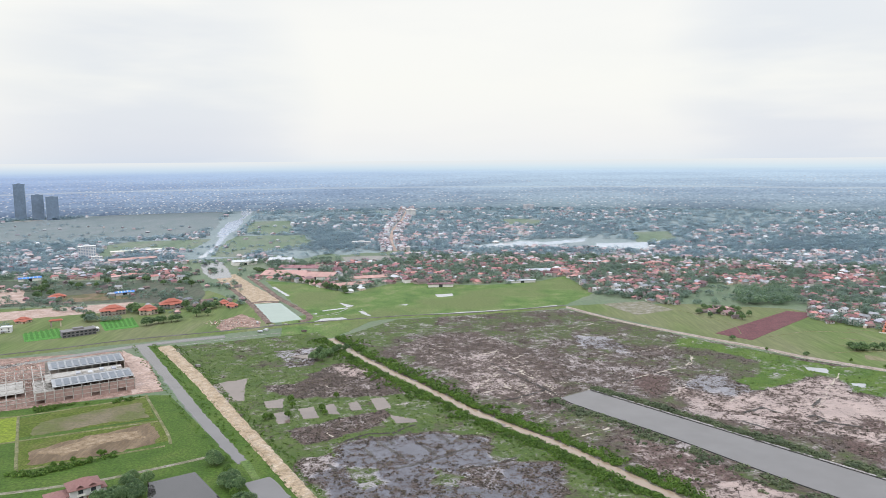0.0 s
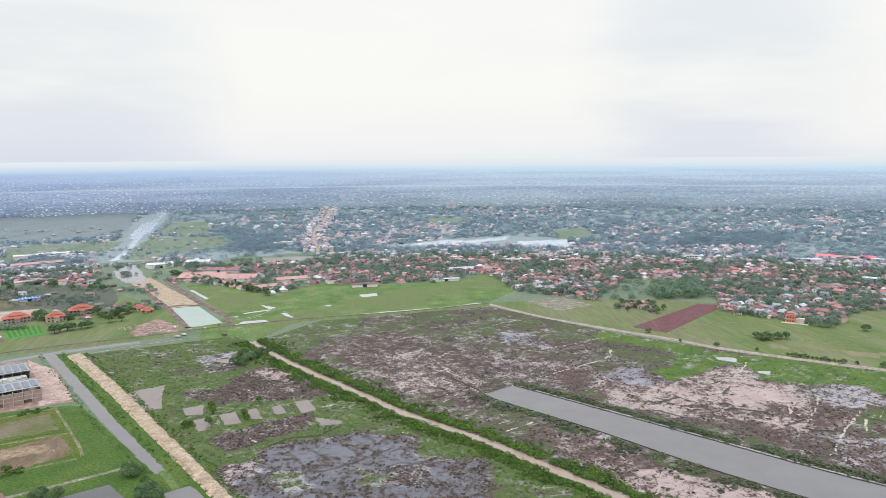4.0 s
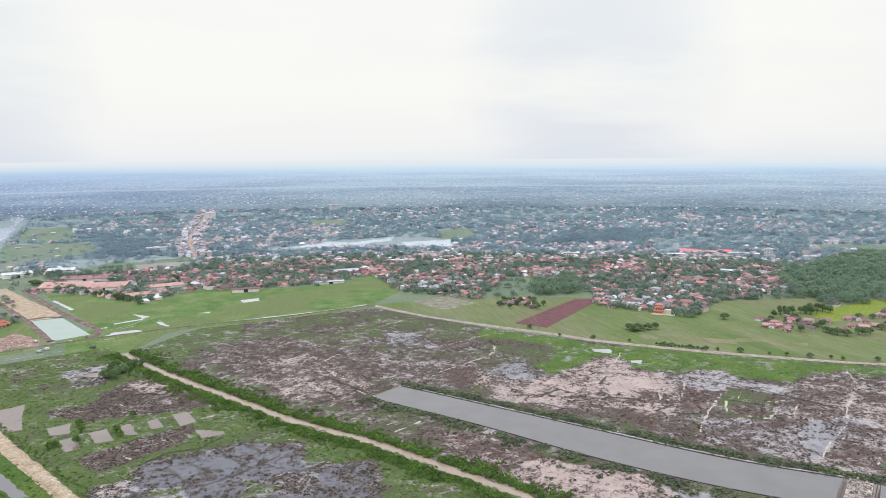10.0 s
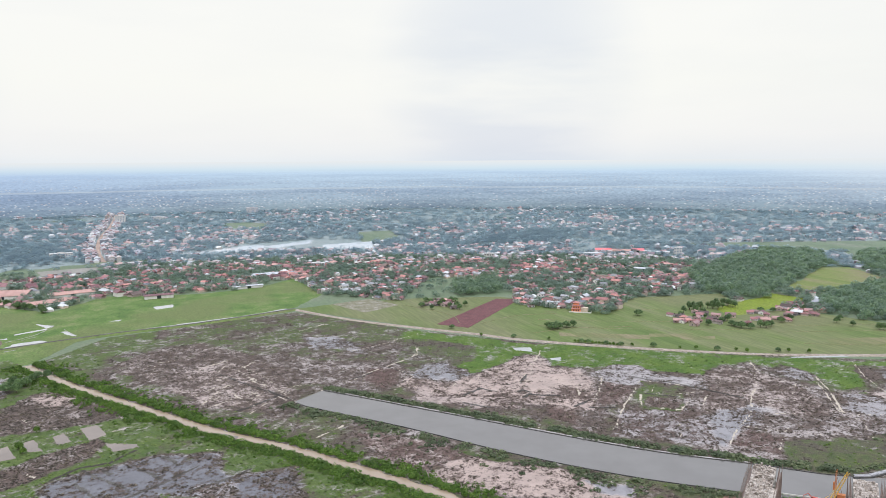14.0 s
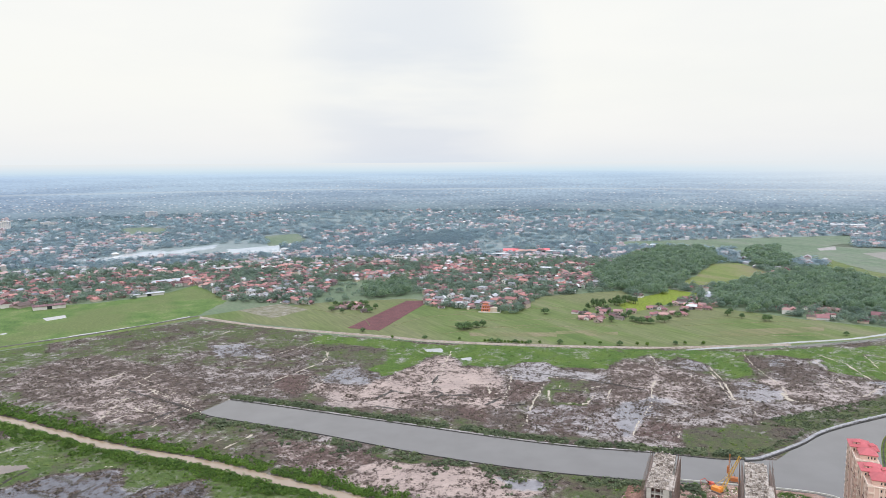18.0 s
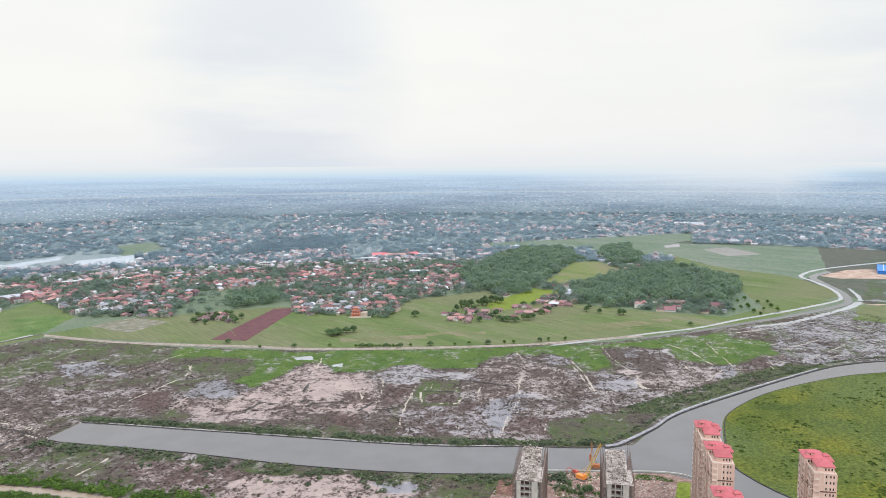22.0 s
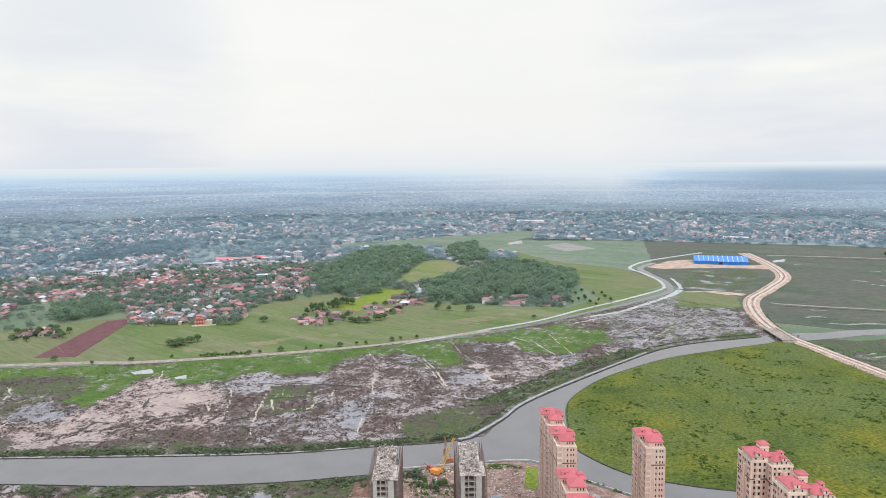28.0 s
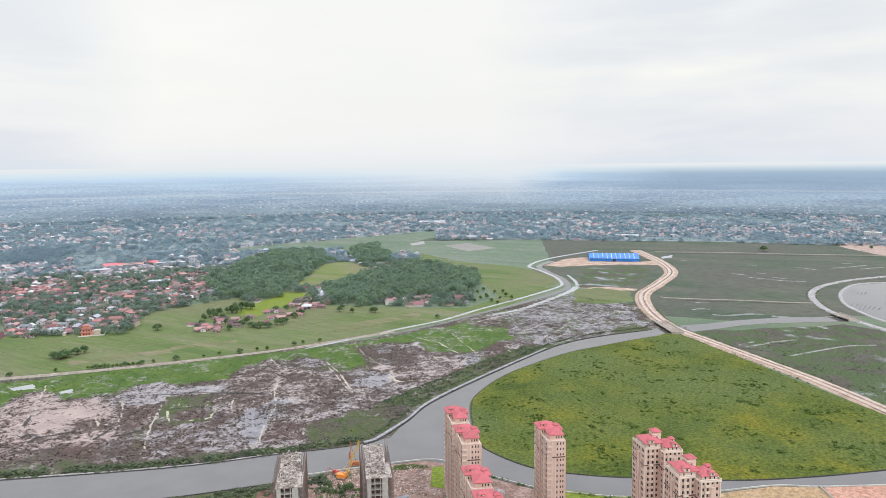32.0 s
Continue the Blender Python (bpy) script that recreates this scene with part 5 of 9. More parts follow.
# tracks, ditches and scum lines of the eastern plain
ribbon("field_track", [(1634, 399), (1641, 375), (1684, 262), (1707, 164), (1731, 78), (1774, -49)], 5, 0.5, M["track"], "pale straight track across the plain", skirt=1.0, fray=0.4, step=6)
ribbon("field_ditch", [(1617, 370), (1656, 257), (1683, 162), (1710, 76), (1746, -27)], 5, 0.3, M["darkbank"], "dark ditch below the track", skirt=0.6, fray=0.5, step=6)
ribbon("field_track", [(1080, 253), (1077, 245), (1090, 193), (1107, 139), (1116, 95), (1130, 50)], 3.4, 0.5, M["track"], "pale track on a low dike", skirt=0.8, fray=0.5, step=4)
ribbon("field_ditch", [(1062, 241), (1076, 191), (1094, 137), (1113, 70)], 2.6, 0.3, M["darkbank"], "dark ditch below the track", skirt=0.6, fray=0.9, step=4)
ribbon("field_track", [(806, 56), (841, 33), (878, 6), (897, -21)], 2.4, 0.4, M["scum"], "bleached track through the wet pasture", skirt=0.5, fray=0.9, step=3)
ribbon("scum_line", [(1368, 195), (1359, 169)], 4, 0.3, M["scum"], "bleached line of scum and shallow water", skirt=0.3, wobble=2.2, fray=1.6, step=2.5)
ribbon("scum_line", [(1334, 163), (1330, 138), (1322, 108), (1330, 74)], 5, 0.3, M["scum"], "bleached line of scum and shallow water", skirt=0.3, wobble=2.2, fray=1.6, step=2.5)
ribbon("scum_line", [(1357, 129), (1346, 104)], 3, 0.3, M["scum"], "bleached line of scum and shallow water", skirt=0.3, wobble=2.2, fray=1.6, step=2.5)
ribbon("scum_line", [(1397, 158), (1390, 142)], 3, 0.3, M["scum"], "bleached line of scum and shallow water", skirt=0.3, wobble=2.2, fray=1.6, step=2.5)
ribbon("scum_line", [(1000, 194), (1016, 185), (1015, 173)], 4, 0.3, M["scum"], "bleached line of scum and shallow water", skirt=0.3, wobble=2.2, fray=1.6, step=2.5)
ribbon("scum_line", [(982, 164), (987, 144), (1005, 125), (1015, 105)], 4.5, 0.3, M["scum"], "bleached line of scum and shallow water", skirt=0.3, wobble=2.2, fray=1.6, step=2.5)
ribbon("scum_line", [(1010, 94), (1007, 85), (1012, 71)], 6, 0.3, M["scum"], "bleached line of scum and shallow water", skirt=0.3, wobble=2.2, fray=1.6, step=2.5)
ribbon("scum_line", [(1057, 200), (1064, 181)], 2.5, 0.3, M["scum"], "bleached line of scum and shallow water", skirt=0.3, wobble=2.2, fray=1.6, step=2.5)
ribbon("scum_line", [(825, 102), (847, 85), (858, 79), (884, 56)], 2.2, 0.3, M["scum"], "bleached line of scum and shallow water", skirt=0.3, wobble=2.2, fray=1.6, step=2.5)
ribbon("scum_line", [(830, 110), (852, 97)], 2.0, 0.3, M["scum"], "bleached line of scum and shallow water", skirt=0.3, wobble=2.2, fray=1.6, step=2.5)
ribbon("scum_line", [(965, 39), (969, 35), (957, 29)], 4, 0.3, M["scum"], "bleached line of scum and shallow water", skirt=0.3, wobble=2.2, fray=1.6, step=2.5)
ribbon("scum_line", [(1498, 187), (1500, 170)], 5, 0.3, M["scum"], "bleached line of scum and shallow water", skirt=0.3, wobble=2.2, fray=1.6, step=2.5)
ribbon("scum_line", [(1521, 42), (1546, 18), (1590, -13)], 5, 0.3, M["scum"], "bleached line of scum and shallow water", skirt=0.3, wobble=2.2, fray=1.6, step=2.5)
ribbon("scum_line", [(1599, 28), (1601, 6)], 4, 0.3, M["scum"], "bleached line of scum and shallow water", skirt=0.3, wobble=2.2, fray=1.6, step=2.5)
ribbon("scum_line", [(1530, -4), (1575, -41)], 5, 0.3, M["scum"], "bleached line of scum and shallow water", skirt=0.3, wobble=2.2, fray=1.6, step=2.5)
ribbon("scum_line", [(1505, 101), (1482, 65)], 4, 0.3, M["scum"], "bleached line of scum and shallow water", skirt=0.3, wobble=2.2, fray=1.6, step=2.5)
ribbon("scum_line", [(1514, 319), (1514, 306)], 5, 0.3, M["scum"], "bleached line of scum and shallow water", skirt=0.3, wobble=2.2, fray=1.6, step=2.5)
ribbon("scum_line", [(1036, 34), (1041, 20)], 3, 0.3, M["scum"], "bleached line of scum and shallow water", skirt=0.3, wobble=2.2, fray=1.6, step=2.5)
patch("bare_ground", [(1978, 57), (2042, 10), (2064, -58), (1754, -51), (1822, -14), (1876, 23)], 0.12, M["pinksoil"], "bare pinkish ground at the far edge of the plain", rough=7, step=9)
patch("bare_strip", [(1102, 392), (1130, 354), (1133, 304), (1115, 303), (1101, 349)], 0.12, M["haul"], "bare tan strip below the shed", rough=3, step=5)
ribbon("pond_rim", [(1395, -98), (1370, -34), (1333, 2), (1277, 17), (1209, 21), (1135, 12), (1078, -10), (1036, -33), (988, -73)], 4, 0.9, M["palebund"], "pale concrete rim of the pond", skirt=1)
patch("round_pond", [(1209, 20), (1291, 13), (1349, -18), (1389, -97), (995, -73), (1045, -29), (1109, 3)], 0.3, M["canal"], "grey round pond", smooth=True)
M["brookwater"] = water("bright_brook_water", (0.36, 0.37, 0.37), (0.44, 0.45, 0.45), 0.08)
ribbon("roadside_brook", [(590, 523), (714, 486), (788, 463), (876, 452), (980, 435), (1087, 423), (1130, 430), (1190, 466), (1250, 520), (1300, 563), (1416, 570), (1601, 526)], (3, 7), 0.5, M["brookwater"], "bright brook beside the track", fray=0.7, step=4)
ribbon("brook_canal", [(690, 476), (772, 453), (849, 437), (943, 418), (1060, 404), (1110, 412), (1178, 449), (1245, 505), (1302, 543), (1384, 548)], (7, 13), 0.45, M["darkwater"], "dark still canal beside the bright brook", fray=0.3, step=5)
ribbon("canal_spill", [(835, 424), (901, 402), (985, 394), (1060, 391), (1110, 397)], (5, 9), 0.42, M["brookwater"], "bright strip of flood water below the canal", fray=0.8, step=4)
ribbon("canal_spill", [(1118, 398), (1165, 420), (1218, 452)], (6, 4), 0.42, M["brookwater"], "bright strip of flood water below the canal", fray=0.8, step=4)

ribbon("town_street", [(-98, 1588), (-123, 1819), (-135, 2127), (-128, 2479), (-134, 3081)], 8, 0.2, M["pinksoil"], "dusty pinkish main street of the town", wobble=2)
for k, pts in enumerate(([(432, 708), (520, 657), (509, 641), (424, 693)], [(524, 662), (570, 643), (561, 631), (515, 650)], [(546, 636), (585, 623), (575, 612), (541, 625)], [(689, 564), (735, 551), (819, 516), (794, 502), (715, 527), (669, 542)])):
    patch("stubble_strip", pts, 0.12 + 0.006 * k, M["stubble"], "pale brown stubble strip in the rice fields", rough=1.5, step=8)
for k, pts in enumerate(([(444, 779), (499, 746), (565, 714), (638, 685)], [(427, 749), (489, 706), (572, 665), (647, 632)], [(476, 819), (549, 792), (628, 767)], [(690, 632), (769, 604), (850, 571)], [(665, 609), (757, 576), (850, 536)], [(649, 559), (718, 521), (784, 486)], [(318, 934), (352, 853), (345, 801)], [(370, 787), (429, 810), (483, 800)], [(403, 718), (459, 721), (528, 700)])):
    ribbon("rice_bund", pts, 0.8, 0.35 + 0.006 * k, M["bund"], "low dark bund in the rice fields", skirt=0.5, wobble=0.4)

# ---------- haze-blue distance ----------
m, n, l, b = shader("hazy_distance")
n.remove(b)
geo = n.new("ShaderNodeNewGeometry")
sep = n.new("ShaderNodeSeparateXYZ")
l.new(geo.outputs["Position"], sep.inputs[0])


def sums(how, a, c):
    q = n.new("ShaderNodeMath")
    q.operation = how
    for k, v in enumerate((a, c)):
        if isinstance(v, (int, float)):
            q.inputs[k].default_value = v
        else:
            l.new(v, q.inputs[k])
    return q.outputs[0]


def grid_vector(x, y, z):
    q = n.new("ShaderNodeCombineXYZ")
    for k, v in enumerate((x, y, z)):
        l.new(v, q.inputs[k])
    return q.outputs[0]


def patchy(vec, metres, detail, rough):
    q = node(n, "ShaderNodeTexNoise", Scale=1.0 / metres, Detail=detail, Roughness=rough)
    l.new(vec, q.inputs["Vector"])
    return q.outputs["Fac"]


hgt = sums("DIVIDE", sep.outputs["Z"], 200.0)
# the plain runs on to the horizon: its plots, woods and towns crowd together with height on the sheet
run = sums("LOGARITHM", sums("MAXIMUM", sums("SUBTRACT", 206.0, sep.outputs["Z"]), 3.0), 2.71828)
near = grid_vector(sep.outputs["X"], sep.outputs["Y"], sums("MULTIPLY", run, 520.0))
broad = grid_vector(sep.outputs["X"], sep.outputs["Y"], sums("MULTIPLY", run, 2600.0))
# haze painted into the sheet's glow: paler with height, tinted by bearing
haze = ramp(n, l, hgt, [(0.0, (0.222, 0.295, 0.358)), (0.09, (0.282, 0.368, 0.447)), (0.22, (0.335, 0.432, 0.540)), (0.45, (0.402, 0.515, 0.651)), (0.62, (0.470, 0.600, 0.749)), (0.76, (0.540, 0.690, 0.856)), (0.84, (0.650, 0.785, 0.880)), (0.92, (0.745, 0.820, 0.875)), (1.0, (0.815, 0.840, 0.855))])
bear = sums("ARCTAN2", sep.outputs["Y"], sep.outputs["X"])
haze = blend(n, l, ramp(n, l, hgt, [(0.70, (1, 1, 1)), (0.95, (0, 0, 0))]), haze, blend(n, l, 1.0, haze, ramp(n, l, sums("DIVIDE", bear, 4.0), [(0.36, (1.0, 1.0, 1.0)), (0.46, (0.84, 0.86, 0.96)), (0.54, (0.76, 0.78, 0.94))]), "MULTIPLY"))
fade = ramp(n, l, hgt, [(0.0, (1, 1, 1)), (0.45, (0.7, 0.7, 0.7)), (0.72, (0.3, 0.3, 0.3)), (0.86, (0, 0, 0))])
woods = patchy(broad, 520, 4.0, 0.55)
crowns = patchy(near, 13, 4.0, 0.65)
town = patchy(broad, 640, 3.0, 0.55)
strip = patchy(broad, 210, 3.0, 0.5)
tone = ramp(n, l, woods, [(0.40, (0.84, 0.86, 0.90)), (0.50, (1.0, 1.0, 1.0)), (0.60, (1.15, 1.15, 1.13))])
tone = blend(n, l, 1.0, tone, ramp(n, l, crowns, [(0.34, (0.72, 0.74, 0.79)), (0.5, (0.99, 0.99, 0.99)), (0.68, (1.20, 1.20, 1.20))]), "MULTIPLY")
tone = blend(n, l, ramp(n, l, strip, [(0.60, (0, 0, 0)), (0.64, (0.8, 0.8, 0.8))]), tone, (1.14, 1.15, 1.12))
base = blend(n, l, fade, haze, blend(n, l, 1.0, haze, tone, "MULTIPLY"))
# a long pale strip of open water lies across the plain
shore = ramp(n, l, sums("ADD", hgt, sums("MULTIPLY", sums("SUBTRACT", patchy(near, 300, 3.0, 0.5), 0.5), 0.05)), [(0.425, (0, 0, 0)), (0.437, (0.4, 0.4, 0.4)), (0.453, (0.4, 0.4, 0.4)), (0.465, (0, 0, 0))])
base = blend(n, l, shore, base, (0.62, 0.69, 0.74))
spots = n.new("ShaderNodeTexVoronoi")
spots.inputs["Scale"].default_value = 1 / 13.0
l.new(near, spots.inputs["Vector"])
tints = n.new("ShaderNodeSeparateColor")
l.new(spots.outputs["Color"], tints.inputs[0])
# the city in the west is denser
city = sums("MULTIPLY", ramp(n, l, sums("DIVIDE", bear, 4.0), [(0.42, (0, 0, 0)), (0.47, (1, 1, 1))]), 0.16)
roofs = ramp(n, l, spots.outputs["Distance"], [(0.22, (1, 1, 1)), (0.36, (0, 0, 0))])
roofs = blend(n, l, 1.0, roofs, ramp(n, l, sums("ADD", sums("ADD", sums("MULTIPLY", town, 1.25), city), sums("MULTIPLY", tints.outputs[2], 0.34)), [(0.83, (0, 0, 0)), (0.88, (0.9, 0.9, 0.9))]), "MULTIPLY")
roofs = blend(n, l, 1.0, roofs, ramp(n, l, hgt, [(0.0, (1, 1, 1)), (0.55, (0.8, 0.8, 0.8)), (0.80, (0, 0, 0))]), "MULTIPLY")
base = blend(n, l, roofs, base, ramp(n, l, tints.outputs[0], [(0.0, (0.90, 0.92, 0.94)), (0.25, (0.66, 0.70, 0.75)), (0.5, (0.50, 0.46, 0.49)), (0.75, (0.42, 0.48, 0.53)), (1.0, (0.80, 0.83, 0.86))]))
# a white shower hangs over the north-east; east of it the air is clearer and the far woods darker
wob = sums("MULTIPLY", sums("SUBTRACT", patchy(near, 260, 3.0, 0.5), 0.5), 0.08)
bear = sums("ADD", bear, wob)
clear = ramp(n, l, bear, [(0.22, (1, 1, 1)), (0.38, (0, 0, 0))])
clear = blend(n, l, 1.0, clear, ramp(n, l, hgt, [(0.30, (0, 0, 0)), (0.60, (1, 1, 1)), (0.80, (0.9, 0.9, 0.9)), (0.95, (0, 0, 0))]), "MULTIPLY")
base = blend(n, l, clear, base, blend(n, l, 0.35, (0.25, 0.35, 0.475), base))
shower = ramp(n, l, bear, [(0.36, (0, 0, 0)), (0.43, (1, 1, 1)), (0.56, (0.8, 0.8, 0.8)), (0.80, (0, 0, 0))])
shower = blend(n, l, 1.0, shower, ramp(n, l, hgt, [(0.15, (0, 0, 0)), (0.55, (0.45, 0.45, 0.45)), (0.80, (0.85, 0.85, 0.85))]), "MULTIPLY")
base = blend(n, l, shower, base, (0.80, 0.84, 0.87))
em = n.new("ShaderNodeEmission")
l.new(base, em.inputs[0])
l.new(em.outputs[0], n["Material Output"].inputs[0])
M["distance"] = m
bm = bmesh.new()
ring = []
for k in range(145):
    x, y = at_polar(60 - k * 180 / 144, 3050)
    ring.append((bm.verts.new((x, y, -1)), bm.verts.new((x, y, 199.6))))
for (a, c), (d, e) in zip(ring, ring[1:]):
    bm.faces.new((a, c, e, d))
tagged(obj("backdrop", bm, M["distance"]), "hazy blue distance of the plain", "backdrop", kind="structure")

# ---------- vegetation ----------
# far and village leaves are lightened and blued to stand for haze
M["leaf"] = islands("hazed_tree_foliage", [(0.0, (0.265, 0.367, 0.418)), (0.35, (0.308, 0.416, 0.467)), (0.7, (0.346, 0.454, 0.503)), (1.0, (0.394, 0.499, 0.544))], 0.7, 1.0, 0.75, 0.2)
M["woodleaf"] = islands("hazed_village_foliage", [(0.0, (0.135, 0.205, 0.157)), (0.35, (0.166, 0.242, 0.180)), (0.7, (0.198, 0.276, 0.201)), (1.0, (0.242, 0.317, 0.222))], 0.7, 0.8, 0.65, 0.2)
M["treeleaf"] = islands("broadleaf_crown", [(0.0, (0.050, 0.098, 0.038)), (0.35, (0.075, 0.135, 0.050)), (0.7, (0.105, 0.172, 0.062)), (1.0, (0.15, 0.21, 0.085))], 0.8, 0.05)
M["bushleaf"] = islands("bush_foliage", [(0.0, (0.036, 0.086, 0.012)), (0.35, (0.062, 0.126, 0.016)), (0.75, (0.092, 0.165, 0.022)), (1.0, (0.14, 0.205, 0.042))], 0.85, 0.0)
M["tuftleaf"] = islands("meadow_tufts", [(0.0, (0.066, 0.110, 0.022)), (0.5, (0.092, 0.145, 0.028)), (1.0, (0.13, 0.18, 0.04))], 0.85, 0.0)
M["reedleaf"] = islands("reed_foliage", [(0.0, (0.064, 0.088, 0.044)), (0.4, (0.088, 0.116, 0.058)), (0.8, (0.116, 0.142, 0.074)), (1.0, (0.15, 0.165, 0.10))], 0.9, 0.0)
M["weed"] = islands("dead_weed_stems", [(0.0, (0.054, 0.043, 0.034)), (0.5, (0.096, 0.078, 0.060)), (0.8, (0.135, 0.114, 0.088)), (1.0, (0.195, 0.165, 0.13))], 0.95, 0.0)
M["bark"] = plain("bark", (0.10, 0.08, 0.06), 0.95, 0.2, 0.5)
rng = np.random.default_rng(7)


def leaf_mesh(name, places, mat, count, size, flat=0.25, lift=0.25, tilt=0.9):
    """One mesh of many loose leaf clumps. places: rows of x, y, z at the foot, width, height."""
    p = np.asarray(places, dtype=np.float64)
    k = len(p)
    a = rng.uniform(0, math.tau, (k, count))
    up = rng.uniform(-0.45, 1.0, (k, count))
    ring = np.sqrt(np.clip(1 - up * up, 0, 1))
    rad = rng.uniform(0.8, 1.06, (k, count))
    nx, ny, nz = ring * np.cos(a), ring * np.sin(a), up
    hw, hh = p[:, 3:4] / 2, p[:, 4:5] * (1 - lift) / 2
    c = np.stack([p[:, 0:1] + nx * hw * rad, p[:, 1:2] + ny * hw * rad, p[:, 2:3] + p[:, 4:5] * lift + hh + nz * hh * rad], -1).reshape(-1, 3)
    nrm = np.stack([nx, ny, nz + tilt], -1).reshape(-1, 3) + rng.normal(0, 0.22, (k * count, 3))
    nrm /= np.linalg.norm(nrm, axis=1, keepdims=True)
    t1 = np.cross(nrm, rng.normal(0, 1, (k * count, 3)))
    t1 /= np.linalg.norm(t1, axis=1, keepdims=True) + 1e-9
    t2 = np.cross(nrm, t1)
    s = (np.minimum(p[:, 3:4], p[:, 4:5] * 1.6) * size * rng.uniform(0.6, 1.3, (k, count))).reshape(-1, 1)
    s2 = (p[:, 3:4] * size * rng.uniform(0.6, 1.3, (k, count))).reshape(-1, 1)
    v = np.empty((k * count, 4, 3))
    for j, (u, w) in enumerate(((-0.9, -0.8), (0.8, -0.9), (0.9, 0.8), (-0.8, 0.9))):
        jit = rng.uniform(0.75, 1.2, (k * count, 1))
        v[:, j] = c + t1 * s2 * u * jit + t2 * s * w * jit - nrm * s * flat * jit
    v = v.reshape(-1, 3)
    v[:, 2] = np.maximum(v[:, 2], 0.03)
    me = bpy.data.meshes.new(name)
    nq = k * count
    me.vertices.add(nq * 4)
    me.vertices.foreach_set("co", v.astype(np.float32).ravel())
    me.loops.add(nq * 4)
    me.loops.foreach_set("vertex_index", np.arange(nq * 4, dtype=np.int32))
    me.polygons.add(nq)
    me.polygons.foreach_set("loop_start", np.arange(0, nq * 4, 4, dtype=np.int32))
    me.update(calc_edges=True)
    me.materials.append(mat)
    return me


def stuff(name, places, mat, label, category, count=16, size=0.24, lift=0.25, tilt=0.9):
    if len(places):
        tagged(new(name, leaf_mesh(name, places, mat, count, size, lift=lift, tilt=tilt)), label, category, kind="stuff")


def limb(bm, a, b, r0, r1, sides=6):
    a, b = Vector(a), Vector(b)
    q = (b - a).to_track_quat("Z", "Y").to_matrix()
    rows = []
    for p, r in ((a, r0), (b, r1)):
        rows.append([bm.verts.new(p + q @ Vector((r * math.cos(k * math.tau / sides), r * math.sin(k * math.tau / sides), 0))) for k in range(sides)])
    for k in range(sides):
        bm.faces.new((rows[0][k], rows[0][(k + 1) % sides], rows[1][(k + 1) % sides], rows[1][k]))
    bm.faces.new(rows[1])


def make_tree(w, h, label, mat="treeleaf", n=1500):
    root = tagged(new("tree"), label, "tree")
    bm = bmesh.new()
    limb(bm, (0, 0, -0.1), (0.15, 0.1, h * 0.4), 0.035 * h, 0.022 * h)
    for k in range(5):
        a = k * 1.26 + random.random()
        limb(bm, (0.1, 0.05, h * (0.28 + 0.03 * k)), (w * 0.3 * math.cos(a), w * 0.3 * math.sin(a), h * (0.55 + 0.06 * k)), 0.014 * h, 0.006 * h, 5)
    part("trunk", bm, M["bark"], root)
    lobes = [(0, 0, 0, w * 0.8, h)] + [(w * 0.27 * math.cos(k * 1.6), w * 0.27 * math.sin(k * 1.6), h * 0.05 * k, w * 0.55, h * random.uniform(0.62, 0.8)) for k in range(4)]
    crown = new("crown", leaf_mesh("crown", lobes, M[mat], n // 5, 0.06, lift=0.22))
    crown.parent = root
    return root


TREES = [make_tree(9, 10, "broad dark green shade tree with an uneven crown"), make_tree(7, 11, "tall dark green tree with an open crown"),
         make_tree(11, 9, "wide spreading mid-green tree"), make_tree(6, 7, "small rounded bright green tree", "bushleaf")]
used = [False] * 4


def plant(kind, x, y, scale=1.0, group=""):
    m = Matrix.Translation((x, y, 0)) @ Matrix.Rotation(random.uniform(0, 6.28), 4, "Z") @ Matrix.Scale(scale, 4)
    if used[kind]:
        ob = copy_thing(TREES[kind], Matrix.Identity(4))
    else:
        ob, used[kind] = TREES[kind], True
    ob.matrix_basis = m
    if group:
        ob["group"] = group
    return ob


# ---------- houses ----------
WALLS = [plain("cream_render", (0.38, 0.32, 0.265), 0.9, 0.12, 3, 0.1, per_piece=0.35), plain("white_render", (0.50, 0.49, 0.47), 0.9, 0.1, 3, 0.1, per_piece=0.25), plain("grey_block_wall", (0.22, 0.205, 0.195), 0.95, 0.15, 3, 0.1, per_piece=0.4)]
ROOFS = [plain("terracotta_tile", (0.30, 0.145, 0.135), 0.8, 0.18, 2.5, 0.12, per_piece=0.45), plain("faded_pink_tile", (0.33, 0.205, 0.195), 0.85, 0.15, 2.5, 0.12, per_piece=0.45),
         plain("maroon_tile", (0.205, 0.100, 0.108), 0.8, 0.18, 2.5, 0.12, per_piece=0.45), plain("weathered_grey_sheet", (0.195, 0.20, 0.215), 0.6, 0.2, 4, 0.12, per_piece=0.5),
         plain("rusty_brown_sheet", (0.125, 0.090, 0.082), 0.75, 0.25, 3, 0.12, per_piece=0.45), plain("white_sheet_roof", (0.43, 0.44, 0.46), 0.5, 0.1, 4, 0.12, per_piece=0.3)]
# paler, greyer copies of the walls and roofs, with haze in the colour
FAR_WALLS = [plain("hazed_far_render", (0.37, 0.355, 0.35), 0.9, 0.1, 3, 0.5, per_piece=0.3), plain("hazed_white_render", (0.52, 0.52, 0.53), 0.9, 0.1, 3, 0.5, per_piece=0.25), plain("hazed_grey_wall", (0.25, 0.26, 0.275), 0.95, 0.15, 3, 0.5, per_piece=0.3)]
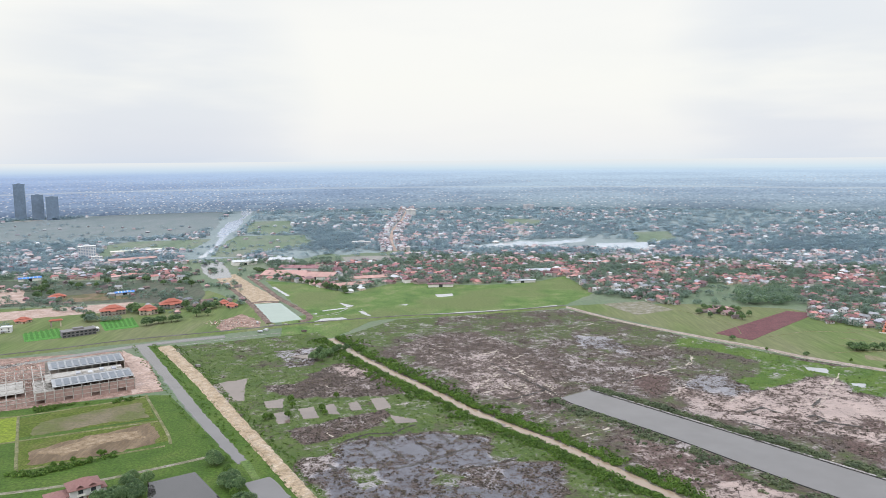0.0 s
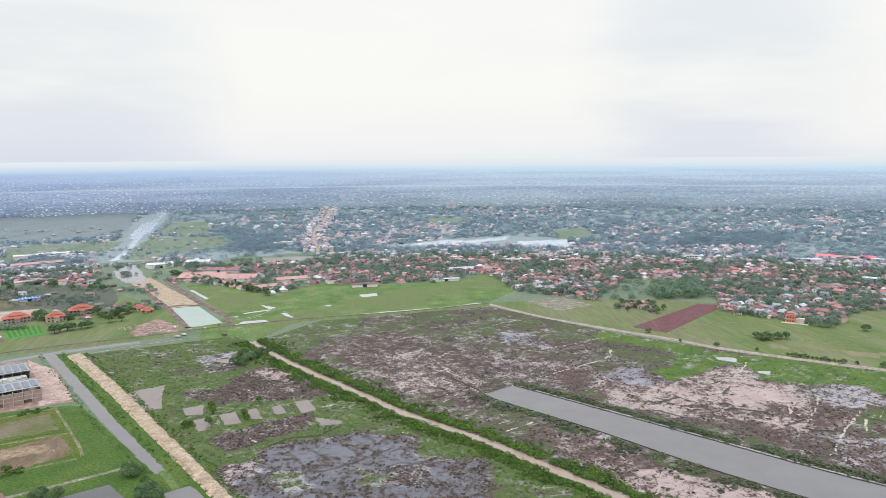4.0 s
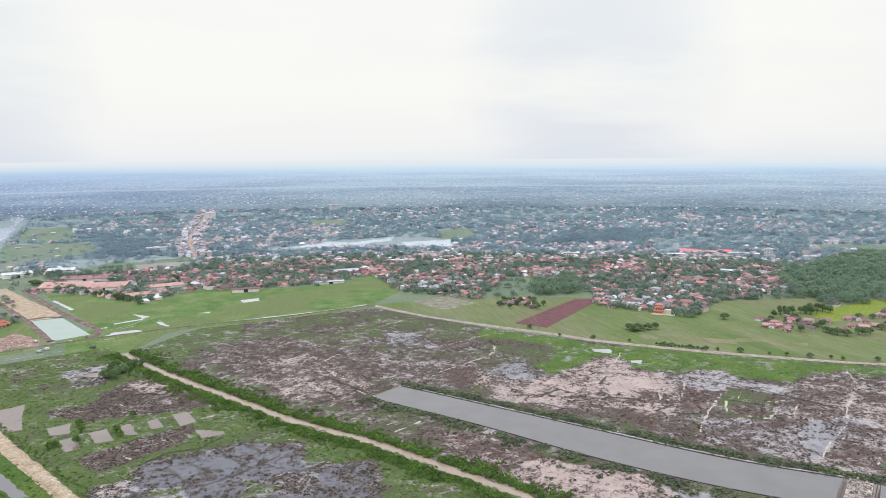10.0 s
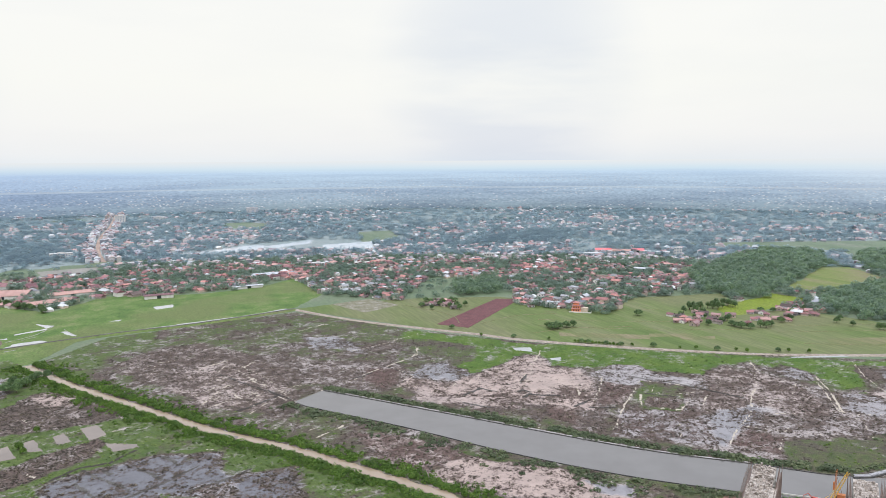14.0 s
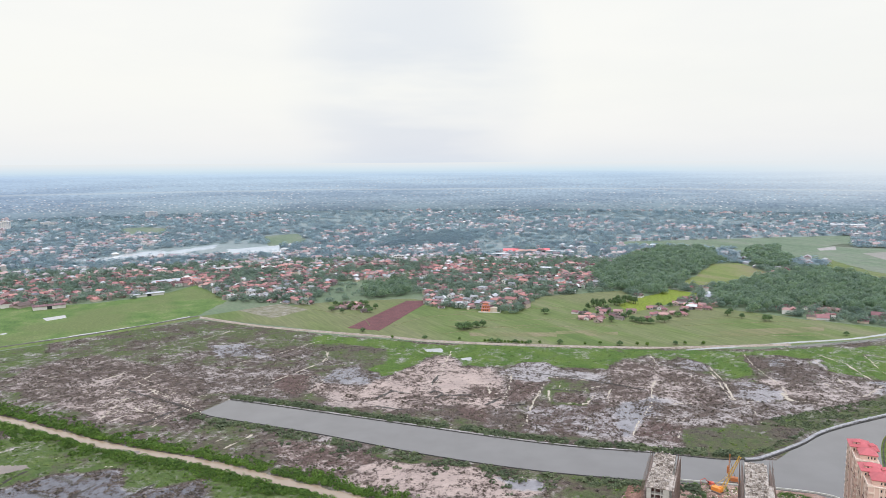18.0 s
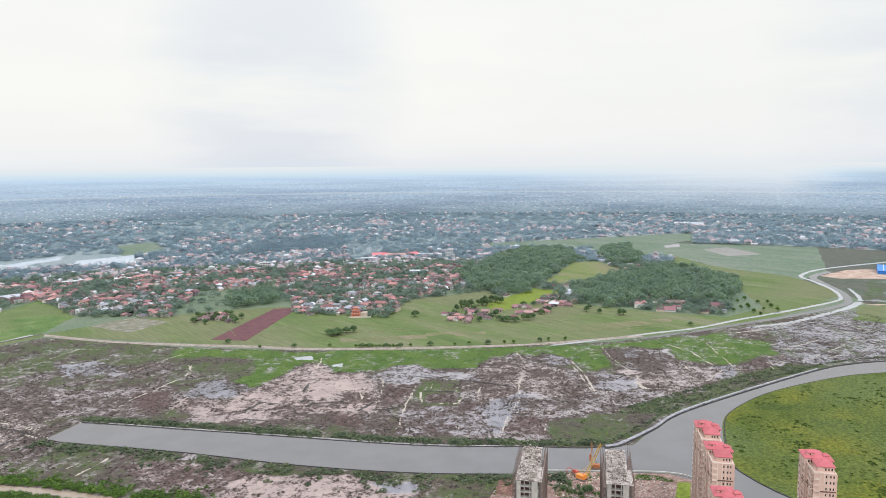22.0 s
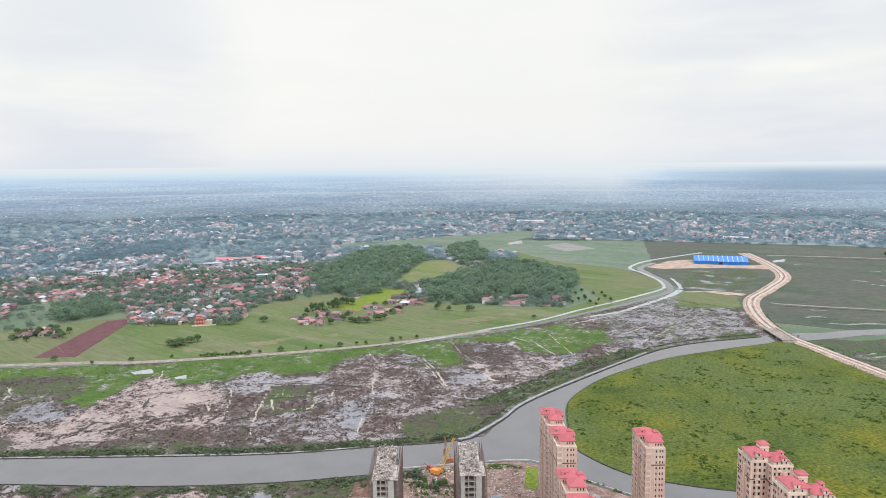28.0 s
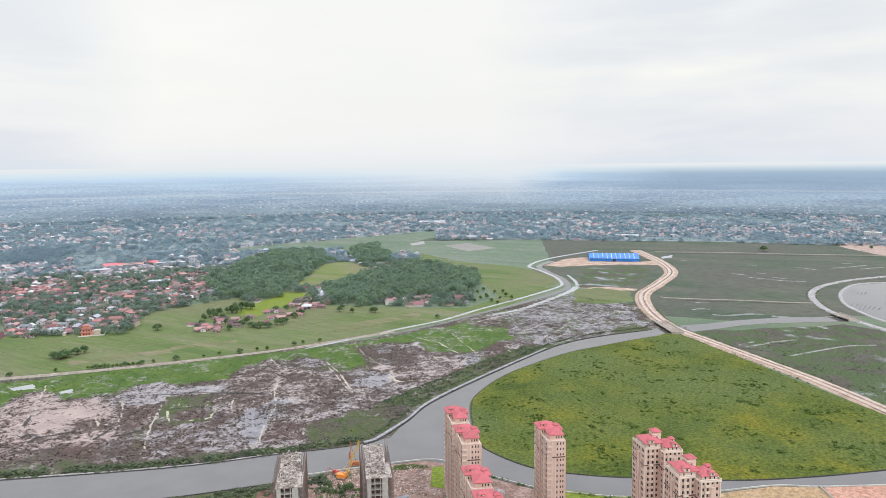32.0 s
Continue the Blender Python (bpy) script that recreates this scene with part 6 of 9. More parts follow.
FAR_ROOFS = [plain("hazed_red_tile", (0.315, 0.215, 0.212), 0.8, 0.15, 2.5, 0.45, per_piece=0.3), plain("hazed_pink_tile", (0.33, 0.275, 0.278), 0.85, 0.15, 2.5, 0.45, per_piece=0.3),
             plain("hazed_maroon_tile", (0.255, 0.195, 0.205), 0.8, 0.15, 2.5, 0.45, per_piece=0.3), plain("hazed_grey_sheet", (0.342, 0.355, 0.375), 0.6, 0.15, 4, 0.45, per_piece=0.3),
             plain("hazed_brown_sheet", (0.296, 0.287, 0.295), 0.75, 0.2, 3, 0.45, per_piece=0.3), plain("hazed_white_sheet", (0.42, 0.43, 0.45), 0.5, 0.1, 4, 0.45, per_piece=0.3)]
M["glass"] = plain("dark_window_glass", (0.03, 0.035, 0.04), 0.15, 0.2, 1.5, spec=0.6)
M["door"] = plain("brown_door_wood", (0.16, 0.09, 0.05), 0.6, 0.2, 0.6)


def gable(bm, x0, y0, x1, y1, z, rise, over=0.6):
    x0, y0, x1, y1 = x0 - over, y0 - over, x1 + over, y1 + over
    ym = (y0 + y1) / 2
    for t in (0, -0.2):
        pass
    p = [(x0, y0, z), (x1, y0, z), (x1, ym, z + rise), (x0, ym, z + rise), (x1, y1, z), (x0, y1, z)]
    up = [bm.verts.new(q) for q in p]
    dn = [bm.verts.new((q[0], q[1], q[2] - 0.2)) for q in p]
    for f in ((0, 1, 2, 3), (3, 2, 4, 5)):
        bm.faces.new([up[i] for i in f])
        bm.faces.new([dn[i] for i in reversed(f)])
    for a, b in ((0, 1), (1, 2), (2, 4), (4, 5), (5, 3), (3, 0)):
        bm.faces.new((up[b], up[a], dn[a], dn[b]))


def window_at(root, x, y, z, w, h, rz=0.0, depth=0.12):
    """A pane in its frame on the face that looks to -y, turned by rz."""
    ob = part("window", boxes((-w / 2, -depth, 0, w / 2, 0.02, h)), M["glass"], root)
    ob.matrix_basis = pose(x, y, z, 0, 0, rz)
    return ob


def make_house(w, d, storeys, wall, roof, style, words):
    root = tagged(new("house"), words, "house")
    h = 3.0 * storeys + 0.4
    bm = boxes((-w / 2, -d / 2, -0.2, w / 2, d / 2, h))
    if style == "gable":
        for x in (-w / 2, w / 2 - 0.25):
            a, b, c = [bm.verts.new(q) for q in ((x, -d / 2, h), (x, d / 2, h), (x, 0, h + d * 0.27))]
            e, f, g = [bm.verts.new((q.co.x + 0.25, q.co.y, q.co.z)) for q in (a, b, c)]
            bm.faces.new((a, c, b)), bm.faces.new((e, f, g)), bm.faces.new((a, e, g, c)), bm.faces.new((c, g, f, b))
    part("wall", bm, wall, root)
    bm = bmesh.new()
    if style == "gable":
        gable(bm, -w / 2, -d / 2, w / 2, d / 2, h, d * 0.29)
    elif style == "hip":
        hip(bm, -w / 2, -d / 2, w / 2, d / 2, h, d * 0.3, 0.8)
    else:
        box(bm, -w / 2 - 0.2, -d / 2 - 0.2, h, w / 2 + 0.2, d / 2 + 0.2, h + 0.25)
        for q in ((-w / 2 - 0.2, -d / 2 - 0.2, w / 2 + 0.2, -d / 2), (-w / 2 - 0.2, d / 2, w / 2 + 0.2, d / 2 + 0.2)):
            box(bm, q[0], q[1], h + 0.25, q[2], q[3], h + 1.0)
    part("roof", bm, roof, root)
    bm = bmesh.new()
    box(bm, -w * 0.42, -d / 2 - 2.4, 2.55, w * 0.05, -d / 2, 2.8)
    for x in (-w * 0.40, w * 0.03):
        box(bm, x - 0.12, -d / 2 - 2.3, -0.1, x + 0.12, -d / 2 - 2.05, 2.55)
    part("porch", bm, roof, root)
    part("door", boxes((-w * 0.2, -d / 2 - 0.1, 0, -w * 0.2 + 1.0, -d / 2 + 0.02, 2.1)), M["door"], root)
    for s in range(storeys):
        window_at(root, w * 0.27, -d / 2, 1.0 + 3.0 * s, 1.6, 1.4)
        window_at(root, -w * 0.33, -d / 2, 1.0 + 3.0 * s, 1.3, 1.4)
        window_at(root, -w / 2, 0, 1.0 + 3.0 * s, 1.5, 1.4, -90)
    return root


def rise_words(wall, roof, storeys):
    return f"{'two-storey' if storeys == 2 else 'single-storey'} {wall} house with a {roof} roof"


HOUSES = []
for w, d, st, wa, ro, sty, words in (
        (10, 8, 1, 0, 0, "hip", rise_words("cream", "terracotta hipped", 1)), (9, 8, 2, 1, 0, "hip", rise_words("white", "terracotta hipped", 2)),
        (11, 7, 1, 0, 1, "gable", rise_words("cream", "faded pink gabled", 1)), (9, 8, 2, 0, 2, "hip", rise_words("cream", "maroon hipped", 2)),
        (12, 7, 1, 2, 4, "gable", rise_words("grey", "rusty brown gabled", 1)), (10, 7, 2, 1, 3, "gable", rise_words("white", "weathered grey gabled", 2)),
        (12, 8, 1, 2, 5, "gable", rise_words("grey", "white sheet gabled", 1)), (12, 10, 2, 1, 5, "flat", "two-storey white flat-roofed house with a parapet"),
        (11, 9, 1, 1, 2, "gable", rise_words("white", "maroon gabled", 1)), (13, 8, 2, 0, 0, "gable", rise_words("cream", "terracotta gabled", 2))):
    HOUSES.append(make_house(w, d, st, WALLS[wa], ROOFS[ro], sty, words))
WEIGHTS = [4, 2, 3, 3, 5, 3, 2, 1, 4, 1]
placed = [False] * len(HOUSES)


def settle(kind, x, y, rz, group="village houses"):
    m = pose(x, y, 0, 0, 0, rz) @ Matrix.Scale(random.uniform(0.78, 1.12), 4)
    if placed[kind]:
        ob = copy_thing(HOUSES[kind], m)
    else:
        ob, placed[kind] = HOUSES[kind], True
        ob.matrix_basis = m
    ob["group"] = group
    return ob


def joined_houses(name, rows, label, coats):
    """Far houses in one mesh. rows: x, y, turn, width, depth, height, wall slot, roof slot."""
    verts, faces, slots = [], [], []
    for x, y, rz, w, d, h, ws, rs in rows:
        c, s, o = math.cos(rz), math.sin(rz), len(verts)
        pts = [(sx * w / 2, sy * d / 2, z) for z in (0, h) for sx, sy in ((-1, -1), (1, -1), (1, 1), (-1, 1))]
        e = 0.5
        pts += [(sx * (w / 2 + e), sy * (d / 2 + e), h - 0.15) for sx, sy in ((-1, -1), (1, -1), (1, 1), (-1, 1))]
        ins = 0.35 * d if rs % 2 else 0.0
        pts += [(-w / 2 - e + ins, 0, h + d * 0.3), (w / 2 + e - ins, 0, h + d * 0.3)]
        verts += [(x + a * c - b * s, y + a * s + b * c, z) for a, b, z in pts]
        for f in ((0, 1, 5, 4), (1, 2, 6, 5), (2, 3, 7, 6), (3, 0, 4, 7)):
            faces.append([o + i for i in f]), slots.append(ws)
        for f in ((8, 9, 13, 12), (9, 10, 13), (10, 11, 12, 13), (11, 8, 12)):
            faces.append([o + i for i in f]), slots.append(3 + rs)
    me = bpy.data.meshes.new(name)
    me.from_pydata(verts, [], faces)
    for m in coats:
        me.materials.append(m)
    me.polygons.foreach_set("material_index", slots)
    return tagged(new(name, me), label, "houses", kind="stuff")


# ---------- where village, wood and open land lie ----------
NEAR = [(-592, 783), (-504, 873), (-353, 919), (-368, 1219), (-299, 1215), (-223, 1172), (-138, 1085), (-73, 1175), (-17, 1155), (116, 1149), (218, 1229), (229, 1054), (320, 969), (472, 943), (461, 865), (499, 825), (543, 763), (641, 850), (783, 825), (717, 716), (792, 678), (842, 553), (882, 475), (1078, 558), (1174, 744), (1459, 924), (1742, 815), (1873, 332), (2015, -253)] + [(1500, -300), (0, -300), (-900, 200)]
DENSE = [
    [(-239, 1379), (-95, 1539), (276, 1562), (562, 1495), (985, 1563), (545, 855), (482, 890), (537, 1043), (434, 1148), (328, 969), (230, 1058), (220, 1242), (118, 1165), (-17, 1161), (-116, 1236)],
    [(694, 1334), (1063, 1122), (838, 884), (641, 850), (557, 789), (464, 876)],
    [(-158, 1623), (-211, 2015), (-176, 2559), (-148, 3412), (-89, 2867), (-106, 2038), (-69, 1616)],
    [(-945, 1421), (-751, 1509), (-558, 1570), (-369, 1511), (-239, 1379), (-325, 1369), (-426, 1193), (-809, 1214)],
    [(1224, 1365), (1738, 1388), (2462, 1611), (2860, 1624), (2095, 1083), (1751, 941), (1479, 1182)],
    [(1861, 700), (2183, -146), (2733, -181), (2164, 815)],
    [(2092, 53), (2093, -141), (2529, -168), (2441, 33)],
]
WOODS = [[(906, 758), (990, 775), (1137, 802), (1243, 776), (1219, 701), (1170, 614), (1078, 558), (955, 516), (896, 594), (841, 605), (807, 615), (820, 674)],
         [(957, 1052), (1233, 1183), (1317, 1124), (1197, 971), (1093, 931), (911, 829), (789, 754), (763, 838), (871, 1009)], [(1298, 1028), (1433, 1081), (1469, 1055), (1305, 896), (1171, 826), (1186, 893)],
         [(442, 1057), (548, 1100), (481, 962), (409, 958)], [(-180, 1645), (-206, 1894), (-421, 2247), (-277, 1600)], [(949, 1801), (1124, 1787), (955, 1515), (639, 1537)]]
STREET = [(-98, 1588), (-123, 1819), (-135, 2127), (-128, 2479), (-134, 3081)]
OPEN = [[(-110, 1579), (-141, 1821), (-154, 2128), (-148, 2481), (-157, 3160), (-117, 3155), (-106, 2430), (-116, 2107), (-106, 1818), (-82, 1577)], [(-491, 1394), (-574, 1673), (-714, 2274), (-913, 3341), (-826, 3330), (-627, 2370), (-539, 1852), (-446, 1391)]] + [pts for nm, pts, _ in FIELDS if nm not in ("open_plain", "marsh_field")] + [[(29, 1663), (114, 1699), (194, 1783), (376, 1842), (516, 1745), (468, 1563), (232, 1654), (108, 1618)], [(-596, 886), (-456, 985), (-240, 1120), (-216, 1044), (-421, 908), (-566, 840)],
        [(-298, 1297), (-268, 1358), (-178, 1251), (-201, 1154)], [(-180, 1137), (-99, 1260), (-90, 1204), (-158, 1106)], [(-200, 1500), (-94, 1520), (-99, 1409), (-200, 1415)],
        [(-849, 1236), (-447, 1221), (-434, 1269), (-329, 1250), (-251, 978), (-320, 927), (-598, 863)], [(-611, 1680), (-516, 1813), (-326, 1219), (-450, 1258)], [(-398, 1391), (-340, 1402), (-294, 1247), (-349, 1251)]]
turns = [radians(a) for a in (25, 35, 40, 115, 125, 130)]
near_houses, far_rows, tree_rows = [], [], []
GREY_RED = (0, 0, 0, 1, 1, 2, 2, 2, 3, 4, 4, 4, 5)


def hut(x, y, small=7.0, large=14.0, wall=(0, 1, 1, 2, 2), roof=GREY_RED):
    w = random.uniform(small, large)
    return (x, y, random.choice(turns) + random.uniform(-0.25, 0.25), w, w * random.uniform(0.6, 0.85), random.choice((2.8, 3.0, 3.2, 3.4, 6.0, 6.2)), random.choice(wall), random.choice(roof))


r = 860.0
while r < 3030:
    step = max(9.6, 0.0082 * r)
    az = 37.0 + random.random()
    while az > -96:
        rr, aa = r + random.uniform(-0.9, 0.9) * step, az + math.degrees(random.uniform(-0.8, 0.8) * step / r)
        az -= math.degrees(step / r)
        x, y = at_polar(aa, rr)
        grove = any(inside(x, y, p) for p in WOODS[:3])
        if not grove and (inside(x, y, NEAR) or any(inside(x, y, p) for p in OPEN)):
            continue
        dense, wood = any(inside(x, y, p) for p in DENSE), any(inside(x, y, p) for p in WOODS)
        drift = noise.noise((x / 420, y / 420, 2.0))
        knot = noise.noise((x / 90, y / 90, 7.0)) + 0.5 * noise.noise((x / 36, y / 36, 8.0))
        roll = random.random()
        if wood and roll < 0.94:
            tree_rows.append((x, y, 0, step * random.uniform(0.7, 1.5), random.uniform(7, 15)))
        elif dense and roll < 0.40 + 0.8 * knot:
            if random.random() < 0.55:
                tree_rows.append((x + random.uniform(-10, 10), y + random.uniform(-10, 10), 0, random.uniform(3, 8), random.uniform(3, 8)))
            if rr < 1180:
                near_houses.append((rr, x, y))
                if random.random() < 0.5:
                    far_rows.append(hut(x + random.uniform(-13, 13), y + random.uniform(-13, 13), 4, 8))
            else:
                for _ in range(2 if rr < 1420 else 1):
                    far_rows.append(hut(x + random.uniform(-.6, .6) * step, y + random.uniform(-.6, .6) * step, 5, 13))
        elif dense:
            tree_rows.append((x, y, 0, random.uniform(0.6, 1.5) * step, random.uniform(4, 12)))
        elif drift > 0.26 and roll < (0.8 if rr < 1600 else 0.45):
            continue
        elif drift < -0.02 and knot > 0.12 and roll < 0.62:
            far_rows.append(hut(x + random.uniform(-.6, .6) * step, y + random.uniform(-.6, .6) * step, 7, 15, (0, 0, 1), (0, 1, 1, 1, 2, 2, 3, 4)))
        elif roll < 0.10:
            far_rows.append(hut(x, y, 8, 18, (0, 0, 1), (1, 1, 2, 2, 3, 4, 5)))
        elif roll < 0.90:
            tree_rows.append((x, y, 0, step * random.uniform(0.6, 1.5), random.uniform(4, 12)))
    r += step
# scrub, garden trees and shacks in the open land of the west
for pts, number, lo, hi in (([(-841, 1224), (-445, 1215), (-342, 1192), (-272, 998), (-325, 941), (-664, 960)], 520, 4, 9), ([(-1612, 2371), (-801, 2368), (-543, 1675), (-1119, 1638)], 130, 7, 16), ([(-611, 1680), (-502, 1762), (-339, 1250), (-450, 1258)], 130, 5, 11), ([(-644, 2269), (-370, 2342), (-263, 1651), (-459, 1566)], 80, 6, 14)):
    xs, ys = [q[0] for q in pts], [q[1] for q in pts]
    for k in range(number * 3):
        x, y = random.uniform(min(xs), max(xs)), random.uniform(min(ys), max(ys))
        if number and inside(x, y, pts) and noise.noise((x / 70, y / 70, 11.0)) > -0.05:
            number -= 1
            if number % 9 == 0:
                far_rows.append((x, y, random.choice(turns), random.uniform(6, 12), random.uniform(5, 8), 3.0, random.choice((0, 2, 2)), random.choice((1, 2, 3, 4, 4))))
            else:
                tree_rows.append((x, y, 0, random.uniform(lo, hi), random.uniform(3, 7)))
near_houses.sort()
for k, (rr, x, y) in enumerate(near_houses):
    kind = random.choices(range(len(HOUSES)), WEIGHTS)[0]
    if k < 270:
        settle(kind, x, y, random.choice((25, 35, 40, 115, -55, -60)) + random.uniform(-6, 6))
    else:
        far_rows.append((x, y, random.choice(turns), random.uniform(9, 14), random.uniform(7, 10), random.choice((3.4, 6.4)), random.choice((0, 1, 2)), random.choice((0, 0, 1, 1, 2, 2, 3, 4, 5))))
# shop houses in rows along the town street
line = curve_through(STREET, False, 13.0)
for i, p in enumerate(line[:-1]):
    d = (line[i + 1] - p).normalized()
    for sg in (-1, 1):
        for deep in (13, 25):
            if random.random() < 0.3:
                continue
            q = p + Vector((-d.y, d.x)) * sg * (deep + random.uniform(-4, 4))
            far_rows.append((q.x, q.y, math.atan2(d.y, d.x) + random.uniform(-0.1, 0.1), random.uniform(9, 13), random.uniform(8, 12), random.choice((3.4, 6.4, 6.4, 9.6)), random.choice((0, 0, 1, 2)), random.choice((0, 1, 1, 1, 2, 2, 3, 4, 5))))
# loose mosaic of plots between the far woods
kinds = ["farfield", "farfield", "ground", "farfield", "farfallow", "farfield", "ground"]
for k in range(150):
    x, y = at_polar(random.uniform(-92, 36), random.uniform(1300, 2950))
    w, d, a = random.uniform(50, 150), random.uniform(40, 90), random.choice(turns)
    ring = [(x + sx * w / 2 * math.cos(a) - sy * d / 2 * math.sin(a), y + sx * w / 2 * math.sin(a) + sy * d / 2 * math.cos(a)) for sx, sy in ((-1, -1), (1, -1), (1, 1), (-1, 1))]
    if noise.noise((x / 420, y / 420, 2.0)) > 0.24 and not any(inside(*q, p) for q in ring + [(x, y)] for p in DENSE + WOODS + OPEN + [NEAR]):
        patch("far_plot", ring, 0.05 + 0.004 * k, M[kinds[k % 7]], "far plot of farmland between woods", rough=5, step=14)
joined_houses("village_houses", [q for q in far_rows if math.hypot(q[0], q[1]) < 1420], "countless village houses with red, maroon, grey and white roofs", WALLS + ROOFS)
joined_houses("far_houses", [q for q in far_rows if math.hypot(q[0], q[1]) >= 1420], "countless far houses with haze-paled red, pink, grey and white roofs", FAR_WALLS + FAR_ROOFS)
tree_rows.sort(key=lambda q: q[0] ** 2 + q[1] ** 2)
def in_grove(q):
    return any(inside(q[0], q[1], p) for p in WOODS[:4])


grove_rows = [(x, y, z, w * 1.15, h * 1.1) for x, y, z, w, h in tree_rows if in_grove((x, y))]
tree_rows = [q for q in tree_rows if not in_grove(q)]
# grove green lifted above the near crowns to suggest haze
M["groveleaf"] = islands("grove_foliage", [(0.0, (0.108, 0.182, 0.112)), (0.35, (0.150, 0.236, 0.138)), (0.7, (0.194, 0.286, 0.162)), (1.0, (0.262, 0.352, 0.205))], 0.7, 0.8, 0.6, 0.2)
stuff("grove_trees", grove_rows, M["groveleaf"], "dense green broadleaf trees of the groves by the fields", "trees", 150, 0.065, lift=0.06, tilt=0.8)
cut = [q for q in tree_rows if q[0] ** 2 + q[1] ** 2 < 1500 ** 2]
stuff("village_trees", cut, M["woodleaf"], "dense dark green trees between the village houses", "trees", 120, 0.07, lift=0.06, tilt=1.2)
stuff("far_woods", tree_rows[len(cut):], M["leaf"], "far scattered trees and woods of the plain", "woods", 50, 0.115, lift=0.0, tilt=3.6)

# ---------- apartment towers by the river ----------
M["salmon"] = plain("salmon_render", (0.58, 0.415, 0.345), 0.85, 0.07, 4)
M["creamtrim"] = plain("cream_trim", (0.66, 0.54, 0.46), 0.8, 0.07, 3)
M["tile"] = plain("pink_roof_tile", (0.43, 0.112, 0.125), 0.75, 0.10, 2)
M["belt"] = plain("dark_belt_and_bay_shade", (0.14, 0.08, 0.07), 0.8, 0.1, 2)
M["concrete"] = plain("raw_concrete", (0.36, 0.34, 0.31), 0.95, 0.18, 2.5)
M["rawslab"] = earth("pale_blotched_slab", (0.17, 0.135, 0.10), (0.50, 0.43, 0.34), (0.68, 0.61, 0.50), 2.6, 0.8, 0.0)
M["steel"] = plain("rusty_scaffold_steel", (0.20, 0.15, 0.13), 0.7, 0.2, 1, metal=0.3)
M["orange"] = plain("orange_machine_paint", (0.70, 0.24, 0.05), 0.5, 0.12, 1.5)
M["yellowpaint"] = plain("yellow_machine_paint", (0.66, 0.40, 0.06), 0.5, 0.12, 1.5)
M["rustpaint"] = plain("rusty_orange_paint", (0.36, 0.13, 0.05), 0.7, 0.2, 1.5)
STOREY, AXIS = 3.0, -51.0
pane_small = boxes((-0.34, -0.10, 0, 0.34, 0.03, 1.15))
pane_wide = boxes((-0.52, -0.10, 0, 0.52, 0.03, 1.35))
pane_mesh = {}
for nm, bmx in (("small", pane_small), ("wide", pane_wide)):
    me = bpy.data.meshes.new("window")
    bmx.to_mesh(me)
    bmx.free()
    me.materials.append(M["glass"])
    pane_mesh[nm] = me
bmx = boxes((-1.5, -1.0, 0, 1.5, 0.0, 0.15), (-1.5, -1.0, 0.15, -1.4, 0, 1.0), (1.4, -1.0, 0.15, 1.5, 0, 1.0), (-1.4, -1.0, 0.15, 1.4, -0.9, 1.0))
balcony_mesh = bpy.data.meshes.new("balcony")
bmx.to_mesh(balcony_mesh)
bmx.free()
balcony_mesh.materials.append(M["creamtrim"])


def fitted(name, me, root, x, y, z, rz):
    ob = new(name, me)
    ob.parent = root
    ob.matrix_basis = pose(x, y, z, 0, 0, rz)
    return ob


def pane_rows(root, kind, face, fixed, spots, floors, base=1.0):
    """Windows, floor by floor, on one face: 'f' looks to -y, 'l' to -x, 'r' to +x."""
    for k in floors:
        for s in spots:
            x, y, rz = {"f": (s, fixed, 0), "l": (fixed, s, -90), "r": (fixed, s, 90)}[face]
            fitted("window", pane_mesh[kind], root, x, y, STOREY * k + base, rz)


def dormer(root, x0, y0, x1, y1, z0, z1, mat):
    """Small roof-top room with a hipped roof and one window."""
    room = part("dormer", boxes((x0, y0, z0, x1, y1, z1)), mat, root)
    bm = bmesh.new()
    hip(bm, x0, y0, x1, y1, z1, 0.9, 0.4)
    part("dormer_roof", bm, M["tile"], room)
    fitted("window", pane_mesh["small"], room, (x0 + x1) / 2, y0, z0 + 0.5, 0)


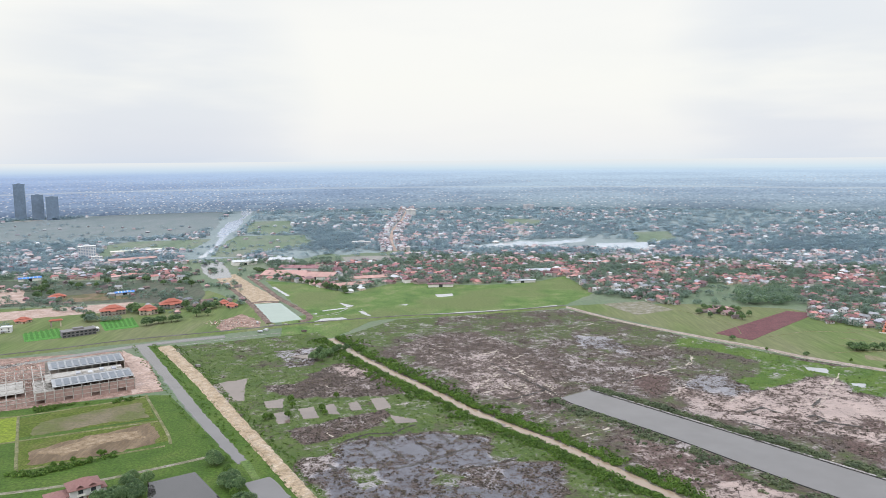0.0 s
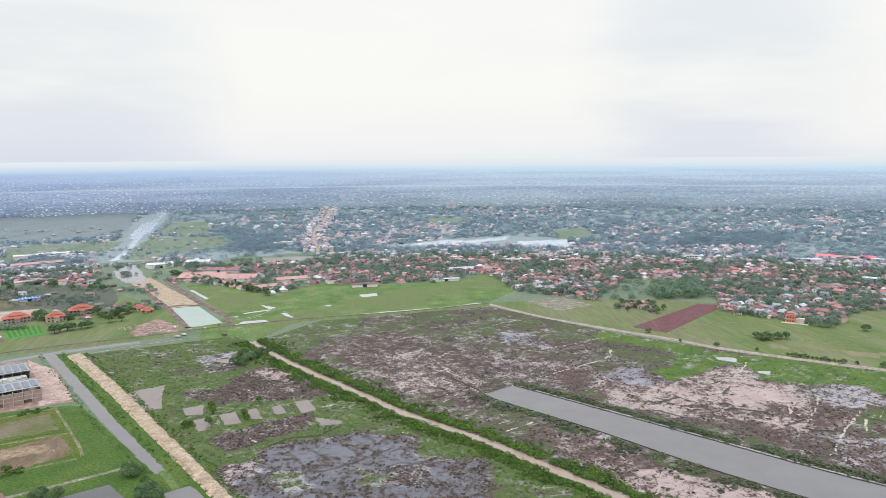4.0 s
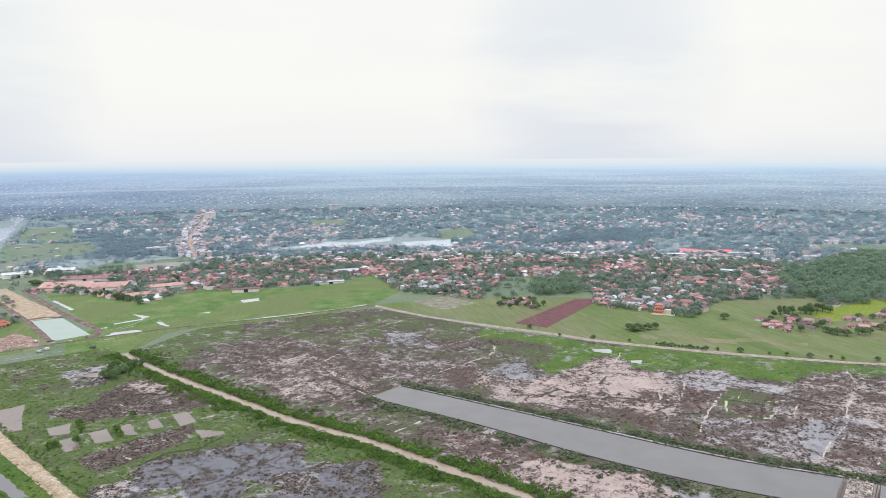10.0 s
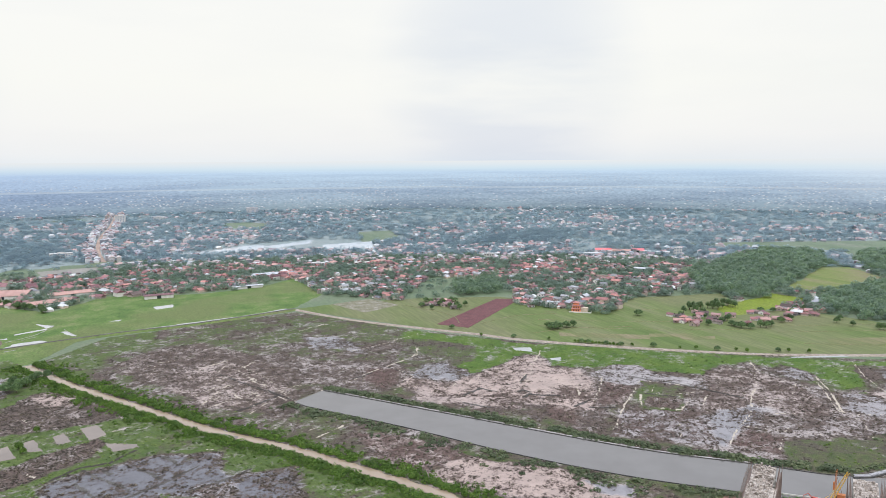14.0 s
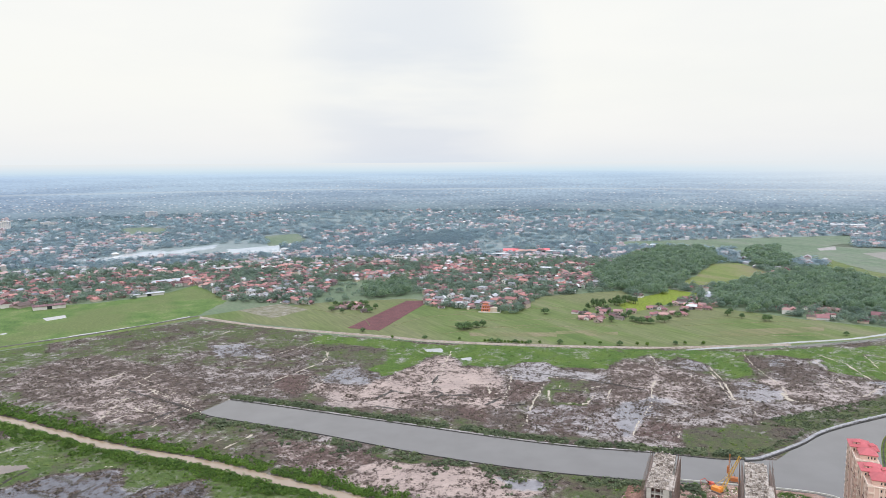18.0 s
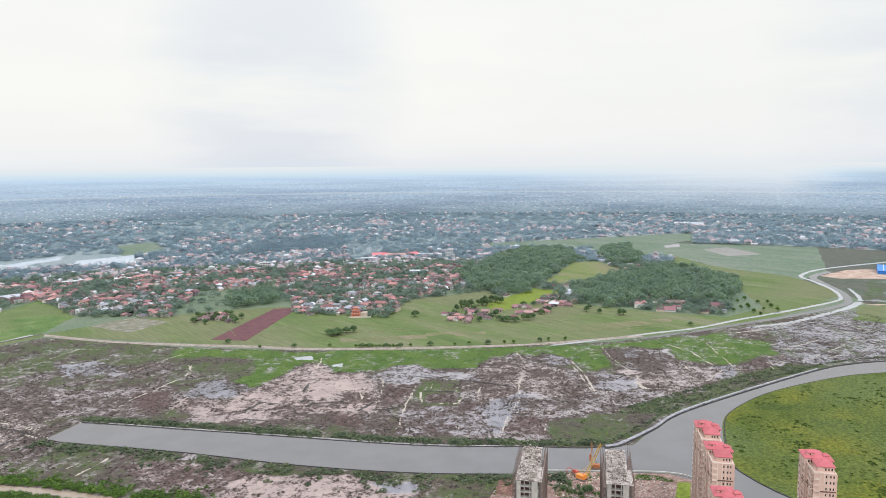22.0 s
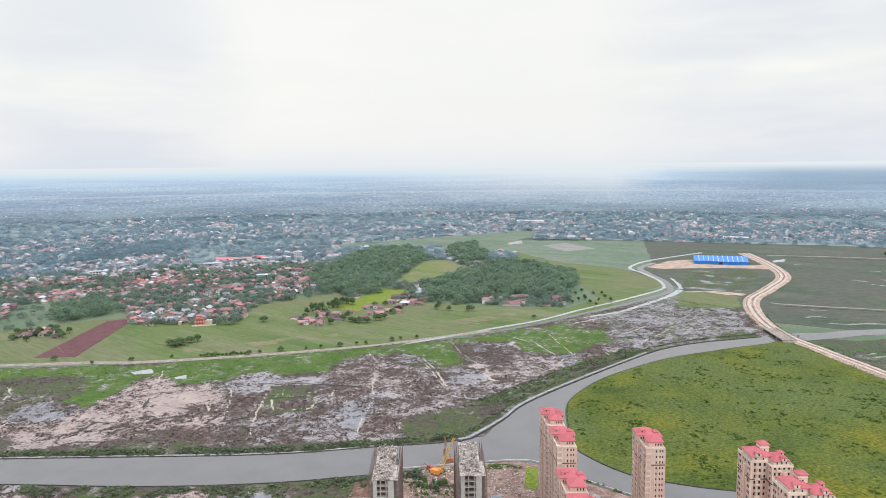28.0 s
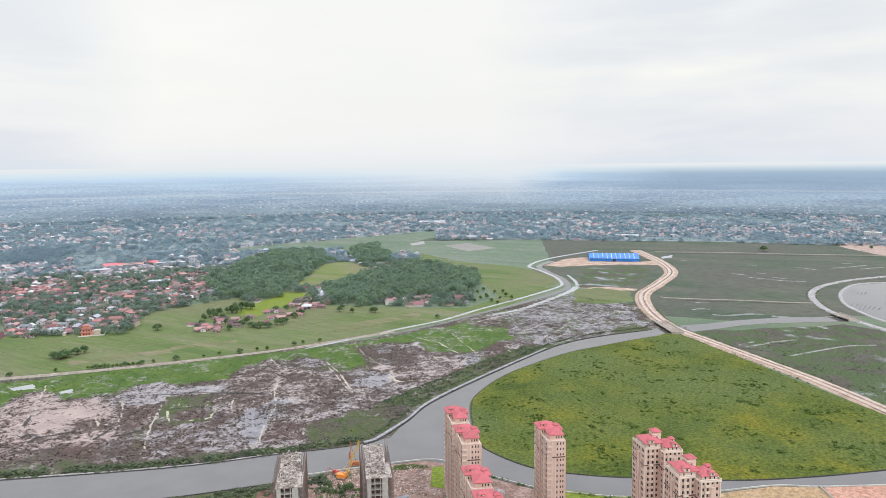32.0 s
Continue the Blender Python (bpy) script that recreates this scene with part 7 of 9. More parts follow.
def slim_tower(x, y, storeys, label):
    """Back block and front block in step, pink hipped roofs, stacked balconies on one flank."""
    root = tagged(new("apartment_tower"), label, "tower", "towers by the river")
    root.matrix_basis = pose(x, y, 0, 0, 0, AXIS) @ Matrix.Diagonal((0.86, 0.88, 1, 1))
    h = STOREY * storeys
    bm = boxes((-6, 2, -0.3, 4.5, 13, h + 3.2), (-5, -10.5, -0.3, 6.2, 2, h), (6.2, -7, -0.3, 8.2, 3, h - 1.5), (4.5, 3, -0.3, 7.2, 10, h + 1.0))
    part("wall", bm, M["salmon"], root)
    bm = bmesh.new()
    for a in ((-6, 2, 4.5, 13, h + 3.2, 2.6), (-2.4, -7.5, 6.2, 2, h + 2.6, 2.2), (3.2, 1, 8.2, 9.5, h + 2.6, 2.0)):
        hip(bm, a[0], a[1], a[2], a[3], a[4], a[5], 0.7)
    part("roof", bm, M["tile"], root)
    part("penthouse", boxes((-2.4, -7.5, h, 6.2, 2, h + 2.4), (3.2, 1, h - 1, 8.2, 9.5, h + 2.4)), M["salmon"], root)
    part("parapet", boxes((-5.3, -10.8, h, -2.6, -10.5, h + 1.1), (-5.3, -10.5, h, -5.0, 2, h + 1.1), (-2.6, -10.8, h, 6.5, -10.5, h + 0.5), (6.2, -10.5, h, 6.5, 1, h + 0.5)), M["creamtrim"], root)
    z = h - 3 * STOREY
    part("belt_course", boxes((-5.35, -10.85, z, 6.55, -10.5, z + 0.5), (-5.35, -10.5, z, -5.0, 2, z + 0.5), (-6.35, 2, z, -6.0, 13.3, z + 0.5), (8.2, -7, z, 8.5, 3, z + 0.5)), M["belt"], root)
    for dims in (*[(px, -10.75, 0, px + 0.5, -10.5, h - 0.2) for px in (-2.2, 0.2, 2.3)], *[(-5.25, py, 0, -5.0, py + 0.6, h - 0.2) for py in (-5.6, -3.6, 1.2)], *[(-6.25, py, 0, -6.0, py + 0.6, h + 2.8) for py in (2.0, 6.4, 9.3, 12.4)]):
        part("pilaster", boxes(dims), M["creamtrim"], root, "cream corner pilasters")
    for x0, y0, x1, y1, z0, z1 in ((-4.6, 3.6, -1.4, 6.2, h + 3.2, h + 5.2), (3.9, 3.0, 6.6, 5.2, h + 2.4, h + 4.4)):
        dormer(root, x0, y0, x1, y1, z0, z1, M["salmon"])
    lower = range(max(0, storeys - 15), storeys)
    pane_rows(root, "small", "f", -10.5, (1.4, 3.6, 5.2), lower)
    pane_rows(root, "small", "f", -7.5, (1.8, 3.4, 5.0), (storeys,), 0.5)
    pane_rows(root, "small", "l", -5.0, (-9.2, -4.6, -2.4, -0.4), lower)
    pane_rows(root, "small", "l", -6.0, (3.6, 5.6, 10.2, 12.0), lower)
    pane_rows(root, "small", "f", 2.0, (-4.2, -2.6), (storeys,), 0.9)
    pane_rows(root, "wide", "f", 1.0, (7.2,), (storeys,), 0.6)
    for k in lower:
        fitted("balcony", balcony_mesh, root, -5.0, -7.4, STOREY * k, -90)
        fitted("balcony", balcony_mesh, root, -3.6, -10.5, STOREY * k, 0)
        fitted("balcony", balcony_mesh, root, -6.0, 8.2, STOREY * k, -90)
    return root


def broad_tower(x, y, storeys, label):
    """Two wide blocks set in echelon, with a stair turret and cream cornices."""
    root = tagged(new("apartment_tower"), label, "tower", "towers by the river")
    root.matrix_basis = pose(x, y, 0, 0, 0, AXIS) @ Matrix.Diagonal((0.83, 0.85, 1, 1))
    h = STOREY * storeys
    part("wall", boxes((-10, -5, -0.3, 2, 12, h), (0, -10.5, -0.3, 12, 4, h - 0.6), (2, 4, -0.3, 9, 9, h - 1)), M["salmon"], root)
    bm = bmesh.new()
    hip(bm, -8.6, -3.6, 2.4, 10.5, h + 2.4, 2.3, 0.6)
    hip(bm, 1.6, -8.8, 11.0, 3.6, h + 1.6, 2.1, 0.6)
    part("roof", bm, M["tile"], root)
    part("penthouse", boxes((-8.6, -3.6, h, 2.4, 10.5, h + 2.2), (1.6, -8.8, h - 0.6, 11.0, 3.6, h + 1.4)), M["creamtrim"], root)
    turret = part("stair_turret", boxes((-0.8, 3.2, h, 4.4, 8.4, h + 6.0), (-1.1, 2.9, h + 4.3, 4.7, 8.7, h + 4.6)), M["creamtrim"], root)
    bm = bmesh.new()
    hip(bm, -0.8, 3.2, 4.4, 8.4, h + 6.0, 1.6, 0.6)
    part("turret_roof", bm, M["tile"], turret)
    fitted("window", pane_mesh["small"], turret, 1.8, 3.2, h + 2.4, 0)
    cor = []
    for z0 in (h - 0.3, h - 3 * STOREY):
        cor += [(-10.4, -5.4, z0, 0, -5, z0 + 0.5), (-10.4, -5, z0, -10, 12.3, z0 + 0.5), (0, -10.9, z0 - 0.6, 12.4, -10.5, z0 - 0.1), (-0.4, -10.9, z0 - 0.6, 0, -5, z0 - 0.1), (12, -10.5, z0 - 0.6, 12.4, 4, z0 - 0.1)]
    part("cornice", boxes(*cor[:5]), M["creamtrim"], root)
    part("belt_course", boxes(*cor[5:]), M["belt"], root)
    part("parapet", boxes((-10.3, -5.3, h + 0.2, -0.2, -5.0, h + 1.1), (-10.3, -5, h + 0.2, -10.0, 12.2, h + 1.1), (-0.2, -10.8, h - 0.7, 12.3, -10.5, h + 0.4), (12, -10.5, h - 0.7, 12.3, 4, h + 0.4)), M["creamtrim"], root)
    for dims in (*[(px, -5.3, 0, px + 0.6, -5.0, h - 0.3) for px in (-10.0, -6.4, -3.4)], *[(px, -10.8, 0, px + 0.6, -10.5, h - 0.9) for px in (0.0, 2.6, 5.4, 8.2, 11.4)], *[(-10.3, py, 0, -10.0, py + 0.6, h - 0.3) for py in (-5.0, 0.4, 3.6, 6.6, 11.4)]):
        part("pilaster", boxes(dims), M["creamtrim"], root, "cream pilasters between the windows")
    part("bay", boxes((-10.9, 0.9, -0.3, -10.0, 3.7, h - 3.4)), M["salmon"], root)
    part("bay", boxes((5.9, -11.4, -0.3, 8.2, -10.5, h - 3.4)), M["salmon"], root)
    for x0, y0, x1, y1, z0, z1 in ((-6.6, -4.2, -3.4, -1.4, h + 2.2, h + 4.4), (6.4, -9.4, 9.0, -6.6, h + 1.4, h + 3.4), (8.4, -1.2, 11.4, 2.2, h + 1.4, h + 3.2)):
        dormer(root, x0, y0, x1, y1, z0, z1, M["creamtrim"])
    lower = range(max(0, storeys - 14), storeys)
    pane_rows(root, "wide", "l", -10.0, (-3.4, -1.6, 2.4, 5.2, 8.6, 10.6), lower)
    pane_rows(root, "wide", "f", -5.0, (-7.6, -4.6, -1.8), lower)
    pane_rows(root, "wide", "l", 0.0, (-8.2,), lower)
    pane_rows(root, "wide", "f", -10.5, (1.6, 4.2, 7.0, 9.8), lower)
    pane_rows(root, "small", "r", 12.0, (-8, -5, -2, 1), lower)
    pane_rows(root, "small", "f", -3.6, (-6.5, -2.0), (storeys,), 0.5)
    pane_rows(root, "small", "f", -8.8, (3.6, 6.4, 9.0), (storeys,), 0.0)
    for k in lower:
        fitted("balcony", balcony_mesh, root, -6.0, -5.0, STOREY * k, 0)
        fitted("balcony", balcony_mesh, root, 4.0, -10.5, STOREY * k, 0)
    return root


slim_tower(357, 201, 17, "salmon-rendered apartment tower with pink hipped roofs beside the river")
slim_tower(333, 181, 17, "salmon-rendered apartment tower with pink hipped roofs beside the river")
slim_tower(293, 154, 16, "salmon-rendered apartment tower with pink hipped roofs on the building site")
slim_tower(272, 137, 16, "salmon-rendered apartment tower with pink hipped roofs on the building site")
slim_tower(352, 140, 18, "free-standing salmon apartment tower with pink hipped roofs")
broad_tower(365.5, 86.3, 18, "broad salmon apartment tower with cream cornices and a stair turret")
broad_tower(339, 63.4, 18, "broad salmon apartment tower with a square stair turret")


def shell_block(x, y, storeys, label):
    """Unfinished concrete block: slabs on columns, open bays, scaffold poles along the flanks."""
    root = tagged(new("concrete_shell"), label, "building shell", "unfinished blocks")
    root.matrix_basis = pose(x, y, 0, 0, 0, AXIS)
    h, w, d = STOREY * storeys, 5.2, 22.0
    for k in range(storeys + 1):
        if k > storeys - 9 or k == 0:
            bm = boxes((-w, -d, STOREY * k - 0.25, w, d, STOREY * k))
            if k == storeys:
                box(bm, -w - 0.5, -d, h - 0.25, w + 2.0, -4, h - 0.01)
                for j in range(260):
                    a, b = random.uniform(-w, w - 1), random.uniform(-d, d - 1)
                    s = random.uniform(0.3, 1.1)
                    box(bm, a, b, h, a + s, b + random.uniform(0.3, 1.4), h + random.choice((0.15, 0.3, 0.6, 0.9, 1.4)))
            part("slab", bm, M["rawslab"] if k == storeys else M["concrete"], root)
    bays = (-22, -14.7, -7.3, 0, 7.3, 14.7, 21.6)
    for cy in bays:
        for cx in (-w, -1.6, 1.2, w - 0.4):
            part("column", boxes((cx, cy, -0.3, cx + 0.4, cy + 0.4, h - 0.25)), M["concrete"], root)
    for a, b in ((-w, -3.2), (2.2, w)):
        part("wall_panel", boxes((a, -d - 0.02, 0, b, -d + 0.25, h - 0.25)), M["concrete"], root)
    part("wall_panel", boxes((-w - 0.02, -d, 0, -w + 0.2, d, h - 0.25)), M["concrete"], root)
    # set-back panel in dark colour imitates the shade inside the open bays
    part("wall_panel", boxes((-3.2, -d + 3.0, 0, 2.2, -d + 3.2, h - 0.25)), M["belt"], root)
    for sx in (-w - 2.4, -w - 1.3, w + 1.4, w + 2.6):
        for k in range(16):
            yy = -d + k * 2.9 + random.uniform(-0.3, 0.3)
            part("scaffold_pole", boxes((sx, yy, -0.2, sx + 0.14, yy + 0.14, h + random.uniform(0.3, 3.0))), M["steel"], root)
    for k in range(storeys - 7, storeys):
        for sx in (-w - 1.3, w + 1.4):
            part("scaffold_deck", boxes((sx - 0.3, -d, STOREY * k + 1.0, sx + 0.7, d - 1, STOREY * k + 1.12)), M["steel"], root)
    return root


shell_block(265, 248, 15, "unfinished concrete apartment block wrapped in scaffolding")
shell_block(295.5, 216, 15, "unfinished concrete apartment block with rubble on its roof slab")

# ---------- building site ----------
patch("site_soil", [(320.6, 321.1), (360.7, 284.0), (396.7, 249.1), (401.2, 229.5), (396.0, 197.2), (394.3, 165.2), (410.1, 113.3), (438.5, 72.9)] + [(420, 40), (330, -40), (150, 60), (150, 220)], 0.12, M["building_site"], "churned building site soil and rubble")
patch("green_plot", [(390.1, 238.3), (395.3, 232.6), (367.1, 215.8), (365.0, 224.4)], 0.3, M["bright"], "small bright yellow-green lawn")
patch("green_plot", [(401.3, 149.4), (409.4, 113.1), (391.7, 111.3), (385.8, 143.5)], 0.3, M["bright"], "small bright yellow-green lawn")
patch("yellow_fill", [(430.7, 74.8), (446.7, 61.3), (468.3, 38.3), (480.0, 14.0), (463.2, 4.3), (406.9, 70.3)], 0.35, M["ochre"], "flat plot of ochre sand by the river", rough=0.4)
patch("salmon_fill", [(481.3, 11.6), (502.4, -21.5), (529.1, -61.7), (451.6, -54.4), (454.6, -1.7)], 0.35, M["salmonfill"], "flat plot of salmon-coloured fill", rough=0.4)
ribbon("plot_wall", [(480.9, 14.0), (452.3, -1.7)], 0.6, 1.4, M["concrete"], "low grey wall between the plots", skirt=0.05, smooth=False)
M["whitewall"] = plain("white_river_wall", (0.42, 0.41, 0.37), 0.85, 0.12, 3)
ribbon("river_wall", [(328.4, 313.9), (361.4, 284.6), (397.5, 249.6), (402.0, 229.9), (396.7, 197.6), (395.0, 165.5), (399.3, 145.0), (410.1, 113.3), (439.3, 73.1), (469.2, 38.3), (480.9, 14.0), (503.3, -21.5), (530.1, -61.7)], 0.6, 1.0, M["whitewall"], "white parapet wall along the river", skirt=0.05, step=4)


def crawler_crane(x, y, rz):
    root = tagged(new("crawler_crane"), "orange and yellow lattice-boom crawler crane on the site", "crane")
    root.matrix_basis = pose(x, y, 0.12, 0, 0, rz)
    for sx in (-2.2, 1.4):
        bm = boxes((sx, -3.2, 0, sx + 0.8, 3.2, 1.1))
        bmesh.ops.bevel(bm, geom=bm.edges[:], offset=0.25, segments=1, affect="EDGES")
        part("crawler_track", bm, M["steel"], root)
    part("cab_body", boxes((-1.7, -3.6, 1.2, 1.7, 2.6, 3.4), (-1.7, 0.6, 3.4, -0.2, 2.6, 4.0)), M["orange"], root)
    part("counterweight", boxes((-1.9, -4.6, 1.3, 1.9, -3.6, 3.2)), M["steel"], root)
    bm, a, b = bmesh.new(), Vector((0, 2.4, 2.4)), Vector((0, 13, 27))
    q = (b - a).to_track_quat("Z", "Y").to_matrix()
    n = 16
    for sx, sy in ((-1, -1), (1, -1), (1, 1), (-1, 1)):
        limb(bm, a + q @ Vector((sx * 0.9, sy * 0.9, 0)), b + q @ Vector((sx * 0.5, sy * 0.5, 0)), 0.14, 0.11, 4)
    for k in range(n):
        p0, p1 = a.lerp(b, k / n), a.lerp(b, (k + 1) / n)
        for (sx, sy), (tx, ty) in (((-1, -1), (1, -1)), ((1, -1), (1, 1)), ((1, 1), (-1, 1)), ((-1, 1), (-1, -1))):
            limb(bm, p0 + q @ Vector((sx * 0.62, sy * 0.62, 0)), p1 + q @ Vector((tx * 0.62, ty * 0.62, 0)), 0.05, 0.05, 4)
    part("boom", bm, M["yellowpaint"], root)
    bm = bmesh.new()
    limb(bm, b, (0, 13.4, 12), 0.08, 0.08, 4)
    part("hoist_cable", bm, M["steel"], root)
    part("hook_block", boxes((-0.6, 12.9, 10.4, 0.6, 13.9, 12.2)), M["orange"], root)
    bm = bmesh.new()
    limb(bm, (0, -3, 3.4), (0, 3.2, 9.5), 0.12, 0.12, 4)
    limb(bm, (0, 3.2, 9.5), b, 0.06, 0.06, 4)
    part("mast", bm, M["yellowpaint"], root)


crawler_crane(347, 280, -170)


def pile_driver(x, y, rz):
    root = tagged(new("pile_driver"), "rusty orange pile driver with a tall leader mast on the site", "pile driver")
    root.matrix_basis = pose(x, y, 0.12, 0, 0, rz)
    for sx in (-1.9, 1.2):
        part("crawler_track", boxes((sx, -2.6, 0, sx + 0.7, 2.6, 1.0)), M["steel"], root)
    part("cab_body", boxes((-1.5, -2.8, 1.1, 1.5, 1.6, 3.2)), M["rustpaint"], root)
    bm = boxes((-0.5, 2.2, 0.4, -0.3, 2.4, 18), (0.3, 2.2, 0.4, 0.5, 2.4, 18), (-0.5, 2.8, 0.4, -0.3, 3.0, 18), (0.3, 2.8, 0.4, 0.5, 3.0, 18))
    for k in range(14):
        box(bm, -0.5, 2.2, 1 + 1.2 * k, 0.5, 3.0, 1.12 + 1.2 * k)
    part("leader", bm, M["rustpaint"], root)
    part("hammer", boxes((-0.8, 3.0, 5.5, 0.8, 4.0, 10.0)), M["rustpaint"], root)
    bm = bmesh.new()
    limb(bm, (0, -1, 3.2), (0, 2.3, 14), 0.15, 0.12, 5)
    part("stay", bm, M["steel"], root)


pile_driver(367, 285, 40)


def excavator(x, y, rz, label):
    root = tagged(new("excavator"), label, "excavator", "site machines")
    root.matrix_basis = pose(x, y, 0.12, 0, 0, rz)
    for sx in (-1.5, 0.9):
        bm = boxes((sx, -2.0, 0, sx + 0.6, 2.0, 0.8))
        bmesh.ops.bevel(bm, geom=bm.edges[:], offset=0.2, segments=1, affect="EDGES")
        part("crawler_track", bm, M["steel"], root)
    part("body", boxes((-1.4, -2.2, 0.9, 1.4, 1.2, 2.0)), M["redpaint"], root)
    cab = part("cab", boxes((-1.4, 0.0, 2.0, -0.2, 1.5, 3.1)), M["redpaint"], root)
    part("windscreen", boxes((-1.3, 1.5, 2.1, -0.3, 1.54, 3.0)), M["glass"], cab)
    bm = bmesh.new()
    limb(bm, (0.2, 1.0, 1.6), (0.2, 3.4, 4.6), 0.26, 0.22, 5)
    limb(bm, (0.2, 3.4, 4.6), (0.2, 6.0, 3.4), 0.22, 0.18, 5)
    part("boom", bm, M["redpaint"], root)
    bm = bmesh.new()
    limb(bm, (0.2, 6.0, 3.4), (0.2, 5.6, 1.2), 0.18, 0.14, 5)
    part("stick", bm, M["redpaint"], root)
    part("bucket", boxes((-0.3, 5.1, 0.4, 0.7, 6.0, 1.3)), M["steel"], root)


M["redpaint"] = plain("faded_red_machine_paint", (0.46, 0.085, 0.06), 0.55, 0.15, 1.5)
M["redsoil"] = earth("raw_red_soil", (0.17, 0.085, 0.055), (0.25, 0.135, 0.09), (0.34, 0.20, 0.14), 6, 1.4, 0.0)
excavator(351, 289, 60, "faded red excavator between the unfinished blocks")
excavator(350, 263, 200, "faded red excavator beside the scaffolding")
patch("bare_soil", [(310, 317), (320, 313), (300, 292), (292, 302)], 0.34, M["redsoil"], "raw red-brown soil beside the unfinished block", rough=1.5, step=4)


def heap(name, x, y, w, h, mat, label, category):
    bm = bmesh.new()
    bmesh.ops.create_icosphere(bm, subdivisions=2, radius=1)
    for v in bm.verts:
        v.co *= 1 + 0.3 * noise.noise(v.co * 1.7 + Vector((x, y, 0)))
        v.co = Vector((v.co.x * w, v.co.y * w * 0.75, max(v.co.z, -0.2) * h))
    ob = tagged(obj(name, bm, mat), label, category)
    ob.location = (x, y, 0.15)
    return ob


def cabin(x, y, w, d, h, mat, rz, label):
    root = tagged(new("site_cabin"), label, "cabin", "site cabins")
    root.matrix_basis = pose(x, y, 0.1, 0, 0, rz)
    part("wall", boxes((-w / 2, -d / 2, 0, w / 2, d / 2, h)), WALLS[1], root)
    part("roof", boxes((-w / 2 - 0.2, -d / 2 - 0.2, h, w / 2 + 0.2, d / 2 + 0.2, h + 0.25)), mat, root)
    window_at(root, 0, -d / 2, 1.0, 1.6, 1.2)


M["blue"] = plain("blue_sheet_roof", (0.035, 0.185, 0.55), 0.5, 0.08, 6, 0.1)
for k in range(34):
    a, b = random.random(), random.random()
    x, y = 290 + 95 * a - 40 * b, 262 - 55 * a - 60 * b
    if (x - 265) ** 2 + (y - 248) ** 2 > 700 and (x - 295) ** 2 + (y - 216) ** 2 > 700:
        heap("rubble_heap", x, y, random.uniform(1, 3.2), random.uniform(0.6, 1.8), M[random.choice(("building_site", "concrete", "pinksoil"))], "heap of rubble and spoil on the site", "rubble")
heap("sand_heap", 378, 183, 4.5, 2.2, M["palebund"], "white heap of sand beside the towers", "heap")
cabin(268, 218, 7, 4, 3, M["blue"], AXIS, "site cabin with a blue roof beside the shells")
cabin(300, 258, 6, 3, 2.8, ROOFS[5], AXIS, "white site cabin near the river wall")
cabin(340, 228, 7, 3, 2.8, ROOFS[3], AXIS + 20, "white site cabin beside the tower")
cabin(318, 150, 14, 10, 5, ROOFS[5], AXIS, "white-roofed low annexe between the towers")
for x, y in ((283, 240), (279, 236), (276, 242)):
    plant(0, x, y, 0.6, "site trees")
for x, y in [(330.8, 276.4), (334.6, 272.7), (334.2, 267.1), (326.6, 277.4), (327.6, 269.4), (336.8, 265.6), (326.9, 264.4)]:
    plant(random.choice((0, 1)), x, y, random.uniform(0.32, 0.55), "site trees")

def stake_row(a, b, number):
    root = tagged(new("fish_trap"), "row of dark bamboo fishing stakes standing in the pond", "fish trap", "fish traps")
    root.location = (*a, 0.3)
    for k in range(number):
        w = Vector(b).lerp(Vector(a), k / number) - Vector(a)
        part("stake", boxes((w.x - 0.14, w.y - 0.14, -0.1, w.x + 0.14, w.y + 0.14, 0.8 + 0.7 * random.random())), M["steel"], root)


for a, b in (((1230, 11), (1269, 6)), ((1224, 6), (1267, 2)), ((1232, 0), (1265, -3)), ((1226, -5), (1252, -7)), ((1240, -9), (1257, -13)), ((1129, 7), (1147, 4)), ((1123, 1), (1151, -3)), ((1114, -3), (1146, -8)), ((1107, -8), (1142, -12)), ((1107, -13), (1139, -18)), ((1114, -19), (1136, -23)), ((1114, -25), (1130, -29))):
    stake_row(a, b, 5)

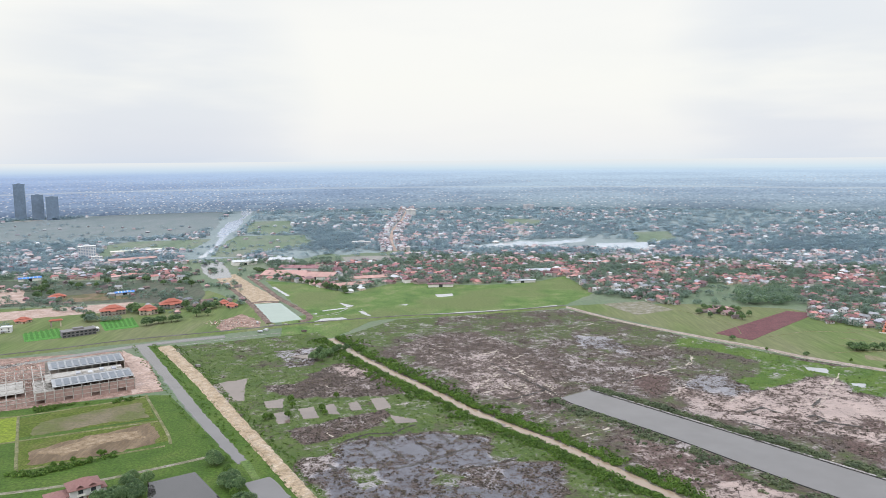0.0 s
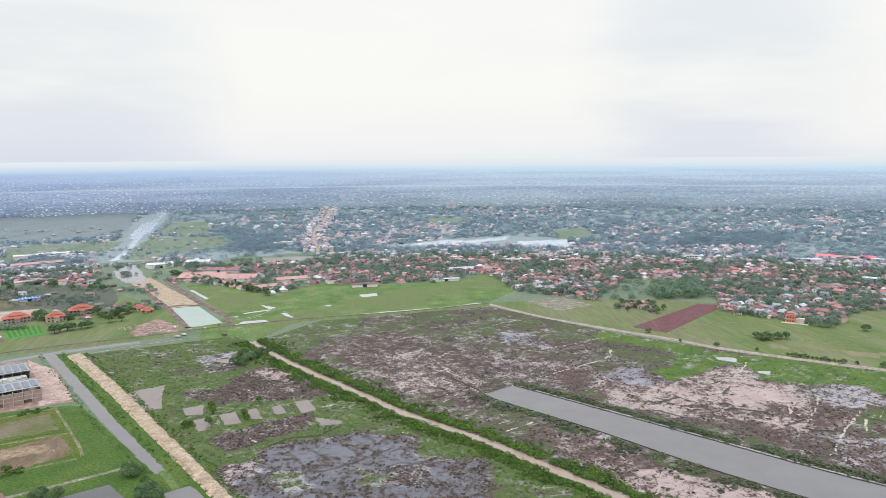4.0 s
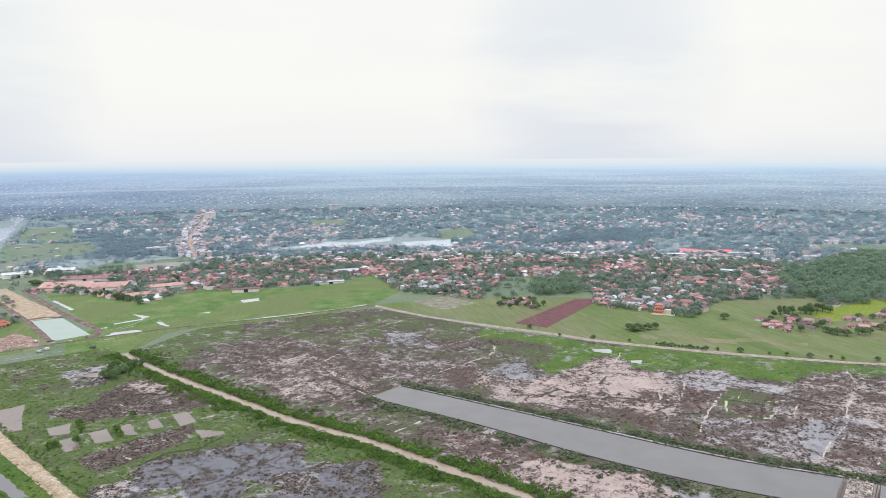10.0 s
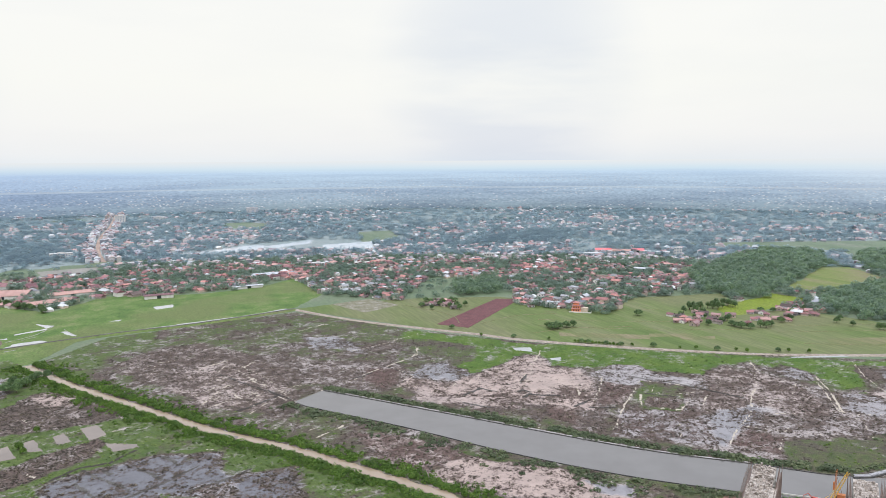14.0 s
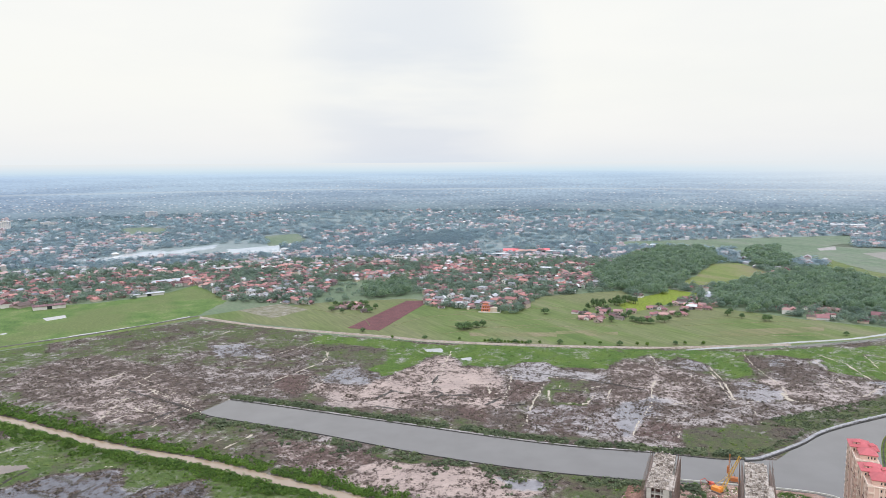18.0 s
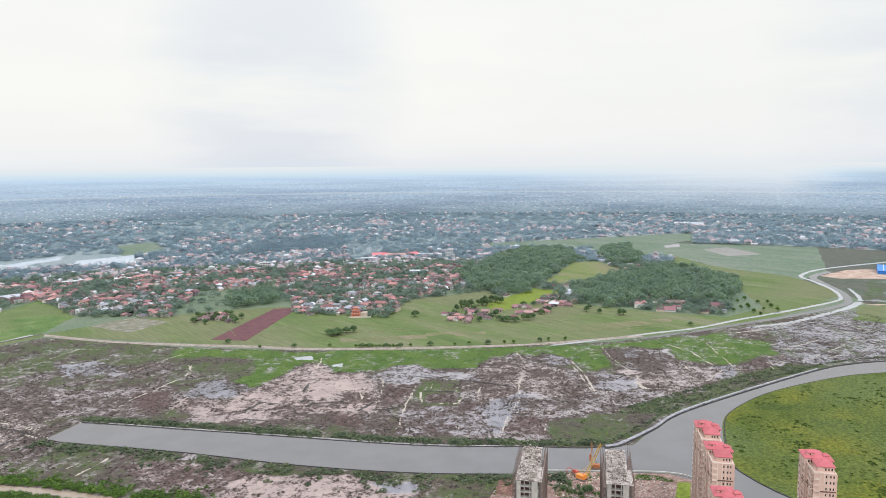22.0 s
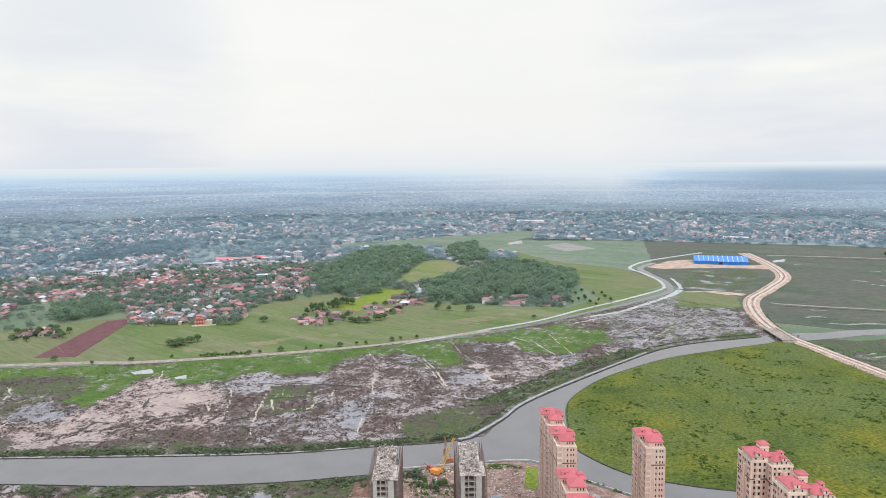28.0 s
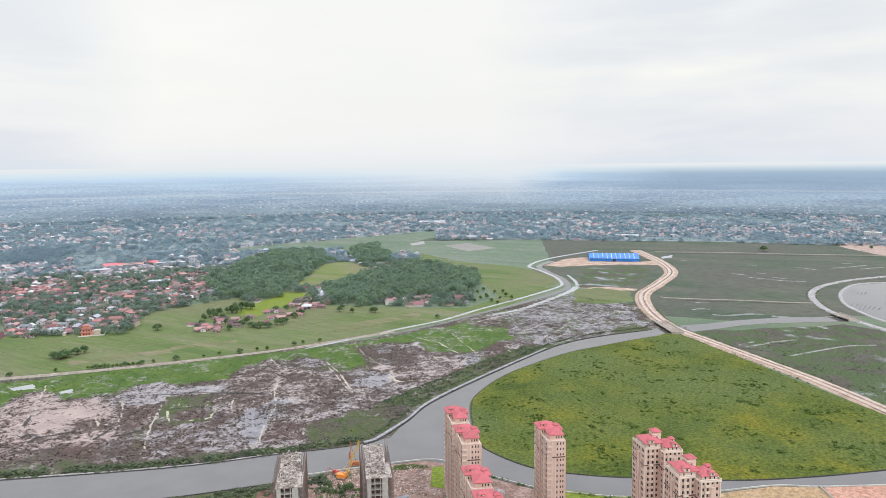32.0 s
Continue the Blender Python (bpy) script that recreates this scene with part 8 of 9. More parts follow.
# ---------- west side: unfinished hall, villa, pitches ----------
def hall():
    root = tagged(new("unfinished_hall"), "long unfinished industrial hall with skylit grey roofs and brick infill", "hall")
    root.matrix_basis = pose(-339, 580, 0.1, 0, 0, 31)
    L, brick = 78.0, plain("pink_brick_infill", (0.29, 0.20, 0.175), 0.9, 0.15, 2)
    sheet = plain("grey_roof_sheet", (0.27, 0.275, 0.28), 0.5, 0.2, 5)
    light = plain("frosted_roof_light", (0.13, 0.145, 0.165), 0.4, 0.15, 3)
    for y0, y1 in ((3, 33), (62, 96)):
        part("roof_sheet", boxes((14, y0, 11.5, L, y1, 11.9)), sheet, root)
        for k in range(10):
            x = 17 + k * 6.1
            part("roof_light", boxes((x, y0 + 3, 11.94, x + 4.4, y1 - 8, 12.3)), light, root)
        part("ridge_beam", boxes((14, y1 - 3, 11.9, L, y1 - 2.2, 12.6)), M["concrete"], root)
    part("deck", boxes((10, 33, 8.0, L - 4, 62, 8.3)), M["concrete"], root)
    for k in range(9):
        part("roof_unit", boxes((30 + 5 * k, 42 + 3 * (k % 3), 8.3, 33.5 + 5 * k, 48 + 3 * (k % 3), 10.2)), ROOFS[5] if k % 2 else M["concrete"], root)
    part("back_wall", boxes((12, 95.6, 0, L, 96, 11.5)), M["concrete"], root)
    part("end_wall", boxes((L - 0.4, 0, 0, L, 33, 11.5)), M["creamtrim"], root)
    part("end_wall", boxes((L - 0.4, 62, 0, L, 96, 11.5)), M["creamtrim"], root)
    for k in range(11):
        x = 1 + k * 7.0
        part("brick_panel", boxes((x + 0.5, 0.1, 0 if k % 3 else 3.4, x + 6.5, 0.5, 9.4)), brick, root)
    for k in range(12):
        for y in (0, 17, 33, 48, 62, 80, 95.4):
            if k < 3 or y in (0, 33, 62):
                part("column", boxes((k * 7.0 + 0.6, y, -0.2, k * 7.0 + 1.2, y + 0.6, 11.4 if k > 1 else 9.6)), M["concrete"], root)
    for z in (3.2, 6.6, 9.6):
        for y in (0, 17, 33, 48, 62, 80):
            part("beam", boxes((0.6, y + 0.05, z, 15 if y else L, y + 0.55, z + 0.5)), M["concrete"], root)
        for x in (0.7, 7.7, 14.5):
            part("beam", boxes((x, 0, z + 0.02, x + 0.5, 96, z + 0.48)), M["concrete"], root)
    part("floor_slab", boxes((0, 0, 3.2, 14, 60, 3.45)), M["concrete"], root)
    # bare frame still without a roof, and scaffold round it
    for k in range(5):
        x = -6.4 - 7.0 * k
        for y in (0, 17, 33, 48, 62, 80, 95.4):
            part("column", boxes((x, y, -0.2, x + 0.6, y + 0.6, 9.6 - 1.6 * (k % 3))), M["concrete"], root)
        for z in (3.2, 6.4):
            part("beam", boxes((x + 0.05, 0, z, x + 0.55, 96, z + 0.45)), M["concrete"], root)
            for y in (0, 33, 62, 95.4):
                part("beam", boxes((x + 0.6, y + 0.05, z - 0.02, x + 7.0, y + 0.55, z + 0.42)), M["concrete"], root)
    part("floor_slab", boxes((-30, 30, 3.1, -7, 70, 3.35)), M["concrete"], root)
    for k in range(30):
        x = random.uniform(-34, 10)
        y = random.choice((-2.2, 34.5, 61.0, 97.5)) + random.uniform(-0.6, 0.6)
        part("scaffold_pole", boxes((x, y, -0.2, x + 0.12, y + 0.12, random.uniform(7, 13))), M["steel"], root)


hall()


def villa():
    root = tagged(new("villa"), "two-storey white villa with plum hipped roofs among trees", "villa")
    root.matrix_basis = pose(-221, 412, 0, 0, 0, 36) @ Matrix.Scale(1.2, 4)
    plum = plain("plum_roof_tile", (0.20, 0.105, 0.095), 0.75, 0.12, 1.5)
    part("wall", boxes((-3, -6, -0.2, 11, 5, 6.4), (-13, -4, -0.2, -3, 5, 3.3), (11, -3, -0.2, 14, 4, 3.3)), WALLS[1], root)
    bm = bmesh.new()
    hip(bm, -3, -6, 11, 5, 6.4, 3.4, 0.9)
    part("roof", bm, plum, root)
    bm = bmesh.new()
    hip(bm, -13, -4, -2.5, 5, 3.3, 2.2, 0.8)
    part("wing_roof", bm, plum, root)
    bm = bmesh.new()
    hip(bm, 10.5, -3, 14, 4, 3.3, 1.3, 0.6)
    part("side_roof", bm, plum, root)
    for x in (0.6, 6.4):
        bm = bmesh.new()
        gable(bm, -1.3, -1.4, 1.3, 1.4, 0, 1.0, 0.3)
        d = part("dormer_roof", bm, plum, root)
        d.matrix_basis = pose(x + 1, -5.0, 7.3, 0, 0, 90)
        part("balcony", boxes((x - 0.6, -7.4, 3.0, x + 3.0, -6, 3.2), (x - 0.6, -7.4, 3.2, x + 3.0, -7.3, 4.1)), WALLS[1], root)
        window_at(root, x + 1.2, -6, 3.8, 2.2, 1.9)
        window_at(root, x + 1.2, -6, 0.9, 2.0, 1.7)
    window_at(root, -10, -4, 0.9, 1.6, 1.5), window_at(root, -6, -4, 0.9, 1.6, 1.5), window_at(root, -13, 0, 0.9, 1.6, 1.5, -90)
    part("door", boxes((4.2, -6.1, 0, 5.4, -5.98, 2.1)), M["door"], root)
    part("terrace", boxes((-4, -9.5, -0.1, 9, -6, 0.25)), M["pinksoil"], root)


villa()


def shed(x, y, w, d, h, rz, roof, label, name="shed", wall=None, ribs=6, rise=0.09):
    root = tagged(new(name), label, "shed")
    root.matrix_basis = pose(x, y, 0, 0, 0, rz)
    wall = wall or WALLS[1]
    part("wall", boxes((-w / 2, -d / 2, -0.1, w / 2, d / 2, h)), wall, root)
    bm = bmesh.new()
    gable(bm, -w / 2, -d / 2, w / 2, d / 2, h, d * rise, 1.0)
    part("roof", bm, roof, root)
    for k in range(1, ribs):
        s = -w / 2 + w * k / ribs
        for sg in (-1, 1):
            bm = bmesh.new()
            a = [bm.verts.new(q) for q in ((s - 0.5, 0, h + d * rise + 0.12), (s + 0.5, 0, h + d * rise + 0.12), (s + 0.5, sg * (d / 2 + 1), h + 0.1), (s - 0.5, sg * (d / 2 + 1), h + 0.1))]
            b = [bm.verts.new(v.co + Vector((0, 0, 0.25))) for v in a]
            bm.faces.new(b)
            for i in range(4):
                bm.faces.new((a[i], a[(i + 1) % 4], b[(i + 1) % 4], b[i]))
            part("roof_rib", bm, ROOFS[5] if roof is M["blue"] else roof, root)
    part("door", boxes((-3, -d / 2 - 0.15, 0, 3, -d / 2 + 0.02, min(h - 0.5, 4.5))), M["glass"], root)
    return root


def facing(p):
    return math.degrees(math.atan2(-p[0], p[1]))


pinkroof = plain("big_pink_sheet_roof", (0.38, 0.21, 0.175), 0.7, 0.12, 8, 0.3)
hotred = plain("scarlet_market_roof", (0.66, 0.12, 0.13), 0.6, 0.1, 8, 0.3)
creamroof = plain("cream_long_roof", (0.58, 0.55, 0.46), 0.7, 0.1, 8, 0.3)
LANDMARKS = [
    ([(-271, 1256)], 75, 56, 5, -20, pinkroof, "long pink-roofed warehouse beside the meadow"),
    ([(-209, 1235)], 62, 52, 5, -20, pinkroof, "long pink-roofed warehouse beside the meadow"),
    ([(-257, 1329)], 80, 34, 5, -20, ROOFS[2], "long maroon-roofed warehouse near the creek"),
    ([(-143, 1146)], 62, 26, 4, 18, pinkroof, "long low pink-roofed shed behind the meadow"),
    ([(-122, 1212)], 62, 28, 4, 10, pinkroof, "long low pink-roofed shed behind the meadow"),
    ([(-317, 1423)], 44, 30, 8, -12, ROOFS[5], "white-roofed hall near the creek"),
    ([(-386, 1403)], 46, 26, 7, 12, ROOFS[5], "white-roofed hall near the creek"),
    ([(-670, 1607)], 130, 18, 6, 8, creamroof, "very long cream-roofed shed across the fields"),
    ([(-629, 1458)], 90, 26, 6, 8, pinkroof, "long pink-roofed shed in the western village"),
    ([(-544, 1247)], 60, 16, 5, 8, ROOFS[1], "long faded pink-roofed shed"),
    ([(-708, 1226)], 34, 16, 5, 5, M["blue"], "blue-roofed shed in the western village"),
    ([(-485, 1088)], 26, 14, 4, 8, M["blue"], "low blue-roofed shed in the west"),
    ([(908, 1310)], 34, 30, 6, 4, hotred, "scarlet-roofed market hall in the village"),
    ([(929, 1275)], 40, 26, 7, -8, pinkroof, "pink-roofed market hall in the village"),
    ([(970, 1274)], 26, 30, 6, 4, hotred, "scarlet-roofed market hall in the village"),
    ([(990, 1239)], 60, 14, 5, -6, ROOFS[5], "long white-roofed market annexe"),
    ([(849, 1277)], 50, 16, 5, 8, ROOFS[5], "white-roofed shed beside the market"),
    ([(818, 1053)], 34, 16, 5, -10, ROOFS[5], "white-roofed shed in the village"),
    ([(175, 1262)], 44, 24, 6, 14, ROOFS[5], "white-roofed sheds at the meadow edge"),
    ([(135, 1164)], 44, 9, 4, 14, ROOFS[5], "long low white-roofed shed at the meadow edge"),
    ([(1, 1132)], 40, 14, 5, 4, ROOFS[2], "maroon-roofed long house at the meadow edge"),
    ([(2126, 1288)], 90, 30, 6, 2, ROOFS[5], "far white-roofed depot on the plain"),
    ([(1930, 548)], 60, 20, 6, 2, ROOFS[5], "far white-roofed shed on the plain"),
]
for pts, w, d, h, rz, roof, label in LANDMARKS:
    x, y = pts[0]
    shed(x, y, w, d, h, facing((x, y)) + rz, roof, label)
bx, by = [(1469, 446)][0]
shed(bx, by, 99, 70, 6, facing((bx, by)) + 4, M["blue"], "huge bright blue-roofed storage shed on a sandy pad", wall=M["blue"], ribs=11, rise=0.1)
patch("shed_pad", [(1319, 539), (1425, 537), (1483, 504), (1414, 478), (1444, 398), (1480, 362), (1421, 342), (1397, 408), (1356, 464), (1313, 506)], 0.15, M["haul"], "bare tan pad round the blue shed", rough=3, step=5)
patch("wet_pasture", [(1325, 467), (1355, 420), (1396, 376), (1340, 336), (1158, 313), (1104, 388)], 0.19, M["marshfield"], "brown and green wet pasture below the shed", rough=6, step=8)


def block(x, y, w, d, storeys, rz, mat, label, name="block_of_flats", pane=None):
    """A plain tall building with a window band for each storey."""
    root = tagged(new(name), label, "building")
    root.matrix_basis = pose(x, y, 0, 0, 0, rz)
    h = 3.2 * storeys
    part("wall", boxes((-w / 2, -d / 2, -0.2, w / 2, d / 2, h)), mat, root)
    part("roof", boxes((-w / 2 - 0.4, -d / 2 - 0.4, h, w / 2 + 0.4, d / 2 + 0.4, h + 0.7), (-w * 0.15, -d * 0.2, h + 0.7, w * 0.15, d * 0.2, h + 3)), mat, root)
    n = max(2, int(w / 4.5))
    for s in range(storeys):
        for k in range(n):
            ob = window_at(root, -w / 2 + w * (k + 0.5) / n, -d / 2, 3.2 * s + 1, w / n * 0.62, 1.6, 0, 0.15)
            if pane:
                ob.data.materials[0] = pane
    return root


# facade and panes share a painted haze blue, so far windows lose contrast
haze_facade = plain("haze_blue_far_facade", (0.155, 0.205, 0.275), 0.8, 0.1, 8, 0.6)
haze_pane = plain("haze_blue_far_pane", (0.135, 0.185, 0.255), 0.6, 0.1, 8, 0.6)
for pts, w, d, st, mat, label in (
        ([(-750, 1517)], 34, 16, 8, FAR_WALLS[1], "white eight-storey hotel in the western village"),
        ([(-704, 1463)], 20, 12, 3, WALLS[1], "white three-storey wing beside the hotel"),
        ([(-102, 2577)], 34, 20, 8, WALLS[1], "white slab building on the town street"),
        ([(-146, 2749)], 20, 16, 5, WALLS[0], "cream building on the town street"),
        ([(359, 2878)], 44, 24, 7, WALLS[1], "white block of flats among far trees"),
        ([(16, 2673)], 44, 16, 4, WALLS[1], "white school building among far trees"),
        ([(-186, 1701)], 44, 14, 3, WALLS[1], "white terrace at the town edge"),
        ([(284, 1333)], 24, 12, 3, WALLS[1], "white three-storey house at the village edge"),
        ([(368, 1328)], 28, 12, 2, WALLS[1], "long white two-storey house"),
        ([(638, 1326)], 20, 12, 3, WALLS[1], "white three-storey house in the village"),
        ([(1018, 1201)], 16, 12, 5, WALLS[1], "white five-storey house behind the market"),
        ([(2193, -29)], 40, 20, 4, WALLS[1], "large white gabled hall far on the plain"),
        ([(-1705, 2928)], 36, 28, 40, haze_facade, "far dark high-rise tower"), ([(-1629, 2920)], 38, 28, 28, haze_facade, "far dark high-rise tower"), ([(-1568, 2913)], 40, 28, 26, haze_facade, "far dark high-rise tower")):
    x, y = pts[0]
    if st > 12:
        x, y = x * 0.885, y * 0.885
    block(x, y, w, d, st, facing((x, y)) + random.uniform(-8, 8), mat, label, pane=haze_pane if st > 12 or math.hypot(x, y) > 1500 else None)


def temple_house(x, y, rz):
    root = tagged(new("tiered_house"), "tall orange house with tiered gabled roofs at the field edge", "house")
    root.matrix_basis = pose(x, y, 0, 0, 0, rz)
    hot = plain("orange_render", (0.66, 0.23, 0.13), 0.85, 0.1, 2)
    part("wall", boxes((-6, -5, -0.2, 6, 5, 4), (-5, -4, 4, 5, 4, 8), (-4, -3, 8, 3, 3, 11.5)), hot, root)
    for z, w, d in ((4, 6, 5), (8, 5, 4), (11.5, 3.8, 3)):
        bm = bmesh.new()
        hip(bm, -w, -d, w, d, z, 2.0, 0.8)
        part("roof", bm, ROOFS[0], root)
    for z, d in ((1.2, 5), (5.2, 4)):
        for k in (-3, 0, 3):
            window_at(root, k, -d, z, 1.6, 1.6)
    part("annexe", boxes((6, -3, -0.2, 15, 5, 5.4)), WALLS[0], root)
    part("yard_wall", boxes((-9, -10, -0.2, 20, -9.7, 1.4), (19.7, -9.7, -0.2, 20, 6, 1.4)), WALLS[1], root)


tx, ty = [(516, 803)][0]
temple_house(tx, ty, facing((tx, ty)) - 6)


def place_houses(rows, group):
    for (x, y), kind, rz in rows:
        settle(kind, x, y, facing((x, y)) + rz, group)


place_houses([(p, k, 15) for p, k in zip([(371, 941), (356, 913), (345, 919), (372, 882), (472, 871), (474, 852), (508, 875), (530, 877), (509, 828), (564, 878), (535, 936), (540, 989), (562, 948), (543, 809)], (4, 4, 4, 4, 0, 8, 0, 8, 4, 2, 0, 3, 2, 1))], "houses at the field edge")
place_houses([(p, k, 8) for p, k in zip([(594, 696), (607, 693), (618, 687), (634, 686), (649, 682), (667, 656), (688, 668), (675, 694), (654, 719), (714, 673), (716, 660)], (2, 0, 0, 8, 4, 0, 8, 2, 4, 3, 2))], "farm cluster in the fields")
place_houses([(p, k, -10) for p, k in zip([(745, 668), (766, 673), (785, 676), (771, 684), (783, 664), (868, 613), (862, 600), (907, 587), (896, 569), (913, 572), (912, 560)], (4, 6, 0, 2, 8, 0, 3, 4, 2, 0, 2))], "farm cluster below the wood")
place_houses([(p, k, -10) for p, k in zip([(-338, 983), (-324, 963), (-520, 844), (-530, 839), (-529, 1100), (-509, 1123), (-470, 1136), (-410, 1117), (-628, 1131), (-711, 1151)], (4, 4, 7, 5, 4, 5, 4, 4, 0, 2))], "houses along the western road")
place_houses([(p, k, 20) for p, k in zip([(-557, 1325), (-632, 1330), (-727, 1349), (-763, 1337), (-815, 1354), (-542, 1397), (-511, 1434), (-402, 1192), (-442, 1211)], (2, 8, 4, 2, 3, 0, 2, 4, 5))], "western village houses")


for (cx, cy), ex, ey, count, group in (([(629, 700)][0], 34, 34, 14, "farm cluster in the fields"), ([(705, 674)][0], 22, 34, 8, "farm cluster in the fields"), ([(776, 677)][0], 26, 26, 9, "farm cluster below the wood"), ([(894, 594)][0], 45, 22, 10, "farm cluster below the wood"), ([(372, 918)][0], 26, 20, 8, "shacks at the field edge")):
    for k in range(count):
        x, y = cx + random.uniform(-ex, ex), cy + random.uniform(-ey, ey)
        settle(random.choice((0, 2, 4, 4, 8)), x, y, random.choice((25, 35, 115, -55)) + random.uniform(-8, 8), group)
        if k % 2:
            plant(random.choice((0, 1, 2)), x + random.uniform(8, 14), y + random.uniform(-12, 12), random.uniform(0.6, 0.95), "farm trees")


redtile = plain("bright_orange_red_tile", (0.33, 0.105, 0.072), 0.75, 0.12, 3, 0.1)


def school(x, y, w, d, storeys, rz, label):
    """A long school building under two stepped hipped roofs, with a porch."""
    root = tagged(new("school_building"), label, "school", "school by the pitches")
    root.matrix_basis = pose(x, y, 0, 0, 0, rz)
    h = 3.4 * storeys
    part("wall", boxes((-w / 2, -d / 2, -0.2, w / 2, d / 2, h), (-3, -d / 2 - 4, -0.2, 3, -d / 2, h - 0.6)), WALLS[0], root)
    bm = bmesh.new()
    hip(bm, -w / 2, -d / 2, w / 2, d / 2, h, d * 0.34, 1.2)
    part("roof", bm, redtile, root)
    bm = bmesh.new()
    hip(bm, -w * 0.28, -d * 0.3, w * 0.28, d * 0.3, h + d * 0.2, d * 0.26, 0.8)
    part("upper_roof", bm, redtile, root)
    bm = bmesh.new()
    hip(bm, -3, -d / 2 - 4, 3, -d / 2 + 2, h - 0.6, 2.2, 0.7)
    part("porch_roof", bm, redtile, root)
    n = int(w / 4)
    for s in range(storeys):
        for k in range(n):
            window_at(root, -w / 2 + w * (k + 0.5) / n, -d / 2, 3.4 * s + 1, 1.9, 1.6)
    part("door", boxes((-1, -d / 2 - 4.1, 0, 1, -d / 2 - 3.98, 2.2)), M["door"], root)


for pts, w, d, st in (([(-436, 940)], 30, 14, 2), ([(-389, 941)], 22, 13, 2), ([(-373, 981)], 30, 15, 2), ([(-530, 896)], 18, 9, 1), ([(-306, 1000)], 13, 9, 1), ([(-289, 980)], 14, 9, 1), ([(-572, 1058)], 22, 9, 1)):
    x, y = pts[0]
    school(x, y, w, d, st, facing((x, y)) + 6, "cream school building with stepped orange-red hipped roofs")
for pts, w, d, st, label in (([(-425, 826)], 36, 14, 2, "low grey and white flat-roofed club house beside the pitches"), ([(-417, 845)], 12, 10, 1, "small white flat-roofed annexe beside the pitches")):
    x, y = pts[0]
    block(x, y, w, d, st, facing((x, y)) + 10, WALLS[2] if st > 1 else WALLS[1], label, "club_house")


def gateway(x, y, rz):
    root = tagged(new("gateway"), "small orange ceremonial gateway with a tiled roof", "gate")
    root.matrix_basis = pose(x, y, 0, 0, 0, rz)
    for sx in (-6, 4.5):
        part("pillar", boxes((sx, -0.8, -0.2, sx + 1.5, 0.8, 7.5)), WALLS[0], root)
    part("lintel", boxes((-6.6, -0.7, 6.2, 6.6, 0.7, 7.8)), WALLS[0], root)
    bm = bmesh.new()
    hip(bm, -7.5, -1.6, 7.5, 1.6, 7.8, 1.8, 0.4)
    part("roof", bm, redtile, root)


gx, gy = [(-475, 871)][0]
gateway(gx, gy, facing((gx, gy)))


def car(x, y, rz, mat, label):
    root = tagged(new("parked_truck"), label, "vehicle", "parked vehicles")
    root.matrix_basis = pose(x, y, 0.15, 0, 0, rz)
    bm = boxes((-1.1, -3.2, 0.6, 1.1, 0.8, 2.6))
    bmesh.ops.bevel(bm, geom=bm.edges[:], offset=0.12, segments=1, affect="EDGES")
    part("load_box", bm, mat, root)
    bm = boxes((-1.0, 1.0, 0.6, 1.0, 3.0, 2.2))
    bmesh.ops.bevel(bm, geom=bm.edges[:], offset=0.25, segments=1, affect="EDGES")
    part("cab", bm, mat, root)
    part("windscreen", boxes((-0.85, 2.92, 1.3, 0.85, 3.03, 2.0)), M["glass"], root)
    for sx in (-1.15, 0.85):
        for sy in (-2.2, 2.0):
            bm = bmesh.new()
            limb(bm, (sx, sy, 0.45), (sx + 0.3, sy, 0.45), 0.45, 0.45, 10)
            part("wheel", bm, M["steel"], root)


for p, mt, rz, lb in zip([(-213, 830), (-208, 838), (-190, 864), (-161, 830), (-228, 878), (-207, 861), (-239, 688)], (ROOFS[5], ROOFS[5], WALLS[2], ROOFS[4], ROOFS[5], WALLS[2], WALLS[2]), (70, 75, 60, 80, 20, 100, 60),
                         ("white truck parked beside the road", "white truck parked beside the road", "grey truck on the verge", "rusty truck on the verge", "white truck in the works yard", "grey truck in the works yard", "grey truck on the grass")):
    car(p[0], p[1], rz, mt, lb)


def bridge(a, b, width, label):
    a, b = Vector((*a, 0)), Vector((*b, 0))
    mid, d = (a + b) / 2, b - a
    root = tagged(new("bridge"), label, "bridge")
    root.matrix_basis = pose(mid.x, mid.y, 0, 0, 0, math.degrees(math.atan2(d.y, d.x)))
    L = d.length / 2
    part("deck", boxes((-L, -width / 2, 2.0, L, width / 2, 2.8)), M["track"], root)
    for s in (-1, 1):
        part("parapet", boxes((-L, s * width / 2 - 0.3, 2.8, L, s * width / 2 + 0.3, 3.7)), M["concrete"], root)
        part("abutment", boxes((s * L - 1.5, -width / 2, -0.5, s * L + 1.5, width / 2, 2.0)), M["concrete"], root)
    for k in (-0.33, 0.33):
        part("pier", boxes((k * L - 0.6, -width / 2 + 1, -0.5, k * L + 0.6, width / 2 - 1, 2.0)), M["concrete"], root)


br = [(900, 213), (849, 179), (1052, 24), (1018, 1)]
bridge(br[0], br[1], 15, "concrete bridge carrying the haul road over the river")
bridge(br[2], br[3], 14, "concrete bridge carrying the haul road over the river")

